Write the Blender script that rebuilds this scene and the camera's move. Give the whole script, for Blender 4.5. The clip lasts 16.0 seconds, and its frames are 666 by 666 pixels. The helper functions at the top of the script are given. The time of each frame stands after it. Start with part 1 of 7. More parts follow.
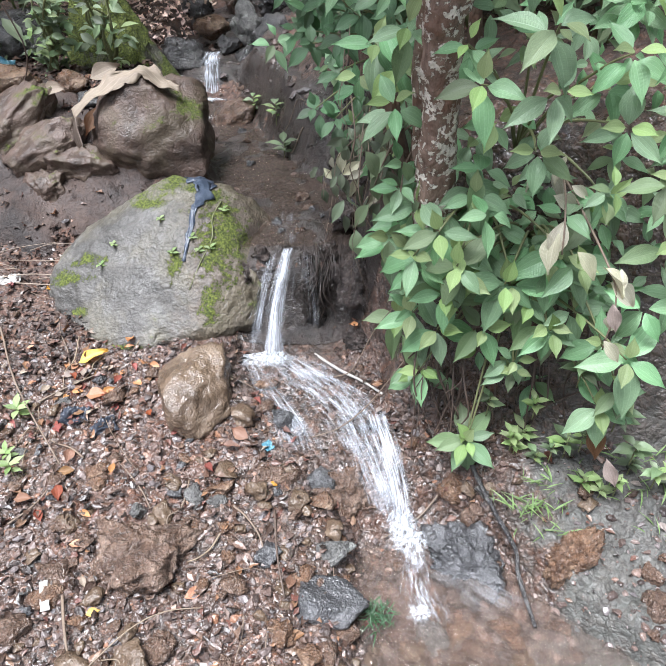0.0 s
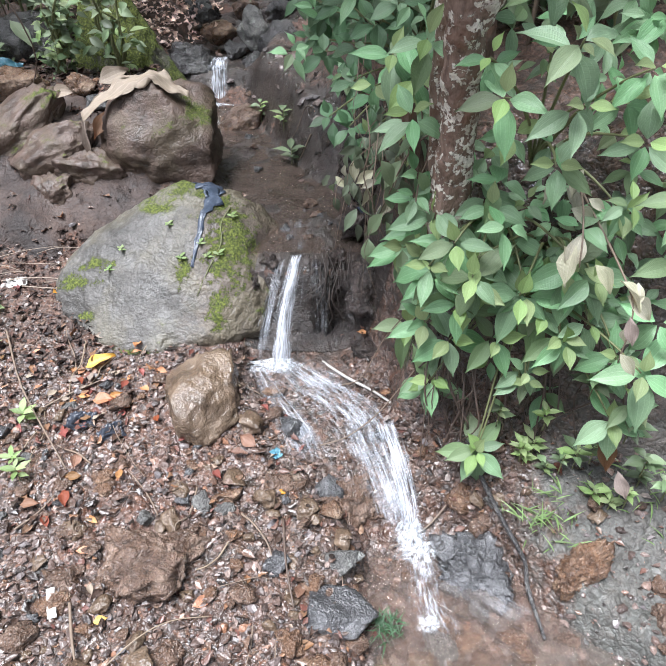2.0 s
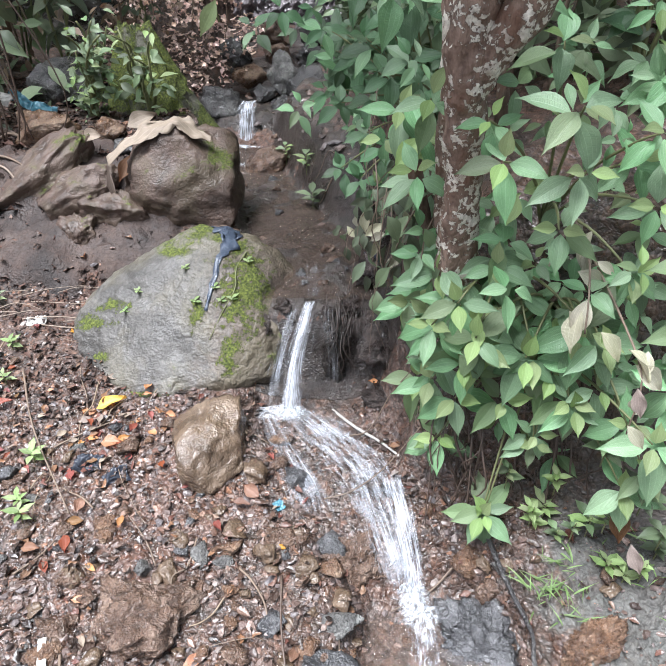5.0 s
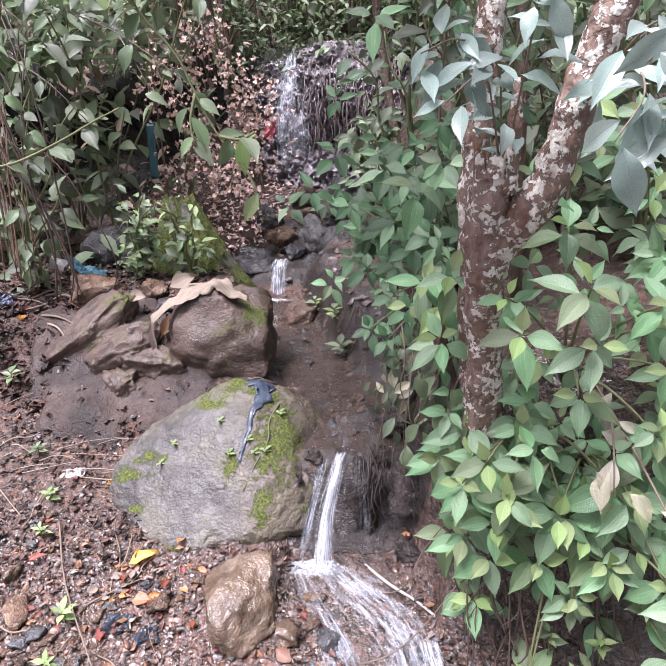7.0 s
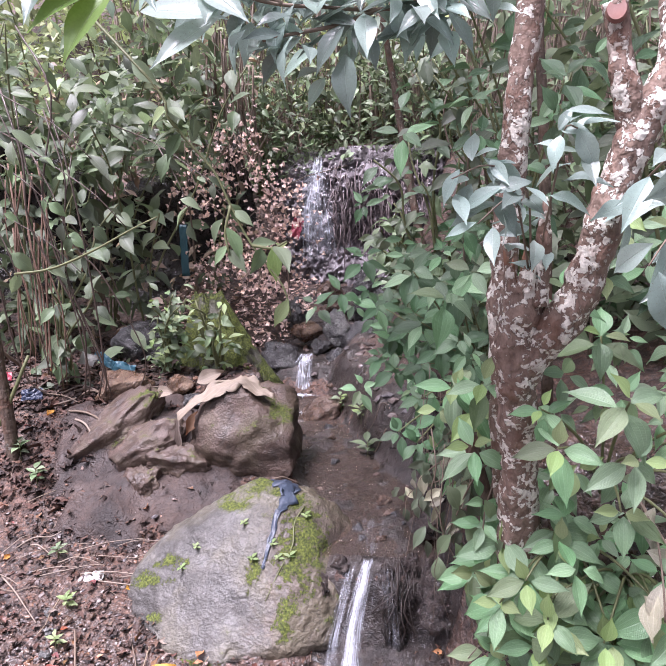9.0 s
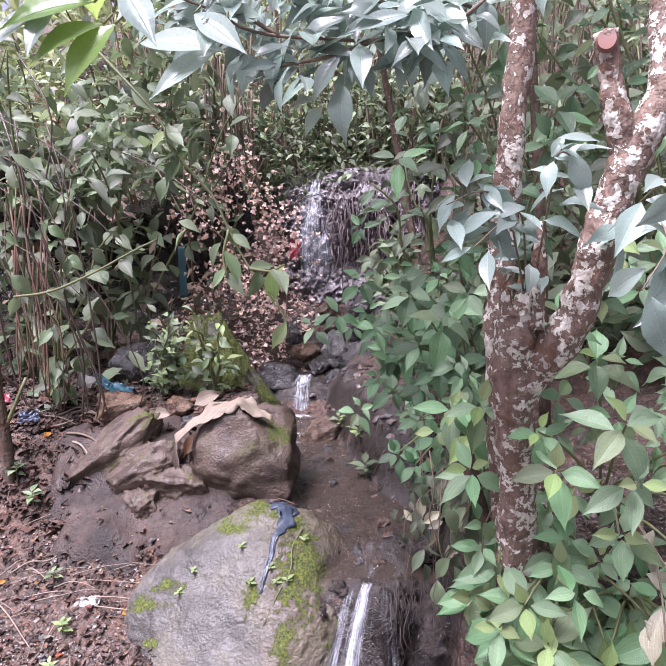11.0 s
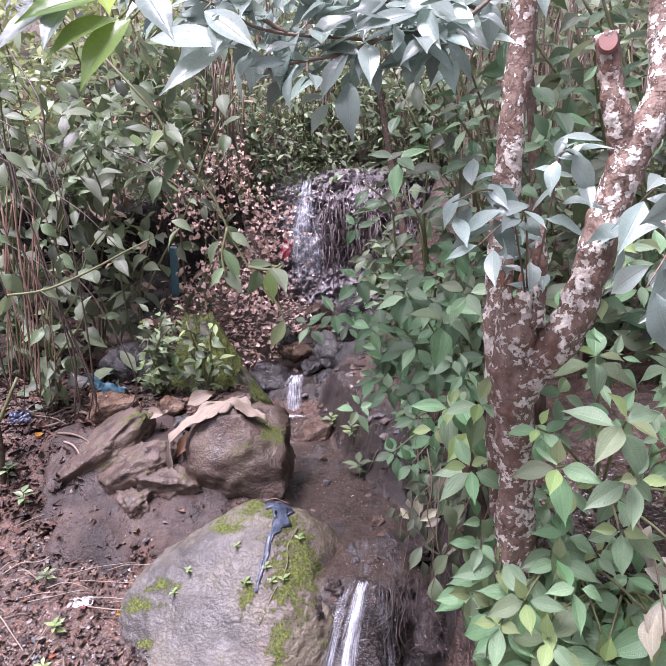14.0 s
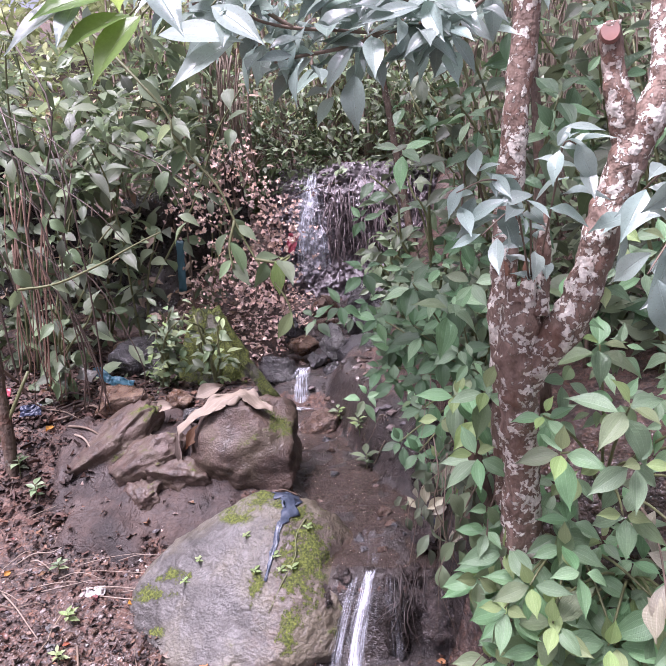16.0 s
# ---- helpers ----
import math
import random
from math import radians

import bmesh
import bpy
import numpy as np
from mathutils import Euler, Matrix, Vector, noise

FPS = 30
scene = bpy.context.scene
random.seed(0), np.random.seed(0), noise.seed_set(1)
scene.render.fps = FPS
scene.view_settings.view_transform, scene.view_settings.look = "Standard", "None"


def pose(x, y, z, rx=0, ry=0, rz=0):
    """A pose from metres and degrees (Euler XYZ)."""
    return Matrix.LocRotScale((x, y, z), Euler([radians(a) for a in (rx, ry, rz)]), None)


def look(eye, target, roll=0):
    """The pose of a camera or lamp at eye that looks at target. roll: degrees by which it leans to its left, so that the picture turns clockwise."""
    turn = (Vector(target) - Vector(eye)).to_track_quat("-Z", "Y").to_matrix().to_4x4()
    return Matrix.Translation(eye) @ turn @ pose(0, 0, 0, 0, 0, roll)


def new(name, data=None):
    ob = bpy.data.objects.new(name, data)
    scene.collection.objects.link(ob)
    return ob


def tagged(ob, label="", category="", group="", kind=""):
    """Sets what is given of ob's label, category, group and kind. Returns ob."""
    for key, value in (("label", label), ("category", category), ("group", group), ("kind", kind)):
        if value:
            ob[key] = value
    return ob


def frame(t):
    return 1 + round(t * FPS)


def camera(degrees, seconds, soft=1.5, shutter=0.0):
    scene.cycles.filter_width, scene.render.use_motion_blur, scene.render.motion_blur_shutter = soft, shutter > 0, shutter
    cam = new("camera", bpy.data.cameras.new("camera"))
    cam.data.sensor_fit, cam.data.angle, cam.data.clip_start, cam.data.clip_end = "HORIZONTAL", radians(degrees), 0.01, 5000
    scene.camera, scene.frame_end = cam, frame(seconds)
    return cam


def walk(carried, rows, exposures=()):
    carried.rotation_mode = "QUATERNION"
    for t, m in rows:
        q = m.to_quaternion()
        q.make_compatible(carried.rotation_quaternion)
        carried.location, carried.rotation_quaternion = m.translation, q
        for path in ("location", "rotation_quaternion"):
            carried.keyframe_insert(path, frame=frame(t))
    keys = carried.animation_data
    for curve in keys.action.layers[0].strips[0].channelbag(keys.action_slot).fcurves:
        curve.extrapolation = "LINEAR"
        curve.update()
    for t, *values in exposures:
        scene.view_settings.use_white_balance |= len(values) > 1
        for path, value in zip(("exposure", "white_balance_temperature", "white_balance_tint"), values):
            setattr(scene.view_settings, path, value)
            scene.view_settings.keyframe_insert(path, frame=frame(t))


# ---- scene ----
cam = camera(55.6, 16.0, 0.65)
PATH = [
    (0, (0.099, 0.239, 1.611), (0.012, 1.914, 0.521), -2.5),
    (0.5, (0.1, 0.237, 1.616), (0.026, 1.924, 0.545), -2.6),
    (1, (0.088, 0.238, 1.611), (-0.043, 1.901, 0.507), -3.7),
    (1.5, (0.086, 0.256, 1.614), (-0.002, 1.923, 0.514), -2.4),
    (2, (0.054, 0.246, 1.62), (-0.019, 1.929, 0.542), -1.5),
    (2.5, (0.063, 0.236, 1.628), (-0.116, 1.917, 0.559), -2.1),
    (3, (0.117, 0.24, 1.649), (-0.099, 1.94, 0.619), -2.6),
    (3.2, (0.142, 0.229, 1.651), (-0.1, 1.94, 0.644), -3.1),
    (5.3, (0.134, 0.313, 1.664), (-0.039, 2.043, 0.677), -1.9),
    (5.5, (0.142, 0.313, 1.684), (-0.031, 2.076, 0.756), -2.0),
    (6, (0.164, 0.284, 1.735), (-0.076, 2.152, 1.062), -2.1),
    (6.5, (0.168, 0.265, 1.752), (-0.063, 2.155, 1.139), -1.7),
    (7, (0.129, 0.255, 1.753), (-0.137, 2.143, 1.15), -3.3),
    (7.5, (0.12, 0.268, 1.771), (-0.174, 2.174, 1.243), -3.5),
    (8, (0.127, 0.263, 1.792), (-0.176, 2.199, 1.391), -2.5),
    (8.5, (0.124, 0.268, 1.796), (-0.19, 2.205, 1.412), -3.0),
    (9, (0.11, 0.266, 1.799), (-0.218, 2.211, 1.468), -3.4),
    (9.5, (0.115, 0.272, 1.805), (-0.175, 2.227, 1.497), -3.3),
    (9.7, (0.117, 0.266, 1.806), (-0.211, 2.219, 1.526), -3.1),
    (11.8, (0.102, 0.256, 1.809), (-0.217, 2.212, 1.54), -3.8),
    (12, (0.098, 0.242, 1.81), (-0.236, 2.195, 1.535), -3.9),
    (12.5, (0.108, 0.233, 1.813), (-0.226, 2.189, 1.561), -4.0),
    (13, (0.114, 0.231, 1.811), (-0.223, 2.19, 1.583), -3.9),
    (13.5, (0.099, 0.225, 1.813), (-0.191, 2.19, 1.584), -3.3),
    (14, (0.082, 0.249, 1.802), (-0.198, 2.211, 1.534), -3.3),
    (14.5, (0.082, 0.252, 1.8), (-0.2, 2.215, 1.54), -3.4),
    (15, (0.082, 0.247, 1.799), (-0.227, 2.207, 1.547), -3.3),
    (15.5, (0.085, 0.241, 1.802), (-0.246, 2.197, 1.546), -2.8),
    (16, (0.083, 0.227, 1.796), (-0.217, 2.184, 1.511), -3.8),
]
walk(cam, [(t, look(eye, target, roll)) for t, eye, target, roll in PATH],
     [(0.0, 1.48, 5950, 11), (5.5, 1.52, 5950, 11), (6.2, 1.6, 6050, 20), (9.5, 1.63, 6000, 30), (16.0, 1.58, 6000, 36)])

# ---- world and light: bright overcast ----
SUN_DIR = Vector((-0.35, -0.45, 1.5)).normalized()
world = bpy.data.worlds.new("overcast")
scene.world = world
world.use_nodes = True
wn = world.node_tree
sky = wn.nodes.new("ShaderNodeTexSky")
sky.sky_type, sky.sun_disc = "NISHITA", False
sky.sun_elevation = math.asin(SUN_DIR.z)
sky.sun_rotation = math.atan2(SUN_DIR.x, SUN_DIR.y)
sky.air_density, sky.dust_density, sky.ozone_density = 1.0, 4.0, 1.0
grey = wn.nodes.new("ShaderNodeHueSaturation")
grey.inputs["Saturation"].default_value = 0.35
wn.links.new(sky.outputs[0], grey.inputs["Color"])
back = wn.nodes["Background"]
wn.links.new(grey.outputs[0], back.inputs["Color"])
back.inputs["Strength"].default_value = 0.07
sun_data = bpy.data.lights.new("sun", "SUN")
sun_data.energy, sun_data.angle, sun_data.color = 3.9, radians(32), (1.0, 0.985, 0.96)
sun = new("sun", sun_data)
sun.matrix_world = look(SUN_DIR * 20, (0, 0, 0))

# ---- materials ----


class Graph:
    """Builds a node material step by step."""

    def __init__(self, name):
        self.mat = bpy.data.materials.new(name)
        self.mat.use_nodes = True
        self.t = self.mat.node_tree
        self.bsdf = self.t.nodes["Principled BSDF"]
        self.out = self.t.nodes["Material Output"]

    def node(self, kind, **settings):
        n = self.t.nodes.new("ShaderNode" + kind)
        for key, value in settings.items():
            if key == "data_type":
                n.data_type = value
            elif key == "operation":
                n.operation = value
            elif key == "blend_type":
                n.blend_type = value
        return n

    def link(self, a, b):
        self.t.links.new(a, b)

    def put(self, value, socket):
        if isinstance(value, (int, float)):
            socket.default_value = value
        elif isinstance(value, tuple):
            socket.default_value = (*value, 1.0) if len(value) == 3 and socket.type == "RGBA" else value
        else:
            self.link(value, socket)

    def coords(self, which="Object", stretch=(1, 1, 1)):
        c = self.node("TexCoord").outputs[which]
        m = self.node("Mapping")
        self.link(c, m.inputs["Vector"])
        m.inputs["Scale"].default_value = stretch
        return m.outputs[0]

    def noise(self, vec, scale, detail=6, rough=0.6, distort=0.0):
        n = self.node("TexNoise")
        self.link(vec, n.inputs["Vector"])
        n.inputs["Scale"].default_value, n.inputs["Detail"].default_value = scale, detail
        n.inputs["Roughness"].default_value, n.inputs["Distortion"].default_value = rough, distort
        return n.outputs["Fac"]

    def voronoi(self, vec, scale, output="Distance"):
        n = self.node("TexVoronoi")
        self.link(vec, n.inputs["Vector"])
        n.inputs["Scale"].default_value = scale
        return n.outputs[output]

    def ramp(self, fac, *stops):
        n = self.node("ValToRGB")
        self.link(fac, n.inputs[0])
        e = n.color_ramp.elements
        while len(e) < len(stops):
            e.new(0.5)
        for k, (at, colour) in enumerate(stops):
            e[k].position = at
            e[k].color = (*colour, 1) if isinstance(colour, tuple) else (colour, colour, colour, 1)
        return n.outputs[0]

    def math(self, op, a, b=0.0, clamp=False):
        n = self.node("Math", operation=op)
        n.use_clamp = clamp
        self.put(a, n.inputs[0])
        self.put(b, n.inputs[1])
        return n.outputs[0]

    def mix(self, fac, a, b, how="MIX"):
        n = self.node("Mix", data_type="RGBA", blend_type=how)
        self.put(fac, n.inputs[0])
        self.put(a, n.inputs[6])
        self.put(b, n.inputs[7])
        return n.outputs[2]

    def shift(self, colour, hue=0.5, sat=1.0, val=1.0):
        n = self.node("HueSaturation")
        self.put(hue, n.inputs["Hue"])
        self.put(sat, n.inputs["Saturation"])
        self.put(val, n.inputs["Value"])
        self.put(colour, n.inputs["Color"])
        return n.outputs[0]

    def bump(self, height, strength=0.5, dist=0.01, after=None):
        n = self.node("Bump")
        self.put(height, n.inputs["Height"])
        n.inputs["Strength"].default_value, n.inputs["Distance"].default_value = strength, dist
        if after is not None:
            self.link(after, n.inputs["Normal"])
        return n.outputs[0]

    def up(self):
        """How far the surface faces up, -1 to 1."""
        g = self.node("NewGeometry").outputs["Normal"]
        s = self.node("SeparateXYZ")
        self.link(g, s.inputs[0])
        return s.outputs[2]

    def random(self, island=False):
        return self.node("NewGeometry").outputs["Random Per Island"] if island else self.node("ObjectInfo").outputs["Random"]

    def set(self, **inputs):
        for key, value in inputs.items():
            self.put(value, self.bsdf.inputs[key.replace("_", " ")])
        return self.mat


def rock_material(name, dark, mid, light, moss=0.0, wet=0.4, lichen=0.0, scale=1.0, patches=(), side=None, relief=1.0, stain=None):
    """Stone with large stains, grain, cracks, and moss on what faces up."""
    g = Graph(name)
    v = g.coords()
    big = g.noise(v, 4 * scale, 8, 0.65, 0.25)
    fine = g.noise(v, 130 * scale, 6, 0.7)
    coarse = g.noise(v, 34 * scale, 6, 0.65)
    colour = g.ramp(big, (0.34, dark), (0.5, mid), (0.66, light))
    colour = g.mix(0.85, colour, g.shift(colour, 0.5, 0.95, g.math("ADD", 0.35, g.math("ADD", g.math("MULTIPLY", fine, 0.85), g.math("MULTIPLY", coarse, 0.45)))))
    pits = g.voronoi(v, 26 * scale)
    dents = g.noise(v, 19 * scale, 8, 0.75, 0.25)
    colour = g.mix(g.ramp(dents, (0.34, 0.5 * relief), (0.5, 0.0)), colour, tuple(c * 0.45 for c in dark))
    colour = g.mix(g.ramp(fine, (0.58, 0.0), (0.72, 0.4)), colour, tuple(min(1.0, c * 1.7) for c in light))
    own = g.node("SeparateXYZ")
    g.link(g.node("TexCoord").outputs["Object"], own.inputs[0])
    if side:
        colour = g.mix(g.ramp(g.math("ADD", own.outputs[0], g.math("MULTIPLY", g.math("SUBTRACT", dents, 0.5), 0.5)), (0.1, 0.0), (0.24, 0.75)), colour, g.shift(side, 0.5, 1.0, g.math("ADD", 0.35, g.math("MULTIPLY", fine, 1.3))))
    if stain:
        colour = g.mix(g.ramp(g.noise(v, 2.7 * scale, 5, 0.6, 0.4), (0.45, 0.0), (0.6, 0.6)), colour, g.shift(stain, 0.5, 1.0, g.math("ADD", 0.45, g.math("MULTIPLY", fine, 1.1))))
    crack = g.noise(g.coords(stretch=(1, 1, 2)), 6 * scale, 10, 0.72, 0.35)
    line = g.ramp(g.math("ABSOLUTE", g.math("SUBTRACT", crack, 0.5)), (0.0, 0.0), (0.02, 1.0))
    colour = g.mix(g.math("MULTIPLY", g.math("SUBTRACT", 1.0, line), 0.05), colour, tuple(c * 0.3 for c in dark))
    if lichen:
        spots = g.ramp(g.noise(v, 11 * scale, 4, 0.5, 0.4), (0.6, 0.0), (0.66, lichen))
        colour = g.mix(spots, colour, (0.42, 0.43, 0.4))
    rough = g.ramp(g.noise(v, 7 * scale, 5), (0.35, max(0.12, 0.65 - wet)), (0.65, 0.85 - 0.5 * wet))
    lumps = g.noise(v, 20 * scale, 3, 0.5)
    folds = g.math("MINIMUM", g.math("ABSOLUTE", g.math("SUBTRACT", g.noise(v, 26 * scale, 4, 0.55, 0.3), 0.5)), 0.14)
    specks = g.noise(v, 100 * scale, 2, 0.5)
    # Colour darkens along the folds of the bump.
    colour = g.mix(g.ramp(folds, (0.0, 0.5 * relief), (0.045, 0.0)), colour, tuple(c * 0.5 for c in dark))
    height = g.math("ADD", g.math("ADD", g.math("MULTIPLY", lumps, 0.8), g.math("MULTIPLY", folds, 1.9)), g.math("ADD", g.math("MULTIPLY", specks, 0.55), g.math("MULTIPLY", pits, 0.25)))
    if moss:
        patch = g.math("ADD", g.math("MULTIPLY", g.noise(v, 3.6 * scale, 4, 0.55, 0.3), 0.85), g.math("ADD", g.math("MULTIPLY", g.noise(v, 45 * scale, 4, 0.7), 0.2), g.math("MULTIPLY", g.up(), 0.12)))
        for at_x, at_y, rx, ry in patches:
            dx = g.math("DIVIDE", g.math("SUBTRACT", own.outputs[0], at_x), rx)
            dy = g.math("DIVIDE", g.math("SUBTRACT", own.outputs[1], at_y), ry)
            far = g.math("SQRT", g.math("ADD", g.math("MULTIPLY", dx, dx), g.math("MULTIPLY", dy, dy)))
            near = g.math("ADD", g.math("SUBTRACT", moss + 0.2, g.math("MULTIPLY", far, 0.2)), g.math("MULTIPLY", g.math("SUBTRACT", g.noise(v, 24, 8, 0.8), 0.52), 1.15))
            patch = g.math("MAXIMUM", patch, near)
        cover = g.ramp(patch, (moss, 0.0), (moss + 0.05, 1.0))
        tuft = g.noise(v, 110 * scale, 3, 0.6)
        green = g.ramp(tuft, (0.3, (0.016, 0.021, 0.006)), (0.5, (0.066, 0.083, 0.014)), (0.75, (0.17, 0.19, 0.032)))
        colour = g.mix(cover, colour, green)
        rough = g.mix(cover, rough, (0.9, 0.9, 0.9))
        height = g.math("ADD", height, g.math("MULTIPLY", g.math("MULTIPLY", cover, tuft), 0.9))
    bumps = g.bump(height, 0.9 * relief, 0.014)
    film = g.ramp(g.noise(v, 9 * scale, 4), (0.4, 0.2), (0.6, 0.8)) if wet > 0.4 else 0.0
    return g.set(Base_Color=colour, Roughness=rough, Normal=bumps, Coat_Weight=film, Coat_Roughness=0.16, Coat_Normal=bumps)


def leaf_material(name, colour, gloss=0.42, veins=0.35, spots=0.0, island=False, see=0.28, cross=34, vary=0.5, arcs=True):
    """A leaf blade: curved long veins, fine cross veins, thin enough to let light through."""
    g = Graph(name)
    uv = g.node("TexCoord").outputs["UV"]
    s = g.node("SeparateXYZ")
    g.link(uv, s.inputs[0])
    side = g.math("ABSOLUTE", g.math("SUBTRACT", s.outputs[0], 0.5))
    lines = [g.ramp(g.math("ABSOLUTE", g.math("SUBTRACT", side, at)), (0.0, 1.0), (w, 0.0)) for at, w in ((0.0, 0.03), (0.2, 0.018), (0.36, 0.014))]
    ribs = g.math("MAXIMUM", lines[0], g.math("MAXIMUM", lines[1], lines[2])) if arcs else lines[0]
    wave = g.math("SINE", g.math("MULTIPLY", g.math("ADD", s.outputs[1], g.math("MULTIPLY", side, -0.25)), cross * 6.283))
    net = g.math("MULTIPLY", g.math("ADD", wave, 1.0), 0.5 if arcs else 0.12)
    rnd = g.random(island)
    other = g.math("FRACT", g.math("MULTIPLY", rnd, 37.7))
    base = g.shift(colour, g.math("ADD", 0.485, g.math("MULTIPLY", other, 0.03)), g.math("ADD", 0.8, g.math("MULTIPLY", other, 0.3)), g.math("ADD", 1.0 - vary * 0.6, g.math("MULTIPLY", rnd, 1.2 * vary)))
    mottle = g.noise(g.coords("Object"), 30, 5)
    base = g.mix(0.35, base, g.shift(base, 0.5, 0.9, g.math("ADD", 0.4, g.math("MULTIPLY", mottle, 1.2))))
    paint = g.mix(g.math("MULTIPLY", ribs, veins), base, g.shift(base, 0.49, 0.75, 1.9))
    paint = g.mix(g.math("MULTIPLY", net, veins * 0.25), paint, g.shift(base, 0.5, 0.9, 0.7))
    if spots:
        holes = g.ramp(g.noise(g.coords("Object"), 55, 3), (0.62, 0.0), (0.68, spots))
        paint = g.mix(holes, paint, (0.12, 0.07, 0.02))
    relief = g.bump(g.math("SUBTRACT", g.math("MULTIPLY", net, 0.4), ribs), 0.4, 0.002)
    g.set(Base_Color=paint, Roughness=gloss, Normal=relief)
    trans = g.node("BsdfTranslucent")
    g.put(g.shift(paint, 0.48, 1.1, 1.3), trans.inputs["Color"])
    g.link(relief, trans.inputs["Normal"])
    both = g.node("MixShader")
    both.inputs[0].default_value = see
    g.link(g.bsdf.outputs[0], both.inputs[1])
    g.link(trans.outputs[0], both.inputs[2])
    g.link(both.outputs[0], g.out.inputs["Surface"])
    return g.mat


def bits_material(name, stops, rough=(0.3, 0.75), grain=60, coat=0.3):
    """Many small loose pieces, each with a tint of its own."""
    g = Graph(name)
    v = g.coords()
    rnd = g.random(True)
    colour = g.ramp(rnd, *stops)
    fine = g.noise(v, grain, 6, 0.7)
    colour = g.mix(0.6, colour, g.shift(colour, 0.5, 0.9, g.math("ADD", 0.25, g.math("MULTIPLY", fine, 1.5))))
    return g.set(Base_Color=colour, Roughness=g.ramp(g.noise(v, 20, 3), (0.35, rough[0]), (0.65, rough[1])), Normal=g.bump(g.noise(v, 110, 2, 0.5), 0.9, 0.006), Coat_Weight=coat, Coat_Roughness=0.16)


def plain_material(name, colour, rough=0.6, grain=40, amount=0.5, bump=0.4, stretch=(1, 1, 1), metal=0.0):
    g = Graph(name)
    v = g.coords(stretch=stretch)
    n = g.noise(v, grain, 6, 0.65)
    big = g.noise(v, grain * 0.15, 4, 0.6)
    c = g.shift(colour, 0.5, 1.0, g.math("ADD", 1.0 - amount, g.math("MULTIPLY", g.math("ADD", n, big), amount)))
    return g.set(Base_Color=c, Roughness=g.ramp(big, (0.3, rough * 0.7), (0.7, min(1.0, rough * 1.25))), Normal=g.bump(n, bump, 0.005), Metallic=metal)


def ground_material():
    """Wet crumbled rock and soil: dark gaps, chips of many tints, rusty stains, grey silt."""
    g = Graph("wet_soil")
    v = g.coords()
    big = g.noise(v, 1.6, 6, 0.6, 0.5)
    mid = g.noise(v, 9, 8, 0.7, 0.4)
    fine = g.noise(v, 85, 7, 0.78)
    warp = g.node("VectorMath", operation="ADD")
    g.link(v, warp.inputs[0])
    shake = g.node("VectorMath", operation="SCALE")
    blur = g.node("TexNoise")
    g.link(v, blur.inputs["Vector"])
    blur.inputs["Scale"].default_value, blur.inputs["Detail"].default_value = 22, 4
    g.link(blur.outputs["Color"], shake.inputs[0])
    shake.inputs["Scale"].default_value = 0.035
    g.link(shake.outputs[0], warp.inputs[1])
    w = warp.outputs[0]
    lumps, lump_d = g.node_sep(g.voronoi(w, 24, "Color")), g.voronoi(w, 24)
    chips, chip_d = g.node_sep(g.voronoi(w, 75, "Color")), g.voronoi(w, 75)
    stops = ((0.0, (0.021, 0.015, 0.013)), (0.25, (0.068, 0.044, 0.034)), (0.45, (0.127, 0.071, 0.046)), (0.62, (0.091, 0.080, 0.077)), (0.78, (0.181, 0.122, 0.092)), (0.9, (0.181, 0.076, 0.038)), (1.0, (0.25, 0.2, 0.175)))
    soil = g.ramp(mid, (0.3, (0.027, 0.017, 0.013)), (0.5, (0.077, 0.049, 0.037)), (0.7, (0.136, 0.088, 0.067)))
    soil = g.mix(0.55, soil, g.ramp(lumps, *stops))
    soil = g.mix(g.ramp(g.noise(v, 6, 5), (0.35, 0.25), (0.65, 0.85)), soil, g.ramp(chips, *stops))
    soil = g.mix(g.ramp(big, (0.44, 0.0), (0.62, 0.5)), soil, (0.13, 0.058, 0.036))
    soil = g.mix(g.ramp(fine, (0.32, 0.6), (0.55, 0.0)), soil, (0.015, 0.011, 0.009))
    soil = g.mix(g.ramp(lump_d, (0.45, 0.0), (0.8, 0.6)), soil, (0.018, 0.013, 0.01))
    place = g.node("SeparateXYZ")
    g.link(v, place.inputs[0])
    silt = g.math("ADD", g.math("MULTIPLY", g.math("SUBTRACT", place.outputs[0], 0.45), 2.2), g.math("MULTIPLY", g.math("SUBTRACT", mid, 0.5), 2.0))
    silt = g.math("MULTIPLY", g.ramp(silt, (0.1, 0.0), (0.5, 0.85)), g.ramp(g.math("SUBTRACT", 2.6, place.outputs[1]), (0.8, 0.0), (1.0, 1.0)))
    soil = g.mix(silt, soil, g.ramp(g.math("ADD", g.math("MULTIPLY", mid, 0.6), g.math("MULTIPLY", fine, 0.4)), (0.3, (0.022, 0.024, 0.022)), (0.7, (0.12, 0.124, 0.112))))
    rough = g.ramp(g.math("ADD", g.math("MULTIPLY", chips, 0.5), g.math("MULTIPLY", fine, 0.5)), (0.3, 0.1), (0.65, 0.5))
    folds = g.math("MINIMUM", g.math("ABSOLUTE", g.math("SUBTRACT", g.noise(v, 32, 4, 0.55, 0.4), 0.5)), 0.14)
    # The soil gets darker where its relief folds.
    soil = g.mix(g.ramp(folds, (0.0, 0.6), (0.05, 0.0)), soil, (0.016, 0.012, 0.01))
    height = g.math("ADD", g.math("ADD", g.noise(v, 9, 3, 0.5), g.math("MULTIPLY", folds, 2.2)), g.math("ADD", g.math("MULTIPLY", g.noise(v, 80, 2, 0.5), 0.35), g.math("ADD", g.math("MULTIPLY", chip_d, -0.45), g.math("MULTIPLY", lump_d, -1.2))))
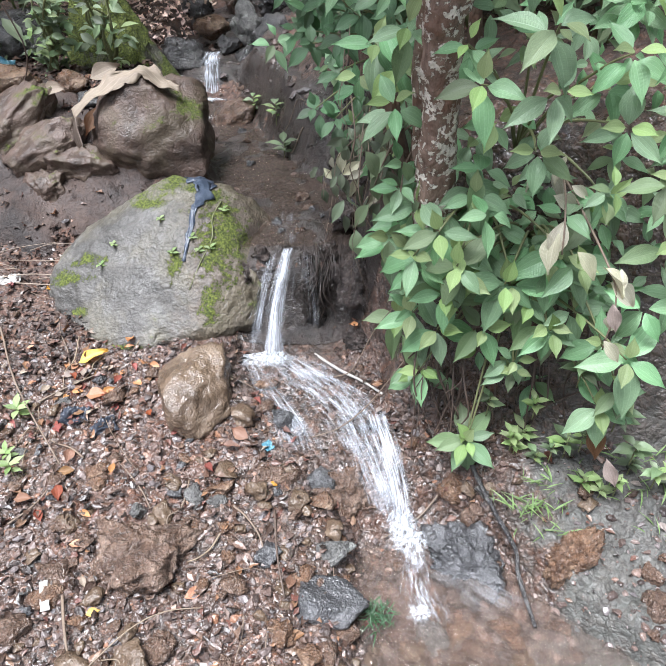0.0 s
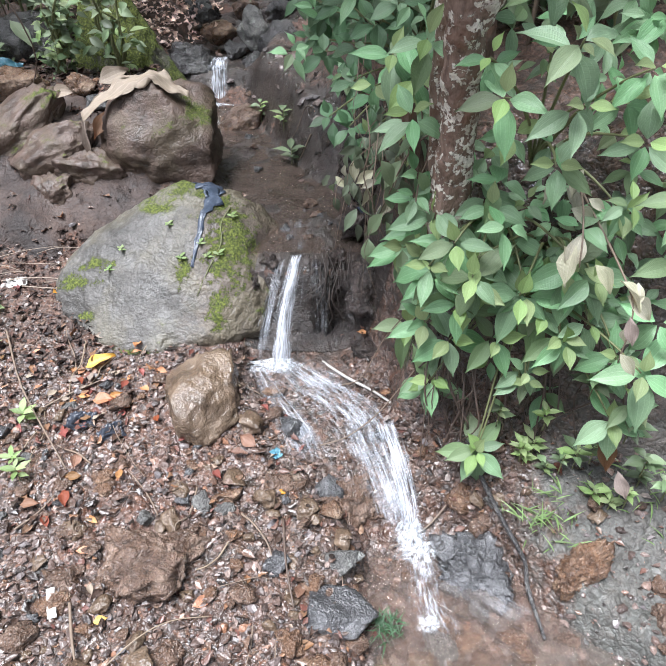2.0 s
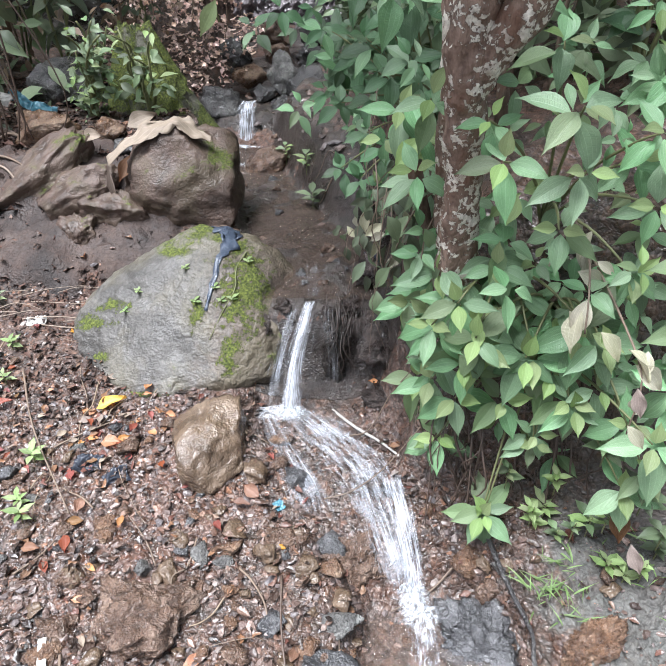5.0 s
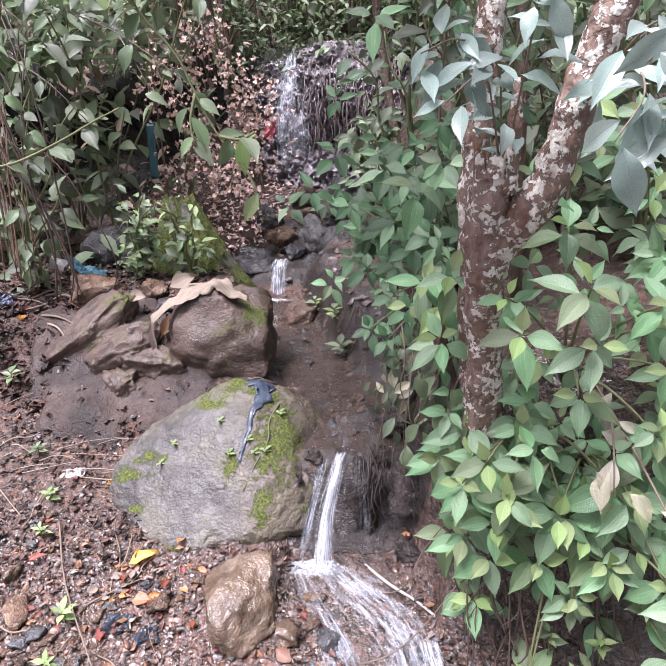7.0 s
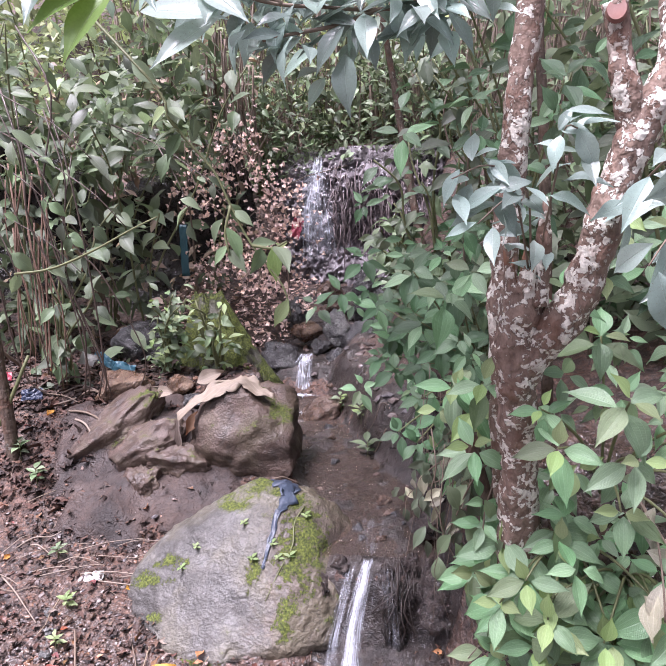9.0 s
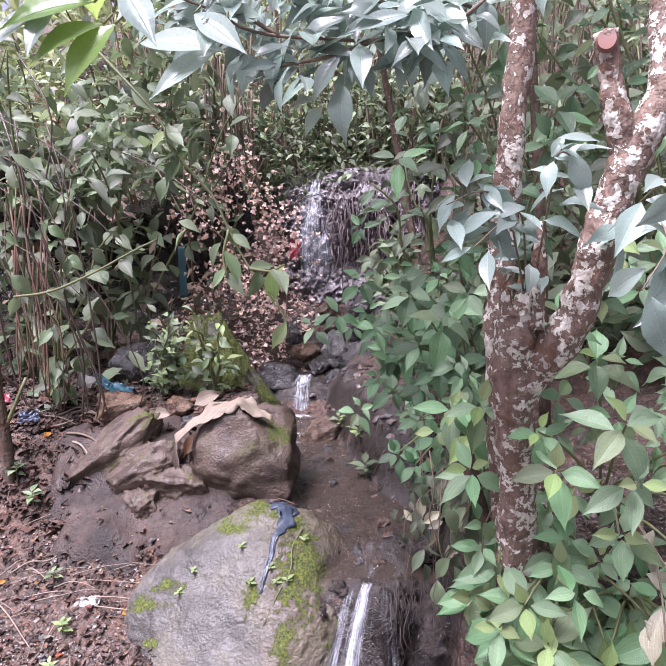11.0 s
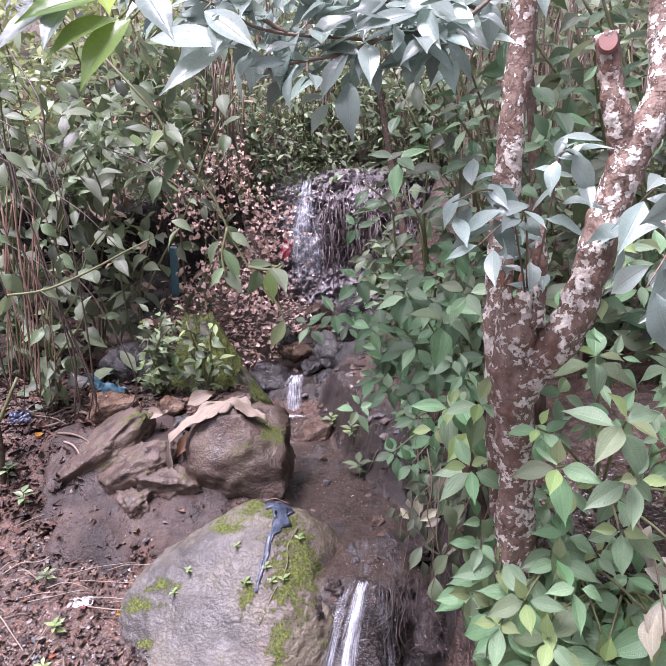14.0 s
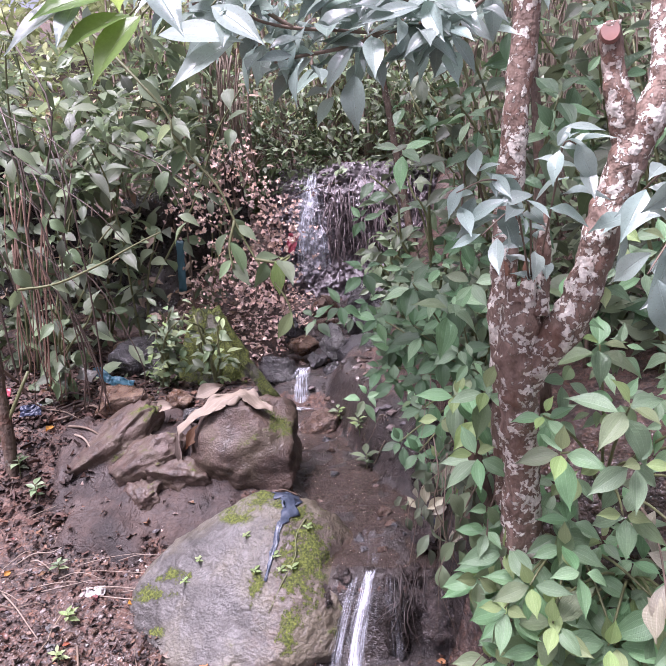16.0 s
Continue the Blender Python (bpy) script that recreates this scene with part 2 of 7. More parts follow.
    rough = g.mix(silt, rough, (0.72, 0.72, 0.72))
    rough = g.mix(g.ramp(g.math("SUBTRACT", place.outputs[1], 1.95), (0.0, 0.0), (0.4, 0.8)), rough, (0.8, 0.8, 0.8))
    relief = g.bump(g.math("MULTIPLY", height, g.math("SUBTRACT", 1.0, g.math("MULTIPLY", silt, 0.35))), 0.85, 0.012)
    return g.set(Base_Color=soil, Roughness=rough, Normal=relief, Coat_Weight=g.math("MULTIPLY", g.ramp(mid, (0.35, 0.2), (0.6, 1.0)), g.math("MULTIPLY", g.math("SUBTRACT", 1.0, silt), g.ramp(g.math("SUBTRACT", 2.5, place.outputs[1]), (0.0, 0.05), (0.45, 1.0)))), Coat_Roughness=0.14, Coat_Normal=relief)


def first_channel(self, colour):
    s = self.node("SeparateColor")
    self.link(colour, s.inputs[0])
    return s.outputs[0]


Graph.node_sep = first_channel


def bark_material(name, dark, light, patch, amount=0.5):
    g = Graph(name)
    v = g.coords()
    big = g.noise(v, 13, 6, 0.6, 0.5)
    fine = g.noise(g.coords(stretch=(1, 1, 0.35)), 60, 8, 0.7, 0.4)
    c = g.ramp(fine, (0.3, dark), (0.7, light))
    spots = g.ramp(g.math("ADD", g.math("MULTIPLY", g.noise(v, 62, 4, 0.6, 0.3), 0.5), g.math("MULTIPLY", g.noise(v, 21, 4, 0.6, 0.3), 0.5)), (0.61 - 0.1 * amount, 0.0), (0.63 - 0.1 * amount, 0.95))
    grown = g.ramp(g.noise(v, 120, 3), (0.3, tuple(p * 0.6 for p in patch)), (0.7, patch))
    c = g.mix(spots, c, grown)
    c = g.mix(g.ramp(big, (0.5, 0.0), (0.62, 0.55)), c, (0.13, 0.055, 0.03))
    h = g.math("ADD", g.math("ADD", g.noise(g.coords(stretch=(1, 1, 0.35)), 60, 3, 0.5), g.math("MULTIPLY", g.noise(v, 26, 3), 1.5)), g.math("MULTIPLY", spots, 0.4))
    return g.set(Base_Color=c, Roughness=0.75, Normal=g.bump(h, 1.0, 0.009))


def water_material(name="stream_water", base=(0.72, 0.6, 0.5), clear=1.0, ripple=0.5):
    """Clear shallow water: sees through, mirrors the sky, small ripples."""
    g = Graph(name)
    v = g.coords()
    h = g.math("ADD", g.noise(v, 28, 4, 0.6, 0.6), g.math("MULTIPLY", g.noise(v, 90, 3), 0.4))
    return g.set(Base_Color=base, Roughness=0.03, Transmission_Weight=clear, IOR=1.33, Normal=g.bump(h, ripple, 0.014))


def foam_material(name, low, high, base=(0.6, 0.63, 0.68)):
    """White water: threads of air bubbles with clear gaps, thin at their edges."""
    g = Graph(name)
    uv = g.node("TexCoord").outputs["UV"]
    m = g.node("Mapping")
    g.link(uv, m.inputs["Vector"])
    m.inputs["Scale"].default_value = (0.8, 7.0, 1.0)
    n = g.noise(m.outputs[0], 1.6, 5, 0.7)
    s = g.node("SeparateXYZ")
    g.link(uv, s.inputs[0])
    edge = g.math("MULTIPLY", g.math("ABSOLUTE", g.math("SUBTRACT", g.math("FRACT", s.outputs[0]), 0.5)), 2.0)
    body = g.math("SUBTRACT", n, g.math("MULTIPLY", edge, 0.16))
    alpha = g.ramp(body, (low, 0.0), (high, 0.92))
    return g.set(Base_Color=base, Roughness=0.3, Alpha=alpha, IOR=1.33)


def streak_material(name, across, along, low, high, top=0.9, edge=0.3, ends=0.12, base=(0.64, 0.67, 0.73)):
    """A sheet of fast water: long white streaks with clear gaps, fading to its rims."""
    g = Graph(name)
    uv = g.node("TexCoord").outputs["UV"]
    def streaks(a, b, detail):
        m = g.node("Mapping")
        g.link(uv, m.inputs["Vector"])
        m.inputs["Scale"].default_value = (a, b, 1.0)
        return g.noise(m.outputs[0], 1.0, detail, 0.6, 0.25)
    s = g.node("SeparateXYZ")
    g.link(uv, s.inputs[0])
    rim = g.math("MINIMUM", s.outputs[0], g.math("SUBTRACT", 1.0, s.outputs[0]))
    tail = g.math("MINIMUM", s.outputs[1], g.math("SUBTRACT", 1.0, s.outputs[1]))
    fade = g.math("MULTIPLY", g.ramp(rim, (0.0, 0.0), (edge, 1.0)), g.ramp(tail, (0.0, 0.0), (ends, 1.0)))
    body = g.math("ADD", g.math("MULTIPLY", streaks(across, along, 3), 0.55), g.math("MULTIPLY", streaks(across * 3.1, along * 2.2, 4), 0.45))
    body = g.math("SUBTRACT", body, g.math("MULTIPLY", g.math("SUBTRACT", 1.0, fade), 0.12))
    alpha = g.math("MULTIPLY", g.ramp(body, (low, 0.0), (high, top)), g.ramp(fade, (0.0, 0.0), (0.35, 1.0)))
    return g.set(Base_Color=base, Roughness=0.3, Alpha=alpha, IOR=1.33, Normal=g.bump(body, 0.6, 0.008))


M_soil = ground_material()
M_mud = rock_material("wet_mud", (0.011, 0.008, 0.006), (0.031, 0.022, 0.018), (0.06, 0.044, 0.036), wet=0.46, scale=1.8, relief=0.75)
# Dark mud on the pillar; on the bank its colour carries shade.
M_mud_and_shade = rock_material("dark_mud_and_shade", (0.009, 0.007, 0.005), (0.022, 0.017, 0.013), (0.042, 0.032, 0.025), wet=0.5, scale=2.4)
M_earth = rock_material("wet_earth", (0.015, 0.01, 0.008), (0.045, 0.031, 0.026), (0.11, 0.082, 0.07), wet=0.55, scale=2.8)
M_slope_mud = rock_material("drying_mud", (0.016, 0.01, 0.008), (0.042, 0.025, 0.019), (0.072, 0.046, 0.035), wet=0.12, scale=1.2, relief=0.75)
MOSS_SPOTS = ((0.27, 0.08, 0.1, 0.19), (0.21, 0.26, 0.05, 0.07), (-0.34, -0.07, 0.09, 0.03), (-0.25, 0.0, 0.07, 0.03), (0.24, -0.17, 0.035, 0.09), (0.1, -0.02, 0.035, 0.06), (-0.27, -0.2, 0.05, 0.02), (-0.12, -0.34, 0.14, 0.02), (0.1, -0.35, 0.16, 0.022))
M_boulder = rock_material("grey_boulder", (0.034, 0.031, 0.027), (0.095, 0.088, 0.08), (0.16, 0.155, 0.147), moss=0.71, wet=0.26, lichen=0.0, patches=MOSS_SPOTS, side=(0.115, 0.085, 0.066), relief=0.7, stain=(0.125, 0.108, 0.066))
M_brown_rock = rock_material("brown_rock", (0.03, 0.019, 0.013), (0.088, 0.057, 0.043), (0.145, 0.101, 0.078), moss=0.66, wet=0.3, scale=1.4, relief=0.55, stain=(0.078, 0.062, 0.036))
M_tan_rock = rock_material("tan_rock", (0.05, 0.032, 0.02), (0.12, 0.08, 0.05), (0.2, 0.14, 0.09), wet=0.48, scale=1.5, relief=0.6)
M_orange_rock = rock_material("orange_rock", (0.058, 0.031, 0.02), (0.16, 0.087, 0.048), (0.32, 0.22, 0.145), wet=0.5, scale=2.2)
M_dark_rock = rock_material("dark_wet_rock", (0.014, 0.013, 0.014), (0.044, 0.041, 0.041), (0.11, 0.105, 0.1), wet=0.46, scale=1.6)
M_slate = rock_material("blue_grey_slate", (0.026, 0.026, 0.027), (0.066, 0.065, 0.068), (0.145, 0.143, 0.147), wet=0.48, scale=1.8, relief=0.8)
M_cliff = rock_material("wet_cliff", (0.055, 0.046, 0.05), (0.14, 0.12, 0.128), (0.27, 0.24, 0.255), wet=0.45, scale=1.6, relief=0.3)
M_grey_rock = rock_material("grey_rock", (0.056, 0.054, 0.053), (0.128, 0.124, 0.116), (0.240, 0.232, 0.216), wet=0.35, lichen=0.5, scale=2.0)
M_moss_rock = rock_material("mossy_rock", (0.04, 0.04, 0.028), (0.09, 0.085, 0.06), (0.15, 0.14, 0.1), moss=0.5, wet=0.2, relief=0.8)
M_umber_rock = rock_material("umber_rock", (0.05, 0.03, 0.021), (0.125, 0.075, 0.05), (0.23, 0.155, 0.11), wet=0.6, scale=2.0)
M_gravel = bits_material("gravel", ((0.0, (0.026, 0.019, 0.017)), (0.3, (0.072, 0.048, 0.040)), (0.55, (0.124, 0.083, 0.069)), (0.7, (0.104, 0.092, 0.094)), (0.84, (0.186, 0.134, 0.113)), (0.94, (0.206, 0.094, 0.048)), (0.985, (0.24, 0.2, 0.18))), (0.2, 0.55), 150)
M_litter = bits_material("leaf_litter", ((0.0, (0.015, 0.010, 0.008)), (0.4, (0.054, 0.031, 0.022)), (0.66, (0.092, 0.053, 0.037)), (0.78, (0.100, 0.032, 0.022)), (0.9, (0.13, 0.085, 0.06)), (0.96, (0.2, 0.085, 0.03)), (1.0, (0.2, 0.155, 0.12))), (0.15, 0.5), 60)
M_dull_litter = bits_material("dry_litter", ((0.0, (0.014, 0.009, 0.007)), (0.45, (0.045, 0.022, 0.015)), (0.75, (0.085, 0.038, 0.025)), (0.92, (0.12, 0.065, 0.042)), (1.0, (0.16, 0.115, 0.085))), (0.6, 0.9), 60, 0.0)
M_twig = plain_material("dry_twig", (0.15, 0.11, 0.08), 0.75, 60, 0.6, 0.6, (1, 1, 0.2))
M_dark_root = plain_material("black_wet_root", (0.03, 0.021, 0.017), 0.4, 60, 0.6, 0.6, (1, 1, 0.2))
M_pale_root = plain_material("pale_root", (0.16, 0.125, 0.125), 0.6, 60, 0.7, 0.6, (1, 1, 0.2))
M_root = plain_material("wet_root", (0.075, 0.052, 0.04), 0.45, 60, 0.6, 0.6, (1, 1, 0.2))
M_cane = plain_material("dry_cane", (0.19, 0.145, 0.1), 0.7, 40, 0.6, 0.5, (1, 1, 0.1))
M_straw = plain_material("bleached_stalk", (0.23, 0.18, 0.14), 0.75, 40, 0.6, 0.5, (1, 1, 0.1))
M_withered_stalk = plain_material("withered_stalk", (0.16, 0.095, 0.065), 0.7, 40, 0.6, 0.5, (1, 1, 0.1))
M_stem = plain_material("green_stem", (0.13, 0.14, 0.06), 0.6, 50, 0.5)
M_bark = bark_material("lichen_bark", (0.07, 0.042, 0.03), (0.26, 0.18, 0.138), (0.78, 0.74, 0.65), 1.0)
M_bark_low = bark_material("brown_bark", (0.05, 0.034, 0.025), (0.15, 0.105, 0.075), (0.36, 0.34, 0.28), 0.15)
M_wood = plain_material("broken_wood", (0.16, 0.075, 0.042), 0.7, 50, 0.7, 0.8, (1, 1, 0.15))
M_sawn = plain_material("sawn_wood", (0.17, 0.075, 0.058), 0.7, 30, 0.6, 0.5)
M_shrub_leaf = leaf_material("shrub_leaf", (0.19, 0.335, 0.165), gloss=0.36, veins=0.26, vary=0.5)
M_olive_leaf = leaf_material("olive_leaf", (0.15, 0.215, 0.1), gloss=0.5, veins=0.14)
M_young_leaf = leaf_material("young_leaf", (0.25, 0.345, 0.13), gloss=0.45, see=0.35, veins=0.2)
M_pale_leaf = leaf_material("pale_dry_leaf", (0.4, 0.38, 0.27), gloss=0.6)
M_wax_leaf = leaf_material("waxy_leaf", (0.25, 0.325, 0.285), gloss=0.3, veins=0.3, spots=0.5, cross=9, vary=0.7, see=0.42, arcs=False)
M_crown_leaf = leaf_material("crown_leaf", (0.2, 0.27, 0.2), gloss=0.35, veins=0.2, cross=9, island=True, see=0.35, arcs=False)
M_thin_leaf = leaf_material("thin_leaf", (0.14, 0.195, 0.1), gloss=0.5, arcs=False, vary=0.85, veins=0.2, cross=9, spots=0.25)
M_far_leaf = leaf_material("far_leaf", (0.15, 0.2, 0.105), arcs=False, gloss=0.52, veins=0.2, cross=9, island=True, vary=0.8)
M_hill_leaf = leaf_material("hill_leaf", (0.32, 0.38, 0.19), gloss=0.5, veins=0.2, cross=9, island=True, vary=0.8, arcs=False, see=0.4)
M_side_leaf = leaf_material("side_leaf", (0.16, 0.215, 0.115), gloss=0.42, veins=0.2, cross=9, island=True, vary=0.9, arcs=False, see=0.35)
# The shrub leaf again, with shade put into its colour.
M_shaded_leaf = leaf_material("shaded_leaf", (0.095, 0.18, 0.085), gloss=0.4, veins=0.2, vary=0.5)
M_dry_leaf = leaf_material("curled_dry_leaf", (0.7, 0.52, 0.44), gloss=0.6, veins=0.2, island=True, see=0.15, vary=0.7)
M_withered = leaf_material("withered_leaf", (0.24, 0.17, 0.11), gloss=0.6, veins=0.2, island=True, see=0.15, vary=0.8, arcs=False)
M_pool = water_material("silty_water", (0.42, 0.35, 0.31), 0.92, 1.2)
M_brown_water = water_material("brown_water", (0.3, 0.23, 0.19), 0.9, 1.2)
M_thread = foam_material("thin_water", 0.47, 1.0)
M_fall = streak_material("falling_water", 7, 2.2, 0.38, 0.66, 0.92, 0.4, 0.06)
M_veil = streak_material("water_veil", 18, 2.4, 0.45, 0.75, 0.7, 0.3)
M_slide = streak_material("sliding_water", 18, 5.0, 0.44, 0.72, 0.75, 0.4, 0.2)
M_run = streak_material("foamy_run", 11, 6.0, 0.44, 0.74, 0.75, 0.45, 0.25)
M_thin = streak_material("thin_sheen", 16, 2.0, 0.49, 0.9, 0.5, 0.35)
M_splash = streak_material("white_splash", 14, 6.0, 0.34, 0.6, 0.92, 0.02, 0.6, (0.7, 0.73, 0.77))


# ---- shape helpers ----
def part(name, mesh, material, parent=None, label=""):
    """A mesh (or bmesh) as one object under a thing."""
    if isinstance(mesh, bmesh.types.BMesh):
        data = bpy.data.meshes.new(name)
        mesh.to_mesh(data)
        mesh.free()
        mesh = data
    if material is not None and not mesh.materials:
        mesh.materials.append(material)
    ob = new(name, mesh)
    if parent is not None:
        ob.parent = parent
    if label:
        ob["label"] = label
    return ob


def thing(name, at, label, category, group="", kind=""):
    ob = new(name)
    ob.location = at
    ob.empty_display_size = 0.05
    return tagged(ob, label, category, group, kind)


def mesh_from(name, verts, faces, uvs=None, smooth=True):
    me = bpy.data.meshes.new(name)
    me.from_pydata([tuple(v) for v in verts], [], faces)
    if uvs is not None:
        layer = me.uv_layers.new(name="UVMap")
        index = np.empty(len(me.loops), dtype=np.int32)
        me.loops.foreach_get("vertex_index", index)
        layer.data.foreach_set("uv", np.asarray(uvs, dtype=np.float32)[index].ravel())
    if smooth:
        me.polygons.foreach_set("use_smooth", np.ones(len(me.polygons), dtype=bool))
    me.update()
    return me


def wobble(p, scale, seed=0.0):
    return noise.fractal(Vector(p) * scale + Vector((seed, seed * 1.7, -seed)), 1.0, 2.0, 4)


def rock_mesh(name, half, seed, cuts=11, rough=0.12, level=4, flat=0.68, square=0.0):
    """An angular stone: a ball cut by planes, then weathered."""
    rng = random.Random(seed)
    bm = bmesh.new()
    bmesh.ops.create_icosphere(bm, subdivisions=level, radius=1.0)
    planes = []
    for _ in range(cuts):
        d = Vector((rng.gauss(0, 1), rng.gauss(0, 1), rng.gauss(0, 0.8))).normalized()
        planes.append((d, rng.uniform(flat - 0.14, flat + 0.16)))
    most = [1e-6, 1e-6, 1e-6]
    for v in bm.verts:
        p = v.co.copy()
        p *= 1 + square * (1 / max(abs(c) for c in p) - 1)
        for d, far in planes:
            over = p.dot(d) - far
            if over > 0:
                p -= d * over * 0.97
        fold = 1 - 2 * abs(wobble(p, 4.5, seed % 61))
        chip = abs(wobble(p, 2.6, seed % 83))
        p *= 1 + rough * wobble(p, 1.5, seed % 97) - rough * 0.5 * chip + rough * 0.35 * wobble(p, 6.0, seed % 89) - rough * 0.22 * max(0.0, fold) ** 3 + rough * 0.16 * wobble(p, 18.0, seed % 71)
        v.co = p
        most = [max(m, abs(c)) for m, c in zip(most, p)]
    for v in bm.verts:
        v.co = Vector([c / m * h for c, m, h in zip(v.co, most, half)])
    for f in bm.faces:
        f.smooth = True
    me = bpy.data.meshes.new(name)
    bm.to_mesh(me)
    bm.free()
    return me


def stone(name, at, half, seed, material, label, turn=(0, 0, 0), cuts=12, rough=0.14, level=4, category="stone", group="", square=0.0):
    ob = part(name, rock_mesh(name, half, seed, cuts, rough, level, 0.68 + 0.4 * square, square), material)
    ob.matrix_basis = pose(*at, *turn)
    return tagged(ob, label, category, group)


def smooth_path(points, steps=6):
    """Points on a smooth curve through the given ones (any number of columns)."""
    p = np.asarray(points, dtype=float)
    p = np.vstack((2 * p[0] - p[1], p, 2 * p[-1] - p[-2]))
    out = []
    for k in range(1, len(p) - 2):
        a, b, c, d = p[k - 1], p[k], p[k + 1], p[k + 2]
        for s in range(steps):
            t = s / steps
            out.append(0.5 * (2 * b + (c - a) * t + (2 * a - 5 * b + 4 * c - d) * t * t + (3 * b - a - 3 * c + d) * t ** 3))
    out.append(p[-2])
    return np.array(out)


def tube_data(points, sides=6, steps=4, rough=0.0, seed=0):
    """Vertices and faces of a tapering round bar; points are rows x, y, z, radius."""
    rows = smooth_path(points, steps)
    verts, faces = [], []
    ref = Vector((0.31, 0.17, 0.93))
    n = len(rows)
    for k, (x, y, z, r) in enumerate(rows):
        a = Vector(rows[max(0, k - 1)][:3])
        b = Vector(rows[min(n - 1, k + 1)][:3])
        d = (b - a).normalized()
        u = d.cross(ref).normalized()
        w = d.cross(u)
        for s in range(sides):
            ang = 2 * math.pi * s / sides
            e = u * math.cos(ang) + w * math.sin(ang)
            rr = max(r, 0.0004)
            if rough:
                q = Vector((x, y, z)) + e * rr
                rr *= 1 + rough * wobble(q, 14, seed) + rough * 0.7 * wobble(q, 40, seed + 3)
            verts.append(Vector((x, y, z)) + e * rr)
    for k in range(n - 1):
        for s in range(sides):
            t = (s + 1) % sides
            faces.append((k * sides + s, k * sides + t, (k + 1) * sides + t, (k + 1) * sides + s))
    faces.append(tuple(reversed(range(sides))))
    faces.append(tuple((n - 1) * sides + s for s in range(sides)))
    return verts, faces


def tube(name, points, material, parent=None, sides=6, steps=4, rough=0.0, seed=0, label=""):
    return part(name, mesh_from(name, *tube_data(points, sides, steps, rough, seed)), material, parent, label)


def tubes(name, paths, material, parent=None, sides=4, steps=3, label=""):
    verts, faces = [], []
    for path in paths:
        v, f = tube_data(path, sides, steps)
        faces += [tuple(i + len(verts) for i in q) for q in f]
        verts += v
    return part(name, mesh_from(name, verts, faces), material, parent, label)


def leaf_data(length, width, droop=0.25, fold=0.25, cols=4, segs=8, widest=0.42, curl=0.0, wave=0.0):
    """A blade along +y: pointed tip, narrow base, folded at the midrib, drooping to its tip."""
    verts, uvs, faces = [], [], []
    for i in range(segs + 1):
        v = i / segs
        shape = math.sin(math.pi / 2 * v / widest) ** 0.95 if v < widest else math.cos(math.pi / 2 * (v - widest) / (1 - widest)) ** 1.3
        shape = max(shape, 0.02)
        if v > 0.7:
            shape = max(0.012, shape * (0.72 + 0.28 * (1 - v) / 0.3))
        for j in range(cols + 1):
            u = j / cols * 2 - 1
            x = u * shape * width / 2
            z = fold * abs(x) - droop * length * v * v + curl * width * (u * u) * 0.5 * v
            z += wave * width * math.sin(v * 11 + u * 2) * abs(u)
            verts.append((x, v * length * (1 - 0.25 * droop * v), z))
            uvs.append((j / cols, v))
    for i in range(segs):
        for j in range(cols):
            a = i * (cols + 1) + j
            faces.append((a, a + 1, a + cols + 2, a + cols + 1))
    return verts, faces, uvs


def leaf_mesh(name, material, *args, **kw):
    me = mesh_from(name, *leaf_data(*args, **kw))
    me.materials.append(material)
    return me


def aim(at, along, normal, size=1.0):
    """The pose of a leaf at a point: its midrib along one way, its face towards another."""
    y = Vector(along).normalized()
    z = Vector(normal)
    z = (z - y * z.dot(y))
    z = z.normalized() if z.length > 1e-5 else y.orthogonal().normalized()
    x = y.cross(z)
    m = Matrix((x, y, z)).transposed().to_4x4()
    return Matrix.Translation(at) @ m @ Matrix.Scale(size, 4)


def scatter_mesh(name, template, poses):
    """Many copies of one small template joined to one mesh."""
    verts, faces, uvs = template
    tv = np.array([tuple(v) for v in verts])
    n = len(tv)
    m = np.array([[list(r) for r in p] for p in poses])
    out = np.einsum("kij,nj->kni", m[:, :3, :3], tv) + m[:, None, :3, 3]
    polys = [tuple(i + k * n for i in f) for k in range(len(poses)) for f in faces]
    return mesh_from(name, out.reshape(-1, 3), polys, np.tile(np.array(uvs), (len(poses), 1)) if uvs is not None else None)


# ---- ground ----
def curve(at, table):
    xs, ys = zip(*table)
    return np.interp(at, xs, ys)


def ease(a, b, x):
    t = np.clip((x - a) / (b - a), 0, 1)
    return t * t * (3 - 2 * t)


SLOPE = ((-60, -1.0), (0, -0.02), (0.8, 0.03), (1.2, 0.1), (1.5, 0.155), (1.8, 0.22), (2.1, 0.31), (2.6, 0.52), (2.85, 0.68), (3.08, 0.9), (3.3, 0.98), (4.2, 1.06), (5, 1.25), (6, 1.9), (7, 2.6), (9, 3.9), (14, 7), (40, 14), (90, 22))
BED = ((-60, -1.1), (0, -0.08), (1.0, -0.035), (1.3, -0.025), (1.46, 0.0), (1.56, 0.05), (1.68, 0.2), (1.9, 0.24), (2.1, 0.265), (2.28, 0.3), (2.37, 0.55), (2.42, 0.575), (2.8, 0.625), (3.3, 0.68), (3.7, 0.715), (3.95, 0.78), (4.06, 0.95), (4.4, 0.98), (5, 1.1), (5.8, 1.3), (6.2, 1.4), (6.35, 2.2), (6.5, 2.45), (7, 2.7), (9, 3.9), (14, 7), (40, 14), (90, 22))
MIDDLE = ((0.6, 0.75), (1.0, 0.5), (1.3, 0.33), (1.55, 0.23), (1.7, 0.1), (2.1, -0.16), (2.35, -0.16), (2.8, -0.22), (3.3, -0.47), (3.95, -0.74), (5, -0.7), (6, -0.55))
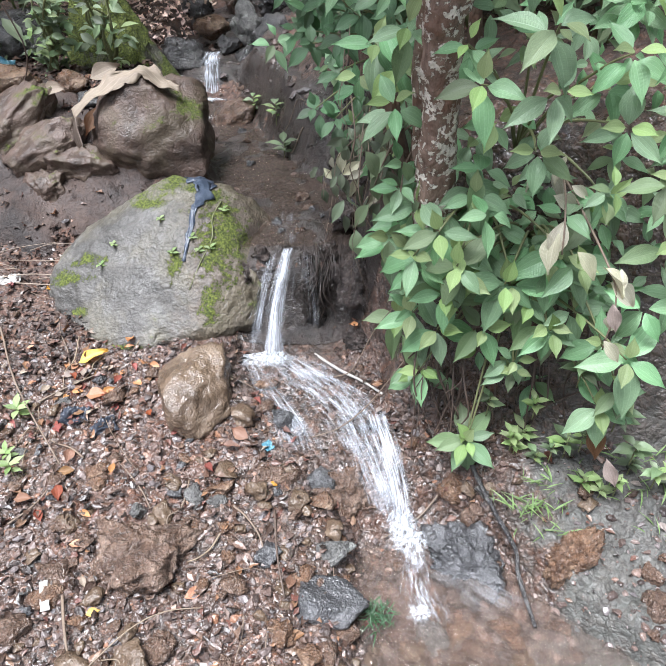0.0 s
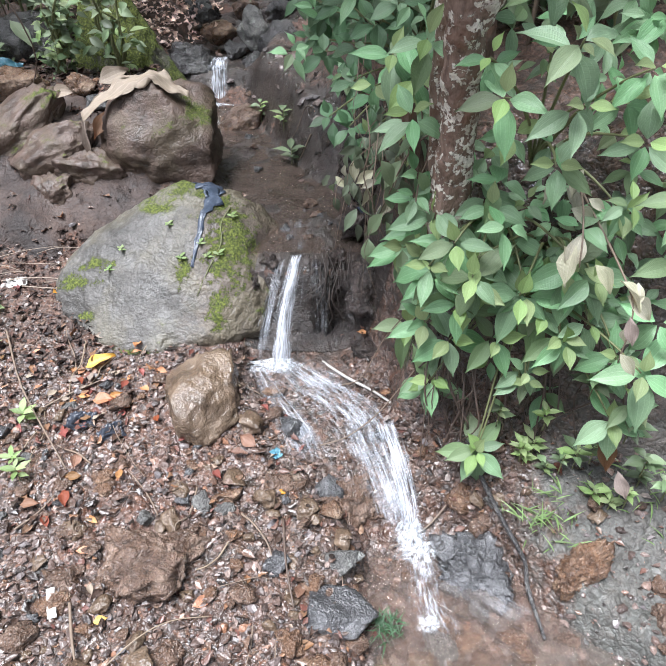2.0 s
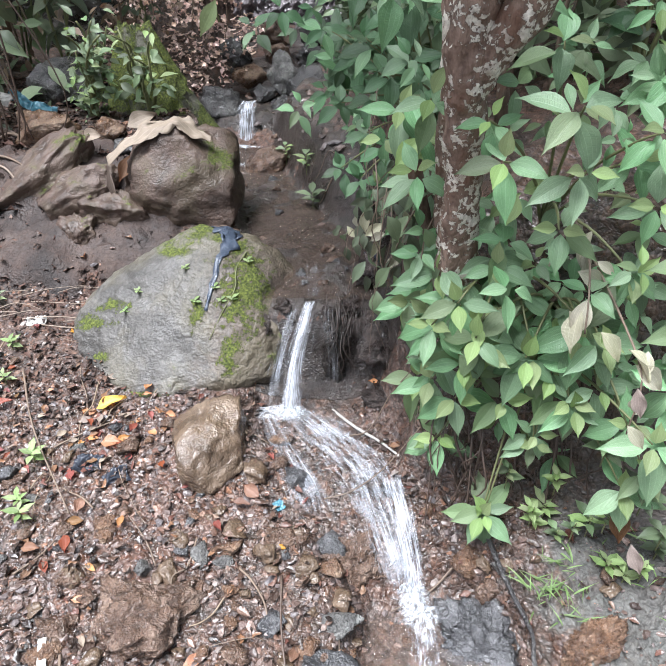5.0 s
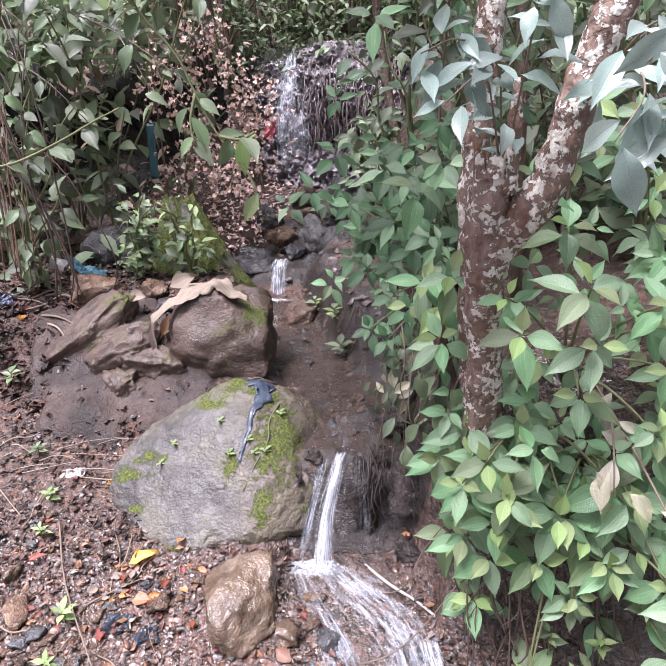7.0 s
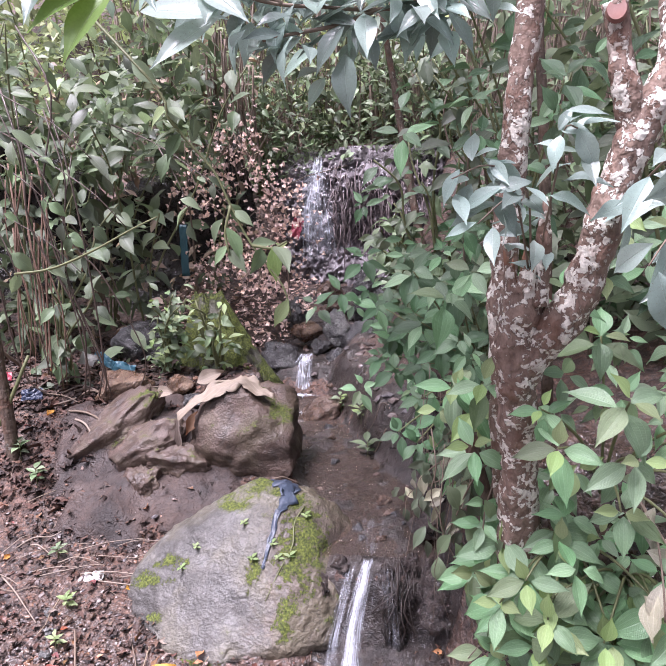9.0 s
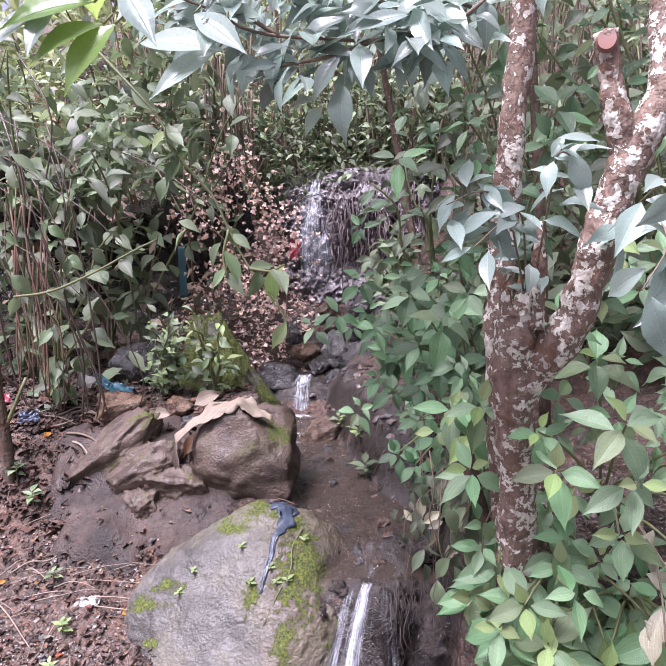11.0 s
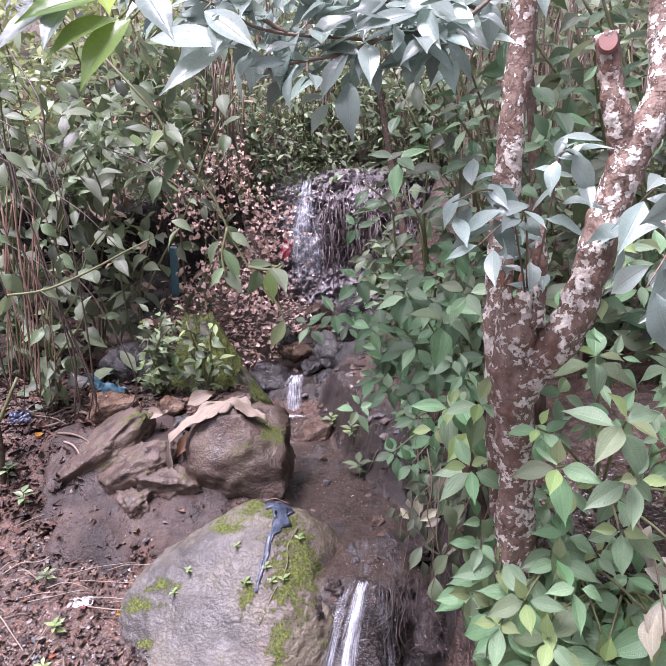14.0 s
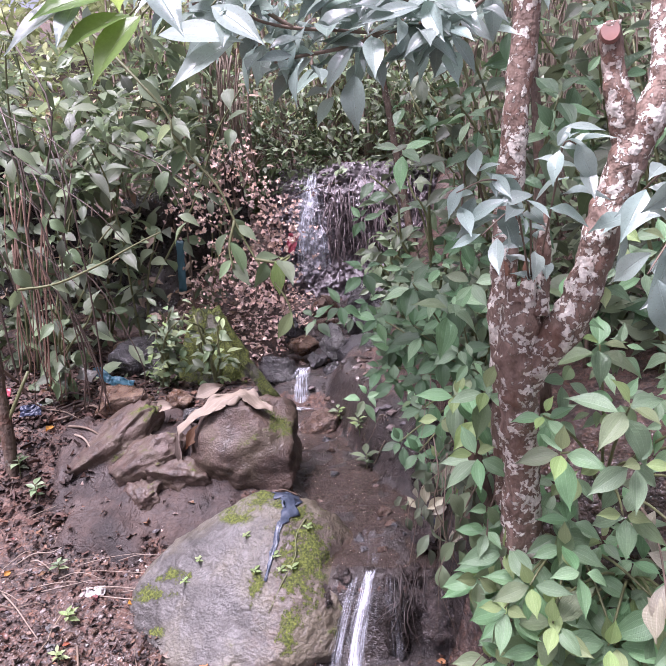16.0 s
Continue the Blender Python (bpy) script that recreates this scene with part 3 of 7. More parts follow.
HALF = ((0.6, 0.4), (1.0, 0.32), (1.5, 0.14), (1.7, 0.14), (2.1, 0.14), (2.4, 0.11), (2.8, 0.2), (3.3, 0.16), (4, 0.15), (4.6, 0.22), (5.2, 0.4), (5.6, 0.6), (6.4, 0.62))
EDGE = ((1, 0.2), (2.0, 0.14), (2.4, 0.0), (2.8, 0.05), (3.3, -0.12), (4, -0.3), (5, -0.2), (5.5, 0.0), (6.4, 0.05), (8, 0.5))
FOOT = ((-1, 1.9), (0.14, 1.86), (0.4, 1.74), (0.8, 1.62), (1.5, 1.5), (3, 1.2), (10, 0.5))
BANK = ((1.5, 1.02), (2.2, 1.1), (3, 1.22), (4, 1.45), (5, 1.8), (6, 2.3), (7, 2.8), (9, 4.0), (14, 7), (40, 14), (90, 22))


def ground_height(x, y):
    x, y = np.asarray(x, dtype=float), np.asarray(y, dtype=float)
    z = curve(y, SLOPE) + 0.05 * np.clip(-x - 1.2, 0, 6)
    off = np.abs(x - curve(y, MIDDLE)) - curve(y, HALF)
    inside = 1 - ease(0.0, 0.16, off)
    z = z * (1 - inside) + curve(y, BED) * inside
    s = np.minimum(x - curve(y, EDGE), y - curve(x, FOOT))
    b = ease(0.0, 0.26, s)
    return z * (1 - b) + (curve(y, BANK) + 0.12 * np.clip(x, 0, 4)) * b + 0.10 * ease(-0.35, 0.0, s) * (1 - b) * ease(0.3, 0.6, x)


def ground_at(x, y):
    z = float(ground_height(x, y))
    p = Vector((x, y, 0.0))
    near = 1.0 if -4 < x < 4 and y < 8 else 3.0
    z += near * 0.02 * wobble(p, 3.2, 5) + 0.012 * wobble(p, 9, 9) + 0.006 * wobble(p, 34, 3)
    if -2.2 < x < 1.3 and 0.7 < y < 4.4:
        crumbled = 1.0 if y < 2.1 and x < 0.55 else 0.5
        if abs(x - float(curve(y, MIDDLE))) < float(curve(y, HALF)) + 0.05:
            crumbled = 0.4
        bent = p + 0.03 * noise.noise_vector(p * 14)
        d = noise.voronoi(bent * 17)[0]
        e = noise.voronoi(bent * 42)[0]
        z += crumbled * (0.022 * min(0.6, d[1] - d[0]) + 0.009 * min(0.7, e[1] - e[0]))
    return z


def spaced(lo, hi, step, out, grow):
    """Even steps from lo to hi, then growing steps out to +-out."""
    mid = list(np.arange(lo, hi, step))
    left, right, d = [], [], step
    p = lo
    while p > -out:
        d *= grow
        p -= d
        left.append(p)
    p, d = hi, step
    while p < out:
        right.append(p)
        d *= grow
        p += d
    return np.array(left[::-1] + mid + right)


gx, gy = spaced(-1.5, 1.1, 0.0105, 80, 1.1), spaced(0.8, 3.0, 0.0105, 80, 1.1)
verts = [(x, y, ground_at(x, y)) for y in gy for x in gx]
w = len(gx)
faces = [(j * w + i, j * w + i + 1, (j + 1) * w + i + 1, (j + 1) * w + i) for j in range(len(gy) - 1) for i in range(w - 1)]
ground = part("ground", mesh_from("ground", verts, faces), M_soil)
tagged(ground, "wet brown soil slope with gravel and silt", "ground", kind="structure")


def mud_bed():
    """Dark wet mud along the upper stream and up the undercut bank."""
    xs, ys = np.arange(-1.0, 0.45, 0.022), np.arange(2.2, 5.7, 0.022)
    index, verts, faces = {}, [], []
    for j, y in enumerate(ys):
        c, h = float(curve(y, MIDDLE)), float(curve(y, HALF))
        for i, x in enumerate(xs):
            ragged = 0.08 * wobble((x, y, 0), 6, 4)
            if c - h - 0.1 + ragged < x < c + h + 0.24 + ragged:
                index[i, j] = len(verts)
                verts.append((x, y, ground_at(x, y) + 0.005 + 0.004 * abs(wobble((x, y, 0), 30, 7))))
    for i, j in index:
        corner = [index.get(k) for k in ((i, j), (i + 1, j), (i + 1, j + 1), (i, j + 1))]
        if None not in corner:
            faces.append(tuple(corner))
    return tagged(part("mud", mesh_from("mud", verts, faces), M_mud), "dark wet mud along the stream", "mud", kind="structure")


def mud_slope():
    """Smooth drying mud between the ledge rocks."""
    xs, ys = np.arange(-2.1, -0.4, 0.016), np.arange(2.55, 3.4, 0.016)
    index, verts, faces = {}, [], []
    for j, y in enumerate(ys):
        for i, x in enumerate(xs):
            p = Vector((x, y, 0))
            rim = ((x + 1.28) / 0.56) ** 2 + ((y - 2.93) / 0.38) ** 2 + 0.45 * wobble(p, 5, 4)
            if rim < 1:
                index[i, j] = len(verts)
                verts.append((x, y, float(ground_height(x, y)) + min(0.03, -0.025 + 0.15 * (1 - rim)) + 0.028 * wobble(p, 3.2, 5) + 0.03 * abs(wobble(p, 5, 9)) + 0.006 * wobble(p, 26, 3)))
    for i, j in index:
        corner = [index.get(k) for k in ((i, j), (i + 1, j), (i + 1, j + 1), (i, j + 1))]
        if None not in corner:
            faces.append(tuple(corner))
    return tagged(part("mud", mesh_from("mud", verts, faces), M_slope_mud), "smooth brown mud packed between rocks", "mud", kind="structure")


def on_ground(x, y, up=0.0):
    return Vector((x, y, ground_at(x, y) + up))


mud_bed()
mud_slope()

# ---- rocks ----
def boulder():
    """The big pale grey boulder: a slab that leans back, wide low on one side, with a ridge to the top."""
    reach = ((0, 0.43), (30, 0.455), (60, 0.44), (90, 0.405), (115, 0.375), (140, 0.355), (165, 0.405), (190, 0.485), (215, 0.45), (245, 0.38), (275, 0.37), (305, 0.39), (335, 0.41), (360, 0.43))
    facets = [(Vector(d).normalized(), far) for d, far in (((-0.75, 0.35, 0.55), 0.37), ((0.75, 0.2, 0.6), 0.365), ((0.15, -0.8, 0.6), 0.345), ((-0.05, -0.1, 1.0), 0.19), ((-0.5, 0.75, 0.4), 0.36))]
    bm = bmesh.new()
    bmesh.ops.create_icosphere(bm, subdivisions=6, radius=1.0)
    for v in bm.verts:
        p = v.co
        ang = math.degrees(math.atan2(p.y, p.x)) % 360
        flat = math.hypot(p.x, p.y)
        r = float(curve(ang, reach))
        bulge = math.copysign(abs(p.z) ** 0.6, p.z)
        full = r * max(flat, 0.05) ** -0.4
        q = Vector((p.x * full * 1.07, p.y * full, bulge * 0.18))
        q.z += (0.06 * max(0.0, 1 - abs(q.x - 0.05) / 0.36) - 0.05 * max(0.0, q.x - 0.22)) * (1 if p.z > 0 else 0)
        for d, far in facets:
            q -= d * max(0.0, q.dot(d) - far) * 0.85
        ridge = (1 - 2 * abs(wobble(q, 4.0, 21))) ** 3
        rough = 1 + 0.08 * wobble(q, 2.6, 11) - 0.02 * max(0.0, ridge) + 0.03 * wobble(q, 11.0, 4) + 0.016 * wobble(q, 34.0, 2)
        v.co = q * rough
    for f in bm.faces:
        f.smooth = True
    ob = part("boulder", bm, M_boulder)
    ob.matrix_basis = pose(-0.675, 2.49, 0.425, 41, 0, -4)
    return tagged(ob, "large pale grey boulder patched with green moss", "boulder")


boulder()
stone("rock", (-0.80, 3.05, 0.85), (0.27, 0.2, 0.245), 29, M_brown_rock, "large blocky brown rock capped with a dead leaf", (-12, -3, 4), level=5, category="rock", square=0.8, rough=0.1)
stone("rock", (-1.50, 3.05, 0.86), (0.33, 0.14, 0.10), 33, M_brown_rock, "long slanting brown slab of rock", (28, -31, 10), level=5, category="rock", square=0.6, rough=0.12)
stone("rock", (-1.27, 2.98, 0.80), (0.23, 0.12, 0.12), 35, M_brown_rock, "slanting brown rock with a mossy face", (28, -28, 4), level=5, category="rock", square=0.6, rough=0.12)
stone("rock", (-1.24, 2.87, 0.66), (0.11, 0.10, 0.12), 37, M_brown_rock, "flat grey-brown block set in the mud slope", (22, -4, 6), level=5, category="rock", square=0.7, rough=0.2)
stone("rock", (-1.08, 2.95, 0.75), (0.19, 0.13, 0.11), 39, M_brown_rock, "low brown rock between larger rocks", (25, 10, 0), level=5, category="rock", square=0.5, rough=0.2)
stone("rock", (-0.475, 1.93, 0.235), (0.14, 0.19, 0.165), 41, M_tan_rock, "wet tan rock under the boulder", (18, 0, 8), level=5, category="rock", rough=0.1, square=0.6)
stone("rock", (-1.66, 3.9, 1.12), (0.24, 0.2, 0.19), 57, M_dark_rock, "dark shaded rock beside the mossy rock", (0, 0, 20), category="rock")
stone("rock", (-0.79, 4.45, 1.11), (0.14, 0.11, 0.085), 61, M_orange_rock, "flat reddish-brown rock above the small fall", (0, 8, 10), category="rock", rough=0.2)
stone("rock", (-0.55, 4.45, 1.1), (0.12, 0.12, 0.16), 63, M_grey_rock, "grey lichened rock above the small fall", (0, -10, 0), category="rock", rough=0.25)
# Black rock set where the cave is dark; its colour stands for shade.
stone("rock", (-0.38, 4.4, 0.98), (0.19, 0.16, 0.2), 64, M_dark_rock, "black rock in place of the shaded hollow above the fall", (0, -10, 0), category="rock", rough=0.25)
stone("rock", (-0.56, 3.74, 0.75), (0.15, 0.12, 0.08), 66, M_umber_rock, "wet reddish rock beside the small fall", (0, -16, 25), category="rock", rough=0.2)
stone("rock", (-0.9, 4.16, 0.96), (0.16, 0.14, 0.14), 67, M_dark_rock, "wet dark rock ledge of the small fall", (0, 6, 5), category="rock", rough=0.25)
stone("rock", (-0.52, 4.2, 0.88), (0.13, 0.14, 0.16), 68, M_dark_rock, "wet dark rock ledge of the small fall", (0, 6, 5), category="rock", rough=0.25)
stone("rock", (-0.52, 1.38, 0.135), (0.18, 0.14, 0.1), 71, M_umber_rock, "low wet brown rock among gravel", (14, 5, 20), category="rock", rough=0.26, level=5, square=0.3)
stone("rock", (0.67, 1.37, 0.12), (0.085, 0.06, 0.12), 75, M_orange_rock, "rusty orange rock beside the pool", (0, 5, 20), category="rock", rough=0.4, level=5, square=0.4)
stone("rock", (-1.53, 3.25, 1.04), (0.19, 0.11, 0.09), 78, M_orange_rock, "orange-brown rock on the ledge", (0, 0, -8), category="rock", rough=0.2)
stone("rock", (-1.22, 3.32, 1.03), (0.08, 0.07, 0.06), 79, M_orange_rock, "small orange-brown rock on the ledge", (0, 0, 15), category="rock", rough=0.2)
stone("rock", (-1.11, 3.17, 0.99), (0.07, 0.05, 0.045), 80, M_dark_rock, "small blue-grey stone beside the dead leaf", (0, 0, 0), category="rock")
stone("rock", (0.0, 1.27, 0.075), (0.11, 0.09, 0.06), 82, M_slate, "blue-grey wet rock at the pool's edge", (0, 6, 10), category="rock", rough=0.22)
stone("rock", (-0.01, 1.40, 0.11), (0.09, 0.05, 0.05), 83, M_grey_rock, "flat grey wet rock under the water film", (0, 6, 10), category="rock", rough=0.22)
stone("rock", (0.41, 1.43, 0.035), (0.17, 0.11, 0.075), 84, M_slate, "dark wet rock below the bank", (10, 4, -20), category="rock", rough=0.45, level=5)
stone("rock", (0.39, 1.64, 0.12), (0.08, 0.07, 0.07), 85, M_orange_rock, "rusty wet rock at the foot of the bank", (0, 4, 10), category="rock", rough=0.28)
stone("rock", (0.05, 1.62, 0.11), (0.13, 0.09, 0.10), 86, M_umber_rock, "brown wet rock ledge beneath the water", (0, 4, 10), category="rock", rough=0.4, level=5)
stone("rock", (-0.075, 2.31, 0.43), (0.05, 0.06, 0.19), 87, M_mud_and_shade, "root-hung pillar of earth beside the waterfall", (0, 0, 10), category="rock", rough=0.35, level=5)
stone("rock", (0.12, 2.33, 0.49), (0.15, 0.15, 0.17), 88, M_earth, "overhanging block of wet earth beside the waterfall", (0, 0, 10), category="rock", rough=0.3, level=5)
stone("rock", (0.17, 2.19, 0.31), (0.16, 0.12, 0.1), 89, M_earth, "crumbling wet earth below the bank", (12, 0, -14), category="rock", rough=0.35, level=5)
for k, (x, y, z, size) in enumerate(((-0.5, 4.0, 0.83, 0.09), (-0.42, 3.86, 0.8, 0.07), (-0.66, 4.33, 1.02, 0.08), (-0.45, 4.2, 0.92, 0.1), (-0.98, 4.05, 0.86, 0.09), (-0.85, 4.6, 1.18, 0.1), (-0.62, 4.75, 1.2, 0.12), (-0.4, 4.8, 1.18, 0.13), (-0.95, 4.8, 1.22, 0.12), (-0.7, 5.05, 1.28, 0.16), (-0.42, 5.2, 1.32, 0.2), (-0.2, 5.0, 1.25, 0.18))):
    stone("rock", (x, y, z), (size, size * 0.8, size * 0.7), 340 + k, M_dark_rock if k % 3 else M_umber_rock, "dark wet stone tumbled along the upper stream", (5 * k, -7, 31 * k), category="rock", rough=0.25, group="stones of the upper stream")


for k, (x, y, z, size) in enumerate(((-0.27, 2.4, 0.56, 0.055), (-0.02, 2.38, 0.585, 0.05), (-0.33, 2.36, 0.5, 0.06), (-0.1, 2.37, 0.56, 0.035), (0.06, 2.5, 0.66, 0.1), (0.1, 2.7, 0.75, 0.13), (0.05, 2.9, 0.78, 0.12), (-0.02, 3.1, 0.78, 0.13), (-0.1, 3.35, 0.8, 0.13), (-0.22, 3.6, 0.83, 0.12), (0.16, 2.9, 0.95, 0.14), (0.1, 3.2, 0.98, 0.16), (-0.05, 3.5, 0.98, 0.16), (0.2, 2.62, 0.9, 0.13))):
    stone("rock", (x, y, z), (size, size * 0.8, size * 0.75), 370 + k, M_earth, "clod of dark wet earth on the stream bank", (7 * k, -11, 47 * k), category="clod", rough=0.4, group="clods on the stream bank")


def mossy_stump():
    """An old leaning stump: ridged sides that spread to the foot, a broken top."""
    rows, sides = 40, 84
    verts = []
    for j in range(rows + 1):
        v = j / rows
        wide = 0.19 * (1 - v) ** 1.1 + 0.14 - 0.05 * v
        for i in range(sides):
            a = 2 * math.pi * i / sides
            ridge = 0.09 * math.sin(7 * a + 2.5 * wobble((math.cos(a), math.sin(a), v), 1.2, 3)) + 0.1 * wobble((math.cos(a) * 4, math.sin(a) * 4, v * 0.8), 2.2, 8) + 0.09 * wobble((math.cos(a), math.sin(a), v * 3), 5, 6)
            r = wide * (1 + ridge)
            top = 0.06 * wobble((math.cos(a), math.sin(a), 0), 2.0, 11) * v
            verts.append((-1.17 - 0.1 * v + r * math.cos(a), 3.87 + 0.04 * v + 0.8 * r * math.sin(a), 0.8 + 0.62 * v + top))
    faces = [(j * sides + i, j * sides + (i + 1) % sides, (j + 1) * sides + (i + 1) % sides, (j + 1) * sides + i) for j in range(rows) for i in range(sides)]
    verts.append((-1.27, 3.91, 1.36))
    faces += [(rows * sides + i, rows * sides + (i + 1) % sides, len(verts) - 1) for i in range(sides)]
    return tagged(part("mossy_stump", mesh_from("mossy_stump", verts, faces), M_moss_rock), "old stump with ridged sides covered in green moss", "stump")


mossy_stump()


def rock_face():
    """The far wet rock wall: ledges, hollows and hanging roots' relief."""
    nx, nz = 190, 170
    verts = []
    for j in range(nz + 1):
        for i in range(nx + 1):
            u, v = i / nx, j / nz
            x, z = -1.4 + 1.75 * u, 1.1 + 1.5 * v
            p = Vector((x, 0, z))
            ledge = 0.10 * math.sin(z * 7.5 + 1.5 * wobble(p, 1.5, 3))
            hollow = 0.22 * math.exp(-((x + 0.45) / 0.25) ** 2 - ((z - 1.62) / 0.22) ** 2)
            y = 5.75 + 0.28 * v + 0.14 * wobble(p, 2.2, 7) + 0.06 * wobble(p, 7, 8) + 0.04 * wobble(p, 22, 9) - 0.07 * abs(wobble(Vector((x * 2.0, 0, z)), 13, 5)) + 0.02 * wobble(p, 60, 2) + 0.5 * ledge * (1 - v) + hollow + 0.3 * (2 * u - 1) ** 2
            if v > 0.85:
                y += (v - 0.85) * 3.0
            verts.append((x, y, z - (0.1 if v > 0.95 else 0)))
    w = nx + 1
    faces = [(j * w + i, j * w + i + 1, (j + 1) * w + i + 1, (j + 1) * w + i) for j in range(nz) for i in range(nx)]
    return tagged(part("rock_face", mesh_from("rock_face", verts, faces), M_cliff), "dark wet rock face with running water", "rock face", kind="structure")


rock_face()


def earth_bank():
    """A steep bank behind the shrubs, hollowed under its top; its near-black colour stands in for shade."""
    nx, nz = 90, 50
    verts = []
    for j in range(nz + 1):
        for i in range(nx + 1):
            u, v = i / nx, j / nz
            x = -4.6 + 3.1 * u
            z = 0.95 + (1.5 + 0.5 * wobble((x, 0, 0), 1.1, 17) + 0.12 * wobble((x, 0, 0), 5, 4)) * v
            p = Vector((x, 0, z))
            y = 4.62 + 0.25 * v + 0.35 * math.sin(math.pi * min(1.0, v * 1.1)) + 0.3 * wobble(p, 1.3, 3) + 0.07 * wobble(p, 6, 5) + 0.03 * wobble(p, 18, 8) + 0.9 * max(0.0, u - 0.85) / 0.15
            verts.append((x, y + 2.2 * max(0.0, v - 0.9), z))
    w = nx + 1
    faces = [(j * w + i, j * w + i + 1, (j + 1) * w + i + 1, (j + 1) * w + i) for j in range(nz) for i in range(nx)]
    return tagged(part("earth_bank", mesh_from("earth_bank", verts, faces), M_mud_and_shade), "steep near-black bank standing in for the shade behind the shrubs", "bank", kind="structure")


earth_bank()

# ---- tree ----
tree = thing("tree", (0.287, 1.75, 1.0), "slender forked tree with lichen-blotched bark and a broken stump", "tree")
tree_at = Vector(tree.location)


def limb(name, rows, r_mat, seed, sides=20, label=""):
    ob = tube(name, [(x - tree_at.x, y - tree_at.y, z - tree_at.z, r) for x, y, z, r in rows], r_mat, tree, sides, 10, 0.2, seed, label)
    return ob


limb("trunk", ((0.30, 1.80, 0.90, 0.062), (0.288, 1.76, 1.06, 0.048), (0.283, 1.70, 1.244, 0.042), (0.272, 1.64, 1.41, 0.042), (0.268, 1.61, 1.512, 0.046), (0.278, 1.59, 1.606, 0.041), (0.281, 1.58, 1.672, 0.036)), M_bark, 3)
limb("branch", ((0.275, 1.62, 1.47, 0.04), (0.334, 1.59, 1.559, 0.041), (0.391, 1.57, 1.647, 0.037), (0.43, 1.56, 1.772, 0.035), (0.459, 1.56, 1.868, 0.034), (0.487, 1.56, 1.942, 0.036), (0.529, 1.56, 2.005, 0.032), (0.552, 1.57, 2.082, 0.028), (0.56, 1.6, 2.24, 0.025), (0.58, 1.65, 2.7, 0.02)), M_bark, 5)
limb("sawn_branch", ((0.487, 1.56, 1.93, 0.028), (0.461, 1.55, 2.012, 0.025), (0.45, 1.55, 2.091, 0.023), (0.44, 1.545, 2.165, 0.023)), M_bark, 7, 16)
limb("stem", ((0.27, 1.82, 1.05, 0.035), (0.262, 1.80, 1.5, 0.033), (0.267, 1.8, 1.678, 0.032), (0.284, 1.8, 1.878, 0.032), (0.305, 1.8, 2.071, 0.031), (0.344, 1.82, 2.354, 0.03), (0.37, 1.83, 2.8, 0.03)), M_bark, 9)


def broken_top(centre, radius, low, sides=44):
    """The torn top of the trunk: a ragged wooden rim round a hollow."""
    verts, faces = [], []
    for ring, (wide, depth) in enumerate(((1.0, 0.0), (0.99, 1.0), (0.8, 0.92), (0.62, 0.25), (0.05, 0.1))):
        for i in range(sides):
            a = 2 * math.pi * i / sides
            rim = 0.04 + 0.06 * wobble((math.cos(a), math.sin(a), 0), 2.4, 5) + 0.018 * abs(wobble((math.cos(a) * 3, math.sin(a) * 3, 0), 4.0, 9)) + 0.02 * max(0.0, -math.cos(a))
            r = radius * wide * (1 + 0.08 * wobble((math.cos(a), math.sin(a), ring), 3.0, 2))
            verts.append(Vector((centre[0] + r * math.cos(a), centre[1] + r * math.sin(a), low + max(0.008, rim) * depth)) - tree_at)
    for k in range(4):
        for i in range(sides):
            t = (i + 1) % sides
            faces.append((k * sides + i, k * sides + t, (k + 1) * sides + t, (k + 1) * sides + i))
    me = mesh_from("broken_wood", verts, faces, smooth=False)
    me.materials.append(M_bark)
    me.materials.append(M_wood)
    for p in me.polygons:
        p.material_index = 0 if p.index < sides else 1
    return part("broken_wood", me, None, tree, "splintered orange-brown broken wood inside torn bark")


broken_top((0.281, 1.582), 0.0375, 1.65)
limb("broken_stub", ((0.312, 1.56, 1.62, 0.016), (0.317, 1.56, 1.70, 0.014), (0.32, 1.555, 1.78, 0.012), (0.32, 1.55, 1.832, 0.006)), M_bark, 11, 10, "pale broken wooden stub")
bm = bmesh.new()
bmesh.ops.create_cone(bm, cap_ends=True, radius1=0.0185, radius2=0.016, depth=0.008, segments=20)
cut = part("sawn_face", bm, M_sawn, tree, "reddish sawn wood face")
cut.matrix_basis = Matrix.Translation(Vector((0.438, 1.523, 2.146)) - tree_at) @ pose(0, 0, 0, 72, 0, -12) @ Matrix.Diagonal((1, 1.3, 1, 1))

CROWN_LEAF = leaf_data(1.0, 0.42, 0.25, 0.3, 2, 4)


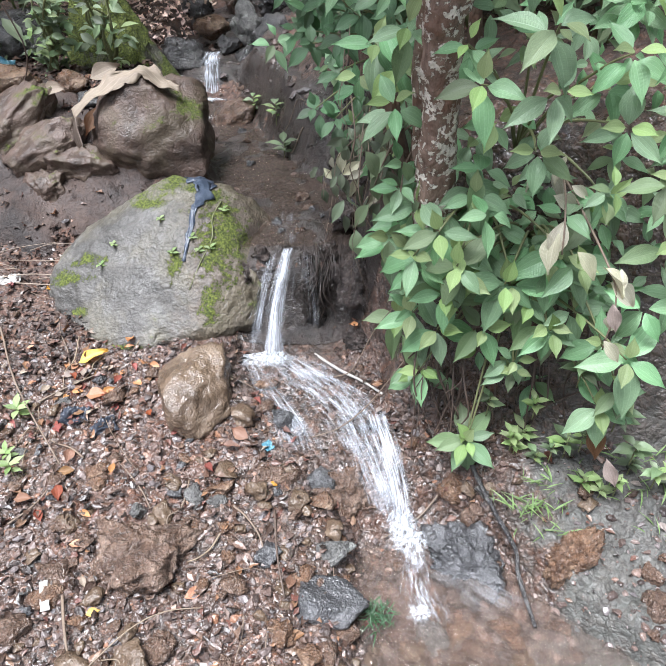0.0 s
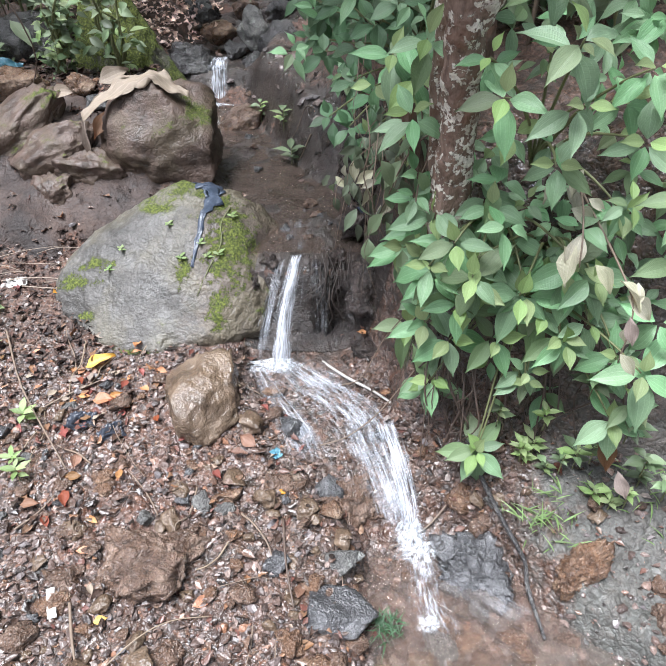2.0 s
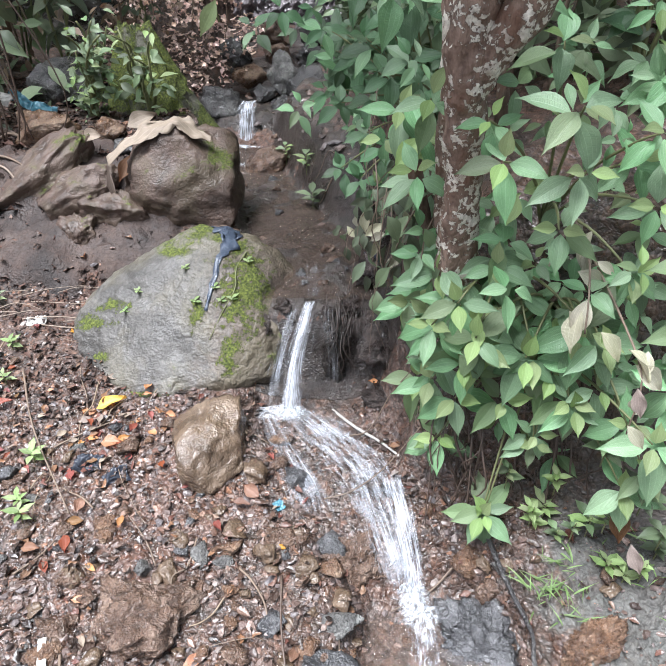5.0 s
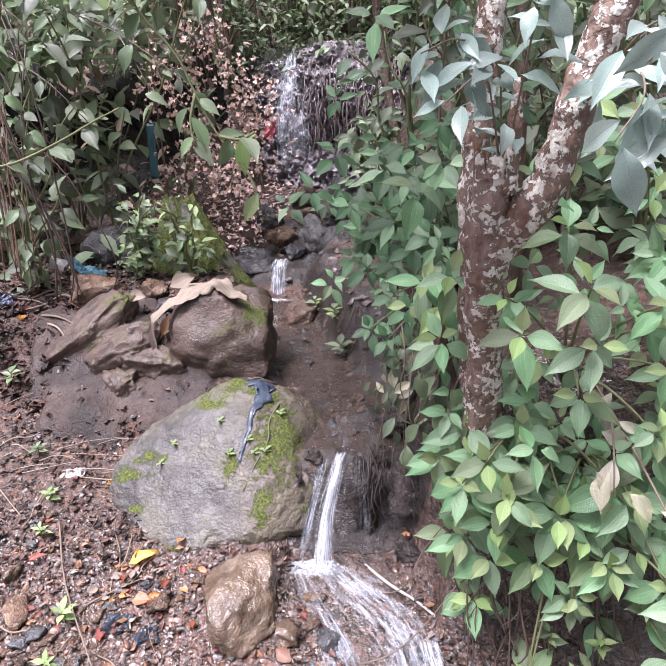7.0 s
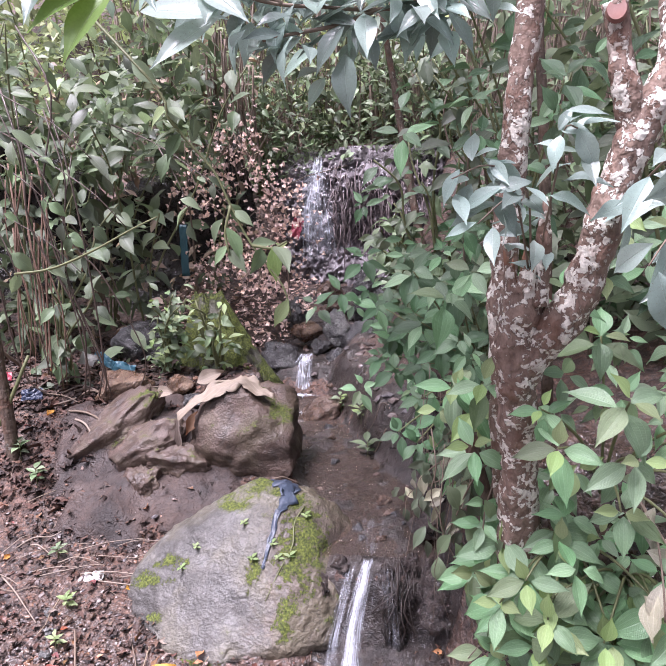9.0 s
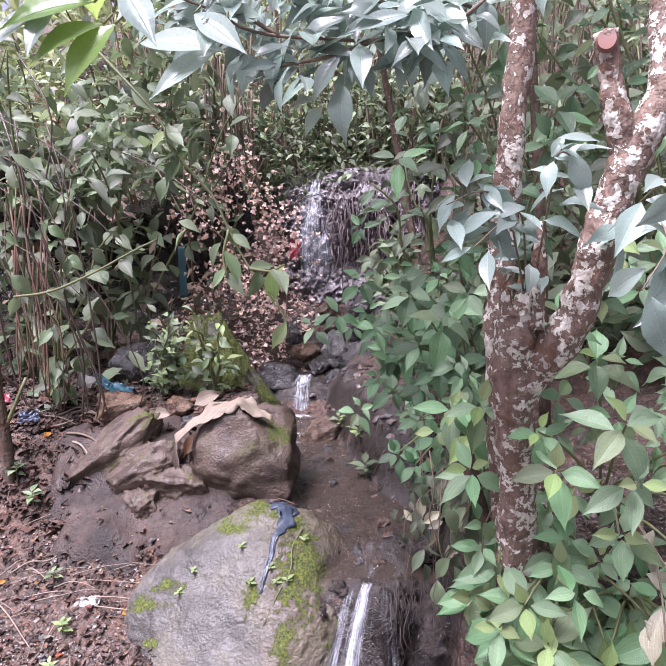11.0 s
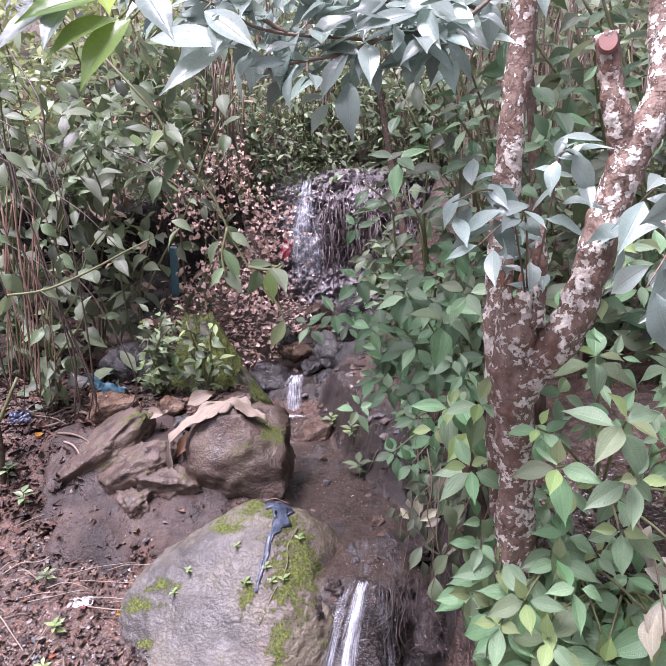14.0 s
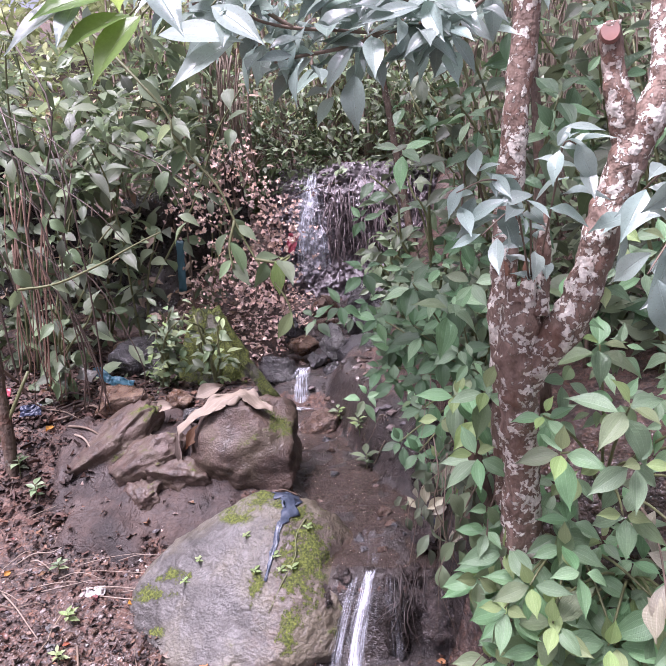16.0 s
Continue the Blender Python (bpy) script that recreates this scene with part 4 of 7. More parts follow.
def crown():
    """The tree's crown, out of view: leaf sprays on arching boughs, placed to shade the gully."""
    r = random.Random(77)
    poses = []
    # The last two groups of sprays darken the bank and the upper stream.
    sprays = [Vector((r.uniform(-2.5, 1.0), r.uniform(1.9, 5.2), 0)) for _ in range(46)] + [Vector((r.uniform(-0.8, 0.4), r.uniform(1.6, 2.5), -0.35)) for _ in range(22)] + [Vector((r.uniform(-1.3, 0.5), r.uniform(3.0, 5.0), -0.55)) for _ in range(26)]
    for c in sprays:
        c.z += 3.1 + 0.16 * c.y + r.uniform(-0.2, 0.7)
        for _ in range(48):
            p = c + Vector((r.gauss(0, 0.17), r.gauss(0, 0.17), r.gauss(0, 0.07)))
            poses.append(aim(p - tree_at, (r.gauss(0, 1), r.gauss(0, 1), r.gauss(-0.4, 0.3)), (r.gauss(0, 0.3), r.gauss(0, 0.3), 1), r.uniform(0.07, 0.13)))
    ob = part("crown", scatter_mesh("crown", CROWN_LEAF, poses), M_crown_leaf, tree, "unseen crown of pale green leaves that shades the gully")
    return tagged(ob, kind="stuff")


crown()
# Unseen boughs added to carry the shading leaves.
for rows in (((0.37, 1.83, 2.75, 0.03), (0.1, 2.3, 3.1, 0.025), (-0.6, 3.0, 3.5, 0.018), (-1.4, 3.8, 3.8, 0.008)), ((0.37, 1.83, 2.75, 0.03), (0.3, 2.6, 3.2, 0.022), (0.1, 3.6, 3.7, 0.015), (-0.2, 4.8, 4.1, 0.007)), ((0.58, 1.65, 2.65, 0.02), (0.7, 2.2, 3.1, 0.016), (0.8, 3.2, 3.6, 0.01), (0.8, 4.4, 3.9, 0.005))):
    limb("bough", rows, M_bark, 31, 10)

# ---- leafy shrub on the bank ----
rng = random.Random(4)
LEAF = [leaf_mesh("leaf", M_shrub_leaf if k < 5 else M_olive_leaf, 1.0, 0.4 + 0.03 * (k % 4), 0.12 + 0.12 * (k % 4), 0.35, 6, 10, 0.38, 0.1, 0.02 * (k % 4)) for k in range(6)]
SHADED = [leaf_mesh("leaf", M_shaded_leaf, 1.0, 0.45 + 0.04 * k, 0.15 + 0.1 * k, 0.3, 6, 10, 0.4, 0.1, 0.03) for k in range(3)]
YOUNG = [leaf_mesh("leaf", M_young_leaf, 1.0, 0.52, 0.15, 0.35, 6, 8, 0.42, 0.1) for k in range(1)]


def rosette(shrub, at, size, face, turn, young=True, kinds=None, levels=3):
    """The tip of a shoot: opposite pairs of leaves, each pair across the last, the inmost young."""
    kinds = kinds or LEAF
    a = Vector(face).normalized()
    side = a.cross(Vector((0, 0, 1))).normalized()
    over = side.cross(a).normalized()
    origin = Vector(shrub.location)
    for level in range(levels):
        for half in (0, 1):
            ang = turn + level * 90 + half * 180 + rng.uniform(-16, 16)
            radial = side * math.cos(radians(ang)) + over * math.sin(radians(ang))
            lift = (0.12, 0.3, 0.8)[min(level, 2)] + rng.uniform(-0.15, 0.2)
            d = (radial + a * lift + Vector((0, 0, -0.55 + 0.15 * level))).normalized()
            length = size * (1.02, 0.88, 0.56)[min(level, 2)] * rng.uniform(0.82, 1.12)
            n = (a + radial * -0.2 + Vector((rng.uniform(-0.2, 0.2), 0, 0.45)))
            fresh = young and level >= levels - 1
            mesh = rng.choice(YOUNG if fresh else kinds)
            leaf = part("leaf", mesh, None, shrub)
            back = -a * (0.02 * (levels - 1 - level))
            leaf.matrix_basis = aim(Vector(at) + back + d * 0.008 - origin, d, n, length)


def stem_to(shrub, root, tip, sag, r=0.004, mat=None):
    a, b = Vector(root), Vector(tip)
    m1, m2 = a.lerp(b, 0.35) + Vector(sag), a.lerp(b, 0.75) + Vector(sag) * 0.6
    o = Vector(shrub.location)
    tube("stem", [(*(a - o), r), (*(m1 - o), r * 0.9), (*(m2 - o), r * 0.75), (*(b - o), r * 0.5)], mat or M_stem, shrub, 6, 4)


def bank_shrub(root, tips, label, fill=0, spread=(0.2, 0.1, 0.2), floor=0.6, kinds=None):
    shrub = thing("leafy_shrub", root, label, "shrub", "shrubs on the bank")
    for x, y, z, size in tips:
        face = Vector((rng.uniform(-0.35, 0.25), -0.8, rng.uniform(0.35, 0.7)))
        rosette(shrub, (x, y, z), size, face, rng.choice((0, 90)) + rng.uniform(-25, 25), kinds is None, kinds)
        stem_to(shrub, root, (x, y + 0.01, z - 0.005), (0, -0.03, 0.06))
    for _ in range(int(1.15 * fill)):
        x, y, z, size = rng.choice(tips)
        p = (x + rng.gauss(0, spread[0]), y + 0.05 + abs(rng.gauss(0.08, spread[1])), z + rng.gauss(-0.02, spread[2]))
        if (0.19 < p[0] < 0.37 and p[1] < 1.76 and p[2] > 1.02) or p[2] < floor or (p[0] < 0.2 and p[2] < 1.2):
            continue
        rosette(shrub, p, size * rng.uniform(0.55, 0.88), (rng.uniform(-0.6, 0.5), -0.7, rng.uniform(0.2, 0.8)), rng.uniform(0, 180), young=kinds is None and rng.random() < 0.4, kinds=kinds, levels=rng.choice((2, 3)))
    return shrub


bank_shrub((0.5, 1.85, 1.1), ((0.337, 1.5, 1.347, 0.12), (0.454, 1.45, 1.454, 0.115), (0.472, 1.45, 1.339, 0.092), (0.315, 1.56, 1.409, 0.075), (0.456, 1.5, 1.215, 0.09), (0.654, 1.6, 1.069, 0.104), (0.667, 1.6, 1.228, 0.107), (0.651, 1.6, 1.377, 0.1), (0.653, 1.7, 1.292, 0.11), (0.464, 1.7, 1.532, 0.104)), "green shrub with large ribbed leaves beside the tree", 44, (0.2, 0.14, 0.18))
bank_shrub((0.42, 1.85, 0.95), ((0.182, 1.87, 0.852, 0.125), (0.282, 1.8, 0.857, 0.09), (0.353, 1.7, 0.938, 0.135), (0.33, 1.66, 0.809, 0.14), (0.468, 1.6, 0.858, 0.14), (0.565, 1.55, 0.96, 0.14), (0.254, 1.75, 1.01, 0.13), (0.371, 1.65, 1.068, 0.1), (0.216, 1.95, 0.564, 0.15), (0.285, 1.6, 1.0, 0.115), (0.23, 1.62, 0.93, 0.11), (0.33, 1.58, 0.92, 0.11)), "green shrub with ribbed leaves hanging over the bank", 50, (0.13, 0.09, 0.13))
bank_shrub((0.5, 1.8, 0.75), ((0.268, 1.75, 0.487, 0.13), (0.395, 1.6, 0.345, 0.125), (0.567, 1.55, 0.753, 0.104), (0.503, 1.6, 0.601, 0.079), (0.704, 1.42, 0.755, 0.13), (0.693, 1.48, 0.568, 0.115)), "low green shoots hanging down the bank", 9, (0.16, 0.05, 0.12), 0.45)
bank_shrub((0.2, 2.35, 1.05), ((0.182, 1.75, 1.259, 0.1), (0.148, 1.95, 1.357, 0.125), (0.211, 1.75, 1.418, 0.12), (0.1, 2.15, 1.1, 0.1), (0.2, 1.9, 1.2, 0.12), (0.19, 2.2, 1.0, 0.1)), "green shrub between the stream and the tree", 10, (0.06, 0.14, 0.14))
bank_shrub((0.25, 2.6, 1.15), ((0.168, 2.2, 1.612, 0.13), (0.037, 2.3, 1.65, 0.124), (0.17, 2.1, 1.458, 0.113), (-0.107, 2.6, 1.505, 0.11), (0.054, 2.4, 1.466, 0.125), (0.433, 1.95, 2.125, 0.117), (0.41, 1.95, 2.04, 0.118)), "broad-leaved green shrub above the stream, leaves darkened for shade", 30, (0.12, 0.18, 0.14), kinds=SHADED + LEAF[:1])

bank_shrub((0.95, 1.85, 1.15), ((0.78, 1.55, 1.4, 0.11), (0.82, 1.6, 1.2, 0.11), (0.78, 1.5, 1.0, 0.11), (0.85, 1.55, 0.85, 0.11), (0.74, 1.5, 1.15, 0.1), (0.9, 1.6, 1.5, 0.11), (0.72, 1.62, 1.62, 0.11), (0.62, 1.75, 1.75, 0.11)), "green shrub with ribbed leaves on the bank's edge", 42, (0.13, 0.12, 0.16))

bank_shrub((0.3, 2.6, 1.15), ((-0.026, 2.2, 1.146, 0.08), (0.035, 2.15, 1.128, 0.09), (0.048, 2.3, 1.228, 0.09), (-0.045, 2.5, 1.283, 0.09), (-0.111, 2.65, 1.3, 0.1), (0.001, 2.6, 1.404, 0.11), (-0.153, 2.9, 1.421, 0.1), (-0.088, 2.9, 1.473, 0.11), (0.028, 2.6, 1.468, 0.11), (0.115, 2.5, 1.539, 0.12), (0.2, 2.4, 1.576, 0.12), (0.123, 2.3, 1.397, 0.1), (0.194, 2.1, 1.397, 0.1), (0.103, 2.1, 1.232, 0.09), (-0.045, 2.7, 1.389, 0.1), (0.05, 2.4, 1.319, 0.1)), "green shrub overhanging the upper stream, leaves darkened for shade", 16, (0.08, 0.1, 0.1), 1.05, SHADED)

bank_shrub((0.55, 1.8, 0.9), ((0.309, 1.62, 0.826, 0.12), (0.448, 1.58, 0.869, 0.13), (0.557, 1.56, 0.765, 0.1), (0.268, 1.7, 0.529, 0.11), (0.402, 1.6, 0.354, 0.11), (0.505, 1.6, 0.631, 0.09), (0.667, 1.48, 0.762, 0.11), (0.589, 1.52, 0.947, 0.12), (0.183, 1.8, 0.897, 0.11), (0.337, 1.62, 0.938, 0.11), (0.55, 1.56, 0.936, 0.11), (0.723, 1.46, 0.639, 0.11), (0.304, 1.66, 0.692, 0.12), (0.417, 1.62, 0.718, 0.12), (0.518, 1.6, 0.806, 0.11), (0.242, 1.72, 0.708, 0.12), (0.611, 1.54, 0.818, 0.1)), "green shrub with clear rosettes of ribbed leaves", 14, (0.12, 0.05, 0.1), 0.5)

# pale, waxy and drying shoots in front of the tree
WAX = [leaf_mesh("leaf", M_wax_leaf, 1.0, 0.33 + 0.05 * k, 0.15 + 0.15 * k, 0.3, 4, 8, 0.45, 0.05, 0.03 * k) for k in range(3)]
PALE = [leaf_mesh("leaf", M_pale_leaf, 1.0, 0.45, 0.3, 0.5, 4, 8, 0.45, 0.3, 0.06)]
M_dull_leaf = leaf_material("dull_grey_leaf", (0.115, 0.145, 0.09), gloss=0.55, veins=0.3, spots=0.5, cross=9, vary=0.7, arcs=False)
DULL = [leaf_mesh("leaf", M_dull_leaf, 1.0, 0.4 + 0.06 * k, 0.3 + 0.15 * k, 0.3, 4, 7, 0.42, 0.1, 0.05) for k in range(2)]
THIN = [leaf_mesh("leaf", M_thin_leaf, 1.0, 0.42 + 0.05 * k, 0.2 + 0.15 * k, 0.3, 4, 7, 0.42, 0.05, 0.03 * k) for k in range(3)]
M_fresh_leaf = leaf_material("fresh_green_leaf", (0.16, 0.27, 0.06), gloss=0.35, veins=0.2, cross=9, see=0.5, arcs=False)
FRESH = [leaf_mesh("leaf", M_fresh_leaf, 1.0, 0.42, 0.25, 0.3, 4, 8, 0.45, 0.05)]
BRIGHT = [leaf_mesh("leaf", M_young_leaf, 1.0, 0.4, 0.2, 0.3, 4, 7, 0.42)]


def hang_leaves(owner, points, n, size, kinds, r, spread=0.02, down=0.45, face=(0, -0.6, 0.7)):
    """Leaves set along a stem, turned out to both sides and drooping."""
    rows = smooth_path(points, 8)
    o = Vector(owner.location)
    for k in range(n):
        t = (k + r.random()) / n
        i = min(len(rows) - 2, int(t * (len(rows) - 1)))
        p = Vector(rows[i][:3]) + Vector((r.gauss(0, spread), r.gauss(0, spread), r.gauss(0, spread)))
        run = (Vector(rows[i + 1][:3]) - Vector(rows[i][:3])).normalized()
        out = run.cross(Vector(face)).normalized() * (1 if k % 2 else -1)
        d = out * r.uniform(0.6, 1.1) + run * r.uniform(0.1, 0.8) + Vector((r.gauss(0, 0.3), r.gauss(-0.1, 0.35), -down + r.gauss(0, 0.25)))
        leaf = part("leaf", r.choice(kinds), None, owner)
        leaf.matrix_basis = aim(p - o, d, Vector(face) + Vector((r.gauss(0, 0.35), r.gauss(0, 0.35), r.gauss(0, 0.3))), size * r.uniform(0.65, 1.2))


def bough(name, stems, leaves, size, kinds, label, category, seed, material, radius=0.004, spread=0.02, down=0.45, group="", face=(0, -0.6, 0.7)):
    """A thing of several stems, each with leaves along it."""
    r = random.Random(seed)
    owner = thing(name, stems[0][0], label, category, group)
    o = Vector(owner.location)
    for rows in stems:
        n = len(rows)
        tube("stem", [(*(Vector(p) - o), radius * (1 - 0.6 * k / n)) for k, p in enumerate(rows)], material, owner, 7, 4, 0.1, seed)
        count = max(1, int(leaves * r.uniform(0.8, 1.2)))
        hang_leaves(owner, rows, count, size, kinds, r, spread, down, face)
    return owner


bough("leafy_sucker", (((0.30, 1.6, 1.66), (0.25, 1.45, 1.85), (0.20, 1.38, 1.885), (0.14, 1.35, 1.865)), ((0.30, 1.6, 1.68), (0.27, 1.42, 1.84), (0.23, 1.37, 1.83), (0.18, 1.35, 1.79)), ((0.31, 1.58, 1.7), (0.325, 1.45, 1.88), (0.33, 1.4, 1.94), (0.36, 1.38, 1.92))), 19, 0.075, WAX, "pale waxy-leaved shoot growing from the stump", "shoot", 3, M_twig, 0.0022, 0.015, 0.2)
bough("leafy_sucker", (((0.44, 1.55, 1.78), (0.46, 1.35, 1.82), (0.45, 1.25, 1.78), (0.40, 1.2, 1.72)), ((0.45, 1.55, 1.8), (0.48, 1.35, 1.88), (0.48, 1.25, 1.86), (0.44, 1.22, 1.82)), ((0.5, 1.5, 1.7), (0.52, 1.3, 1.75), (0.5, 1.22, 1.70))), 13, 0.09, WAX, "shoot with large pale glossy leaves", "shoot", 5, M_twig, 0.0022, 0.015)
bough("overhanging_branch", (((0.42, 1.75, 2.5), (0.246, 1.5, 2.25), (0.142, 1.42, 2.165), (0.033, 1.36, 2.14), (-0.048, 1.32, 2.14), (-0.115, 1.3, 2.145), (-0.166, 1.28, 2.156), (-0.201, 1.26, 2.177), (-0.261, 1.22, 2.197)), ((0.033, 1.36, 2.14), (-0.03, 1.33, 2.115), (-0.105, 1.3, 2.10), (-0.149, 1.3, 2.095)), ((0.142, 1.42, 2.165), (0.06, 1.38, 2.2), (-0.03, 1.36, 2.22), (-0.1, 1.36, 2.23)), ((0.142, 1.42, 2.165), (0.12, 1.35, 2.15), (0.09, 1.3, 2.13)), ((-0.115, 1.3, 2.145), (-0.2, 1.3, 2.2), (-0.28, 1.3, 2.2)), ((0.2, 1.5, 2.22), (0.1, 1.5, 2.27), (-0.05, 1.5, 2.29), (-0.2, 1.5, 2.28)), ((0.2, 1.6, 2.3), (0.05, 1.65, 2.35), (-0.15, 1.65, 2.36), (-0.35, 1.6, 2.34))), 44, 0.09, WAX, "overhanging branch with large pale glossy leaves", "branch", 7, M_twig, 0.004, 0.03, 0.12, face=(0, -0.5, 0.8))
near_branch = bough("overhanging_branch", (((-0.75, 1.05, 2.3), (-0.417, 0.98, 2.15), (-0.304, 0.95, 2.125), (-0.211, 0.95, 2.108), (-0.167, 0.95, 2.095)), ((-0.417, 0.98, 2.15), (-0.36, 0.95, 2.12), (-0.32, 0.94, 2.10)), ((-0.304, 0.95, 2.125), (-0.26, 1.0, 2.12), (-0.24, 1.02, 2.105))), 2, 0.09, WAX + FRESH, "overhanging branch with glossy green leaves", "branch", 9, M_twig, 0.004, 0.012, 0.15, face=(0, -0.5, 0.8))
for k, (base, tip) in enumerate((((-0.317, 1.0, 2.115), (-0.394, 0.95, 2.039)), ((-0.317, 1.0, 2.115), (-0.328, 0.95, 2.04)), ((-0.268, 1.0, 2.109), (-0.362, 0.95, 2.078)), ((-0.259, 1.0, 2.084), (-0.327, 0.95, 2.035)), ((-0.244, 1.0, 2.082), (-0.291, 0.95, 2.002)), ((-0.229, 1.0, 2.12), (-0.183, 0.95, 2.037)), ((-0.217, 1.2, 2.157), (-0.141, 1.15, 2.077)), ((-0.305, 1.2, 2.125), (-0.172, 1.15, 2.084)), ((-0.186, 1.2, 2.104), (-0.27, 1.15, 2.03)))):
    along = Vector(tip) - Vector(base)
    leaf = part("leaf", (FRESH if k in (2, 3, 4) else WAX)[0], None, near_branch)
    leaf.matrix_basis = aim(Vector(base) - near_branch.location, along + Vector((0, 0, 0.02)), (0.1 * (k % 3 - 1), -0.75, 0.55), along.length * 1.05)
    tube("leaf_stalk", [(*(Vector(base) - near_branch.location), 0.0015), (*(Vector(base) + Vector((0.012, 0.01, 0.02)) - near_branch.location), 0.0015), (*(Vector(base) + Vector((0.02, 0.0, 0.05)) - near_branch.location), 0.002)], M_stem, near_branch, 5, 3)
bough("leafy_twig", (((-0.95, 2.1, 2.55), (-0.703, 2.0, 2.289), (-0.624, 2.0, 2.187), (-0.583, 2.0, 2.088), (-0.492, 2.0, 1.973), (-0.451, 2.0, 1.874), (-0.398, 2.0, 1.761), (-0.319, 2.0, 1.646), (-0.301, 2.0, 1.558)), ((-0.398, 2.0, 1.761), (-0.34, 2.0, 1.75), (-0.297, 2.0, 1.767)), ((-0.451, 2.0, 1.874), (-0.47, 1.99, 1.8), (-0.46, 1.98, 1.74)), ((-0.583, 2.0, 2.088), (-0.6, 1.98, 2.12), (-0.6, 1.97, 2.16))), 5, 0.11, THIN + BRIGHT, "thin green twig with a few broad leaves", "twig", 11, M_stem, 0.005, 0.005)
bough("leafy_twig", (((-1.36, 2.3, 1.70), (-1.209, 2.3, 1.714), (-1.038, 2.3, 1.772), (-0.903, 2.3, 1.83), (-0.806, 2.3, 1.867)),), 4, 0.09, THIN, "thin green twig reaching from the undergrowth", "twig", 13, M_stem, 0.005, 0.005)
for k, (x, y, z, dx) in enumerate(((-1.75, 2.95, 2.45, 0.4), (-1.9, 3.0, 2.2, 0.35), (-1.6, 3.0, 2.15, 0.35), (-1.95, 3.1, 1.95, 0.4), (-1.2, 3.5, 2.2, 0.3))):
    bough("leafy_twig", (((x - 0.5, y + 0.3, z + 0.25), (x - 0.2, y + 0.1, z + 0.12), (x, y, z), (x + dx * 0.6, y - 0.05, z - 0.14), (x + dx, y - 0.05, z - 0.3)), ((x - 0.1, y, z + 0.06), (x + 0.02, y - 0.05, z - 0.15), (x + 0.06, y - 0.05, z - 0.3))), 5, 0.13, DULL + THIN, "drooping twig with dull grey-green leaves", "twig", 300 + k, M_root, 0.004, 0.02, 0.6, "twigs over the slope")
bough("drying_shoot", (((0.55, 1.75, 1.15), (0.55, 1.6, 1.12), (0.534, 1.5, 1.07), (0.53, 1.47, 1.0)), ((0.55, 1.75, 1.15), (0.62, 1.5, 1.0), (0.643, 1.42, 0.92), (0.63, 1.4, 0.8))), 8, 0.085, PALE, "shoot with pale drying leaves hanging on the bank", "shoot", 15, M_twig, 0.003, 0.02, 0.7)
bough("drying_shoot", (((0.3, 1.9, 1.2), (0.2, 1.85, 1.15), (0.14, 1.9, 1.0), (0.1, 2.0, 0.85)), ((0.3, 1.9, 1.2), (0.22, 1.8, 1.1), (0.2, 1.78, 0.95))), 11, 0.085, PALE + THIN, "grey-green drooping shoot beside the trunk", "shoot", 17, M_twig, 0.003, 0.03, 0.8)


r = random.Random(19)
dull = thing("drying_shoot", (0.25, 2.1, 1.15), "grey-green drooping leaves hanging beside the fall", "shoot")
for x, y, z in ((0.123, 2.0, 1.113), (0.045, 2.1, 1.032), (0.094, 2.0, 0.991), (0.008, 2.15, 0.962), (0.153, 1.95, 0.983), (0.185, 1.95, 1.12), (0.08, 2.1, 1.113)):
    rows = ((0.25, 2.1, 1.18), (0.5 * (0.25 + x), 2.05, z + 0.1), (x, y, z), (x - 0.02, y - 0.01, z - 0.08))
    tube("stem", [(*(Vector(p) - dull.location), 0.0022 - 0.0004 * k) for k, p in enumerate(rows)], M_twig, dull, 6, 4)
    hang_leaves(dull, rows[1:], 9, 0.07, DULL + DULL + PALE, r, 0.02, 0.9)


def wild_shrub(x, y, height, seed, n_stems, leaves, size, kinds, label, lean=(0.0, -0.25), category="shrub"):
    r = random.Random(seed)
    base = on_ground(x, y)
    stems = []
    for _ in range(n_stems):
        h = height * r.uniform(0.55, 1.1)
        dx, dy = lean[0] * h + r.gauss(0, 0.18) * h, lean[1] * h + r.gauss(0, 0.15) * h
        stems.append([tuple(base + Vector((dx * t ** 1.6 + r.gauss(0, 0.02), dy * t ** 1.6 + r.gauss(0, 0.02), h * t))) for t in (0, 0.3, 0.6, 0.85, 1.0)])
    return bough("wild_shrub", stems, leaves, size, kinds, label, category, seed, M_stem, 0.008, 0.05, 0.4, "wild shrubs")


for k, (x, y, h) in enumerate(((-2.05, 3.5, 1.3), (-2.45, 3.9, 1.7), (-1.75, 4.1, 1.5), (-2.2, 4.5, 1.9), (-2.9, 3.7, 1.8), (-1.5, 4.7, 1.5), (-2.7, 4.8, 2.0), (-1.9, 3.35, 0.7))):
    wild_shrub(x, y, h, 50 + k, 3, 12, 0.16, THIN + DULL, "tall wild shrub with dull green drooping leaves", (0.25, -0.2))
for k, (x, y, h) in enumerate(((0.15, 3.3, 1.1), (0.5, 2.9, 1.3), (0.45, 4.2, 1.2), (0.6, 3.8, 1.5), (0.95, 3.2, 1.5), (0.9, 2.5, 1.3), (1.3, 2.3, 1.2))):
    wild_shrub(x, y, h, 80 + k, 6, 15, 0.13, THIN + DULL + SHADED, "dark green shrub on the bank above the stream, some leaves darkened for shade", (-0.12, -0.15))
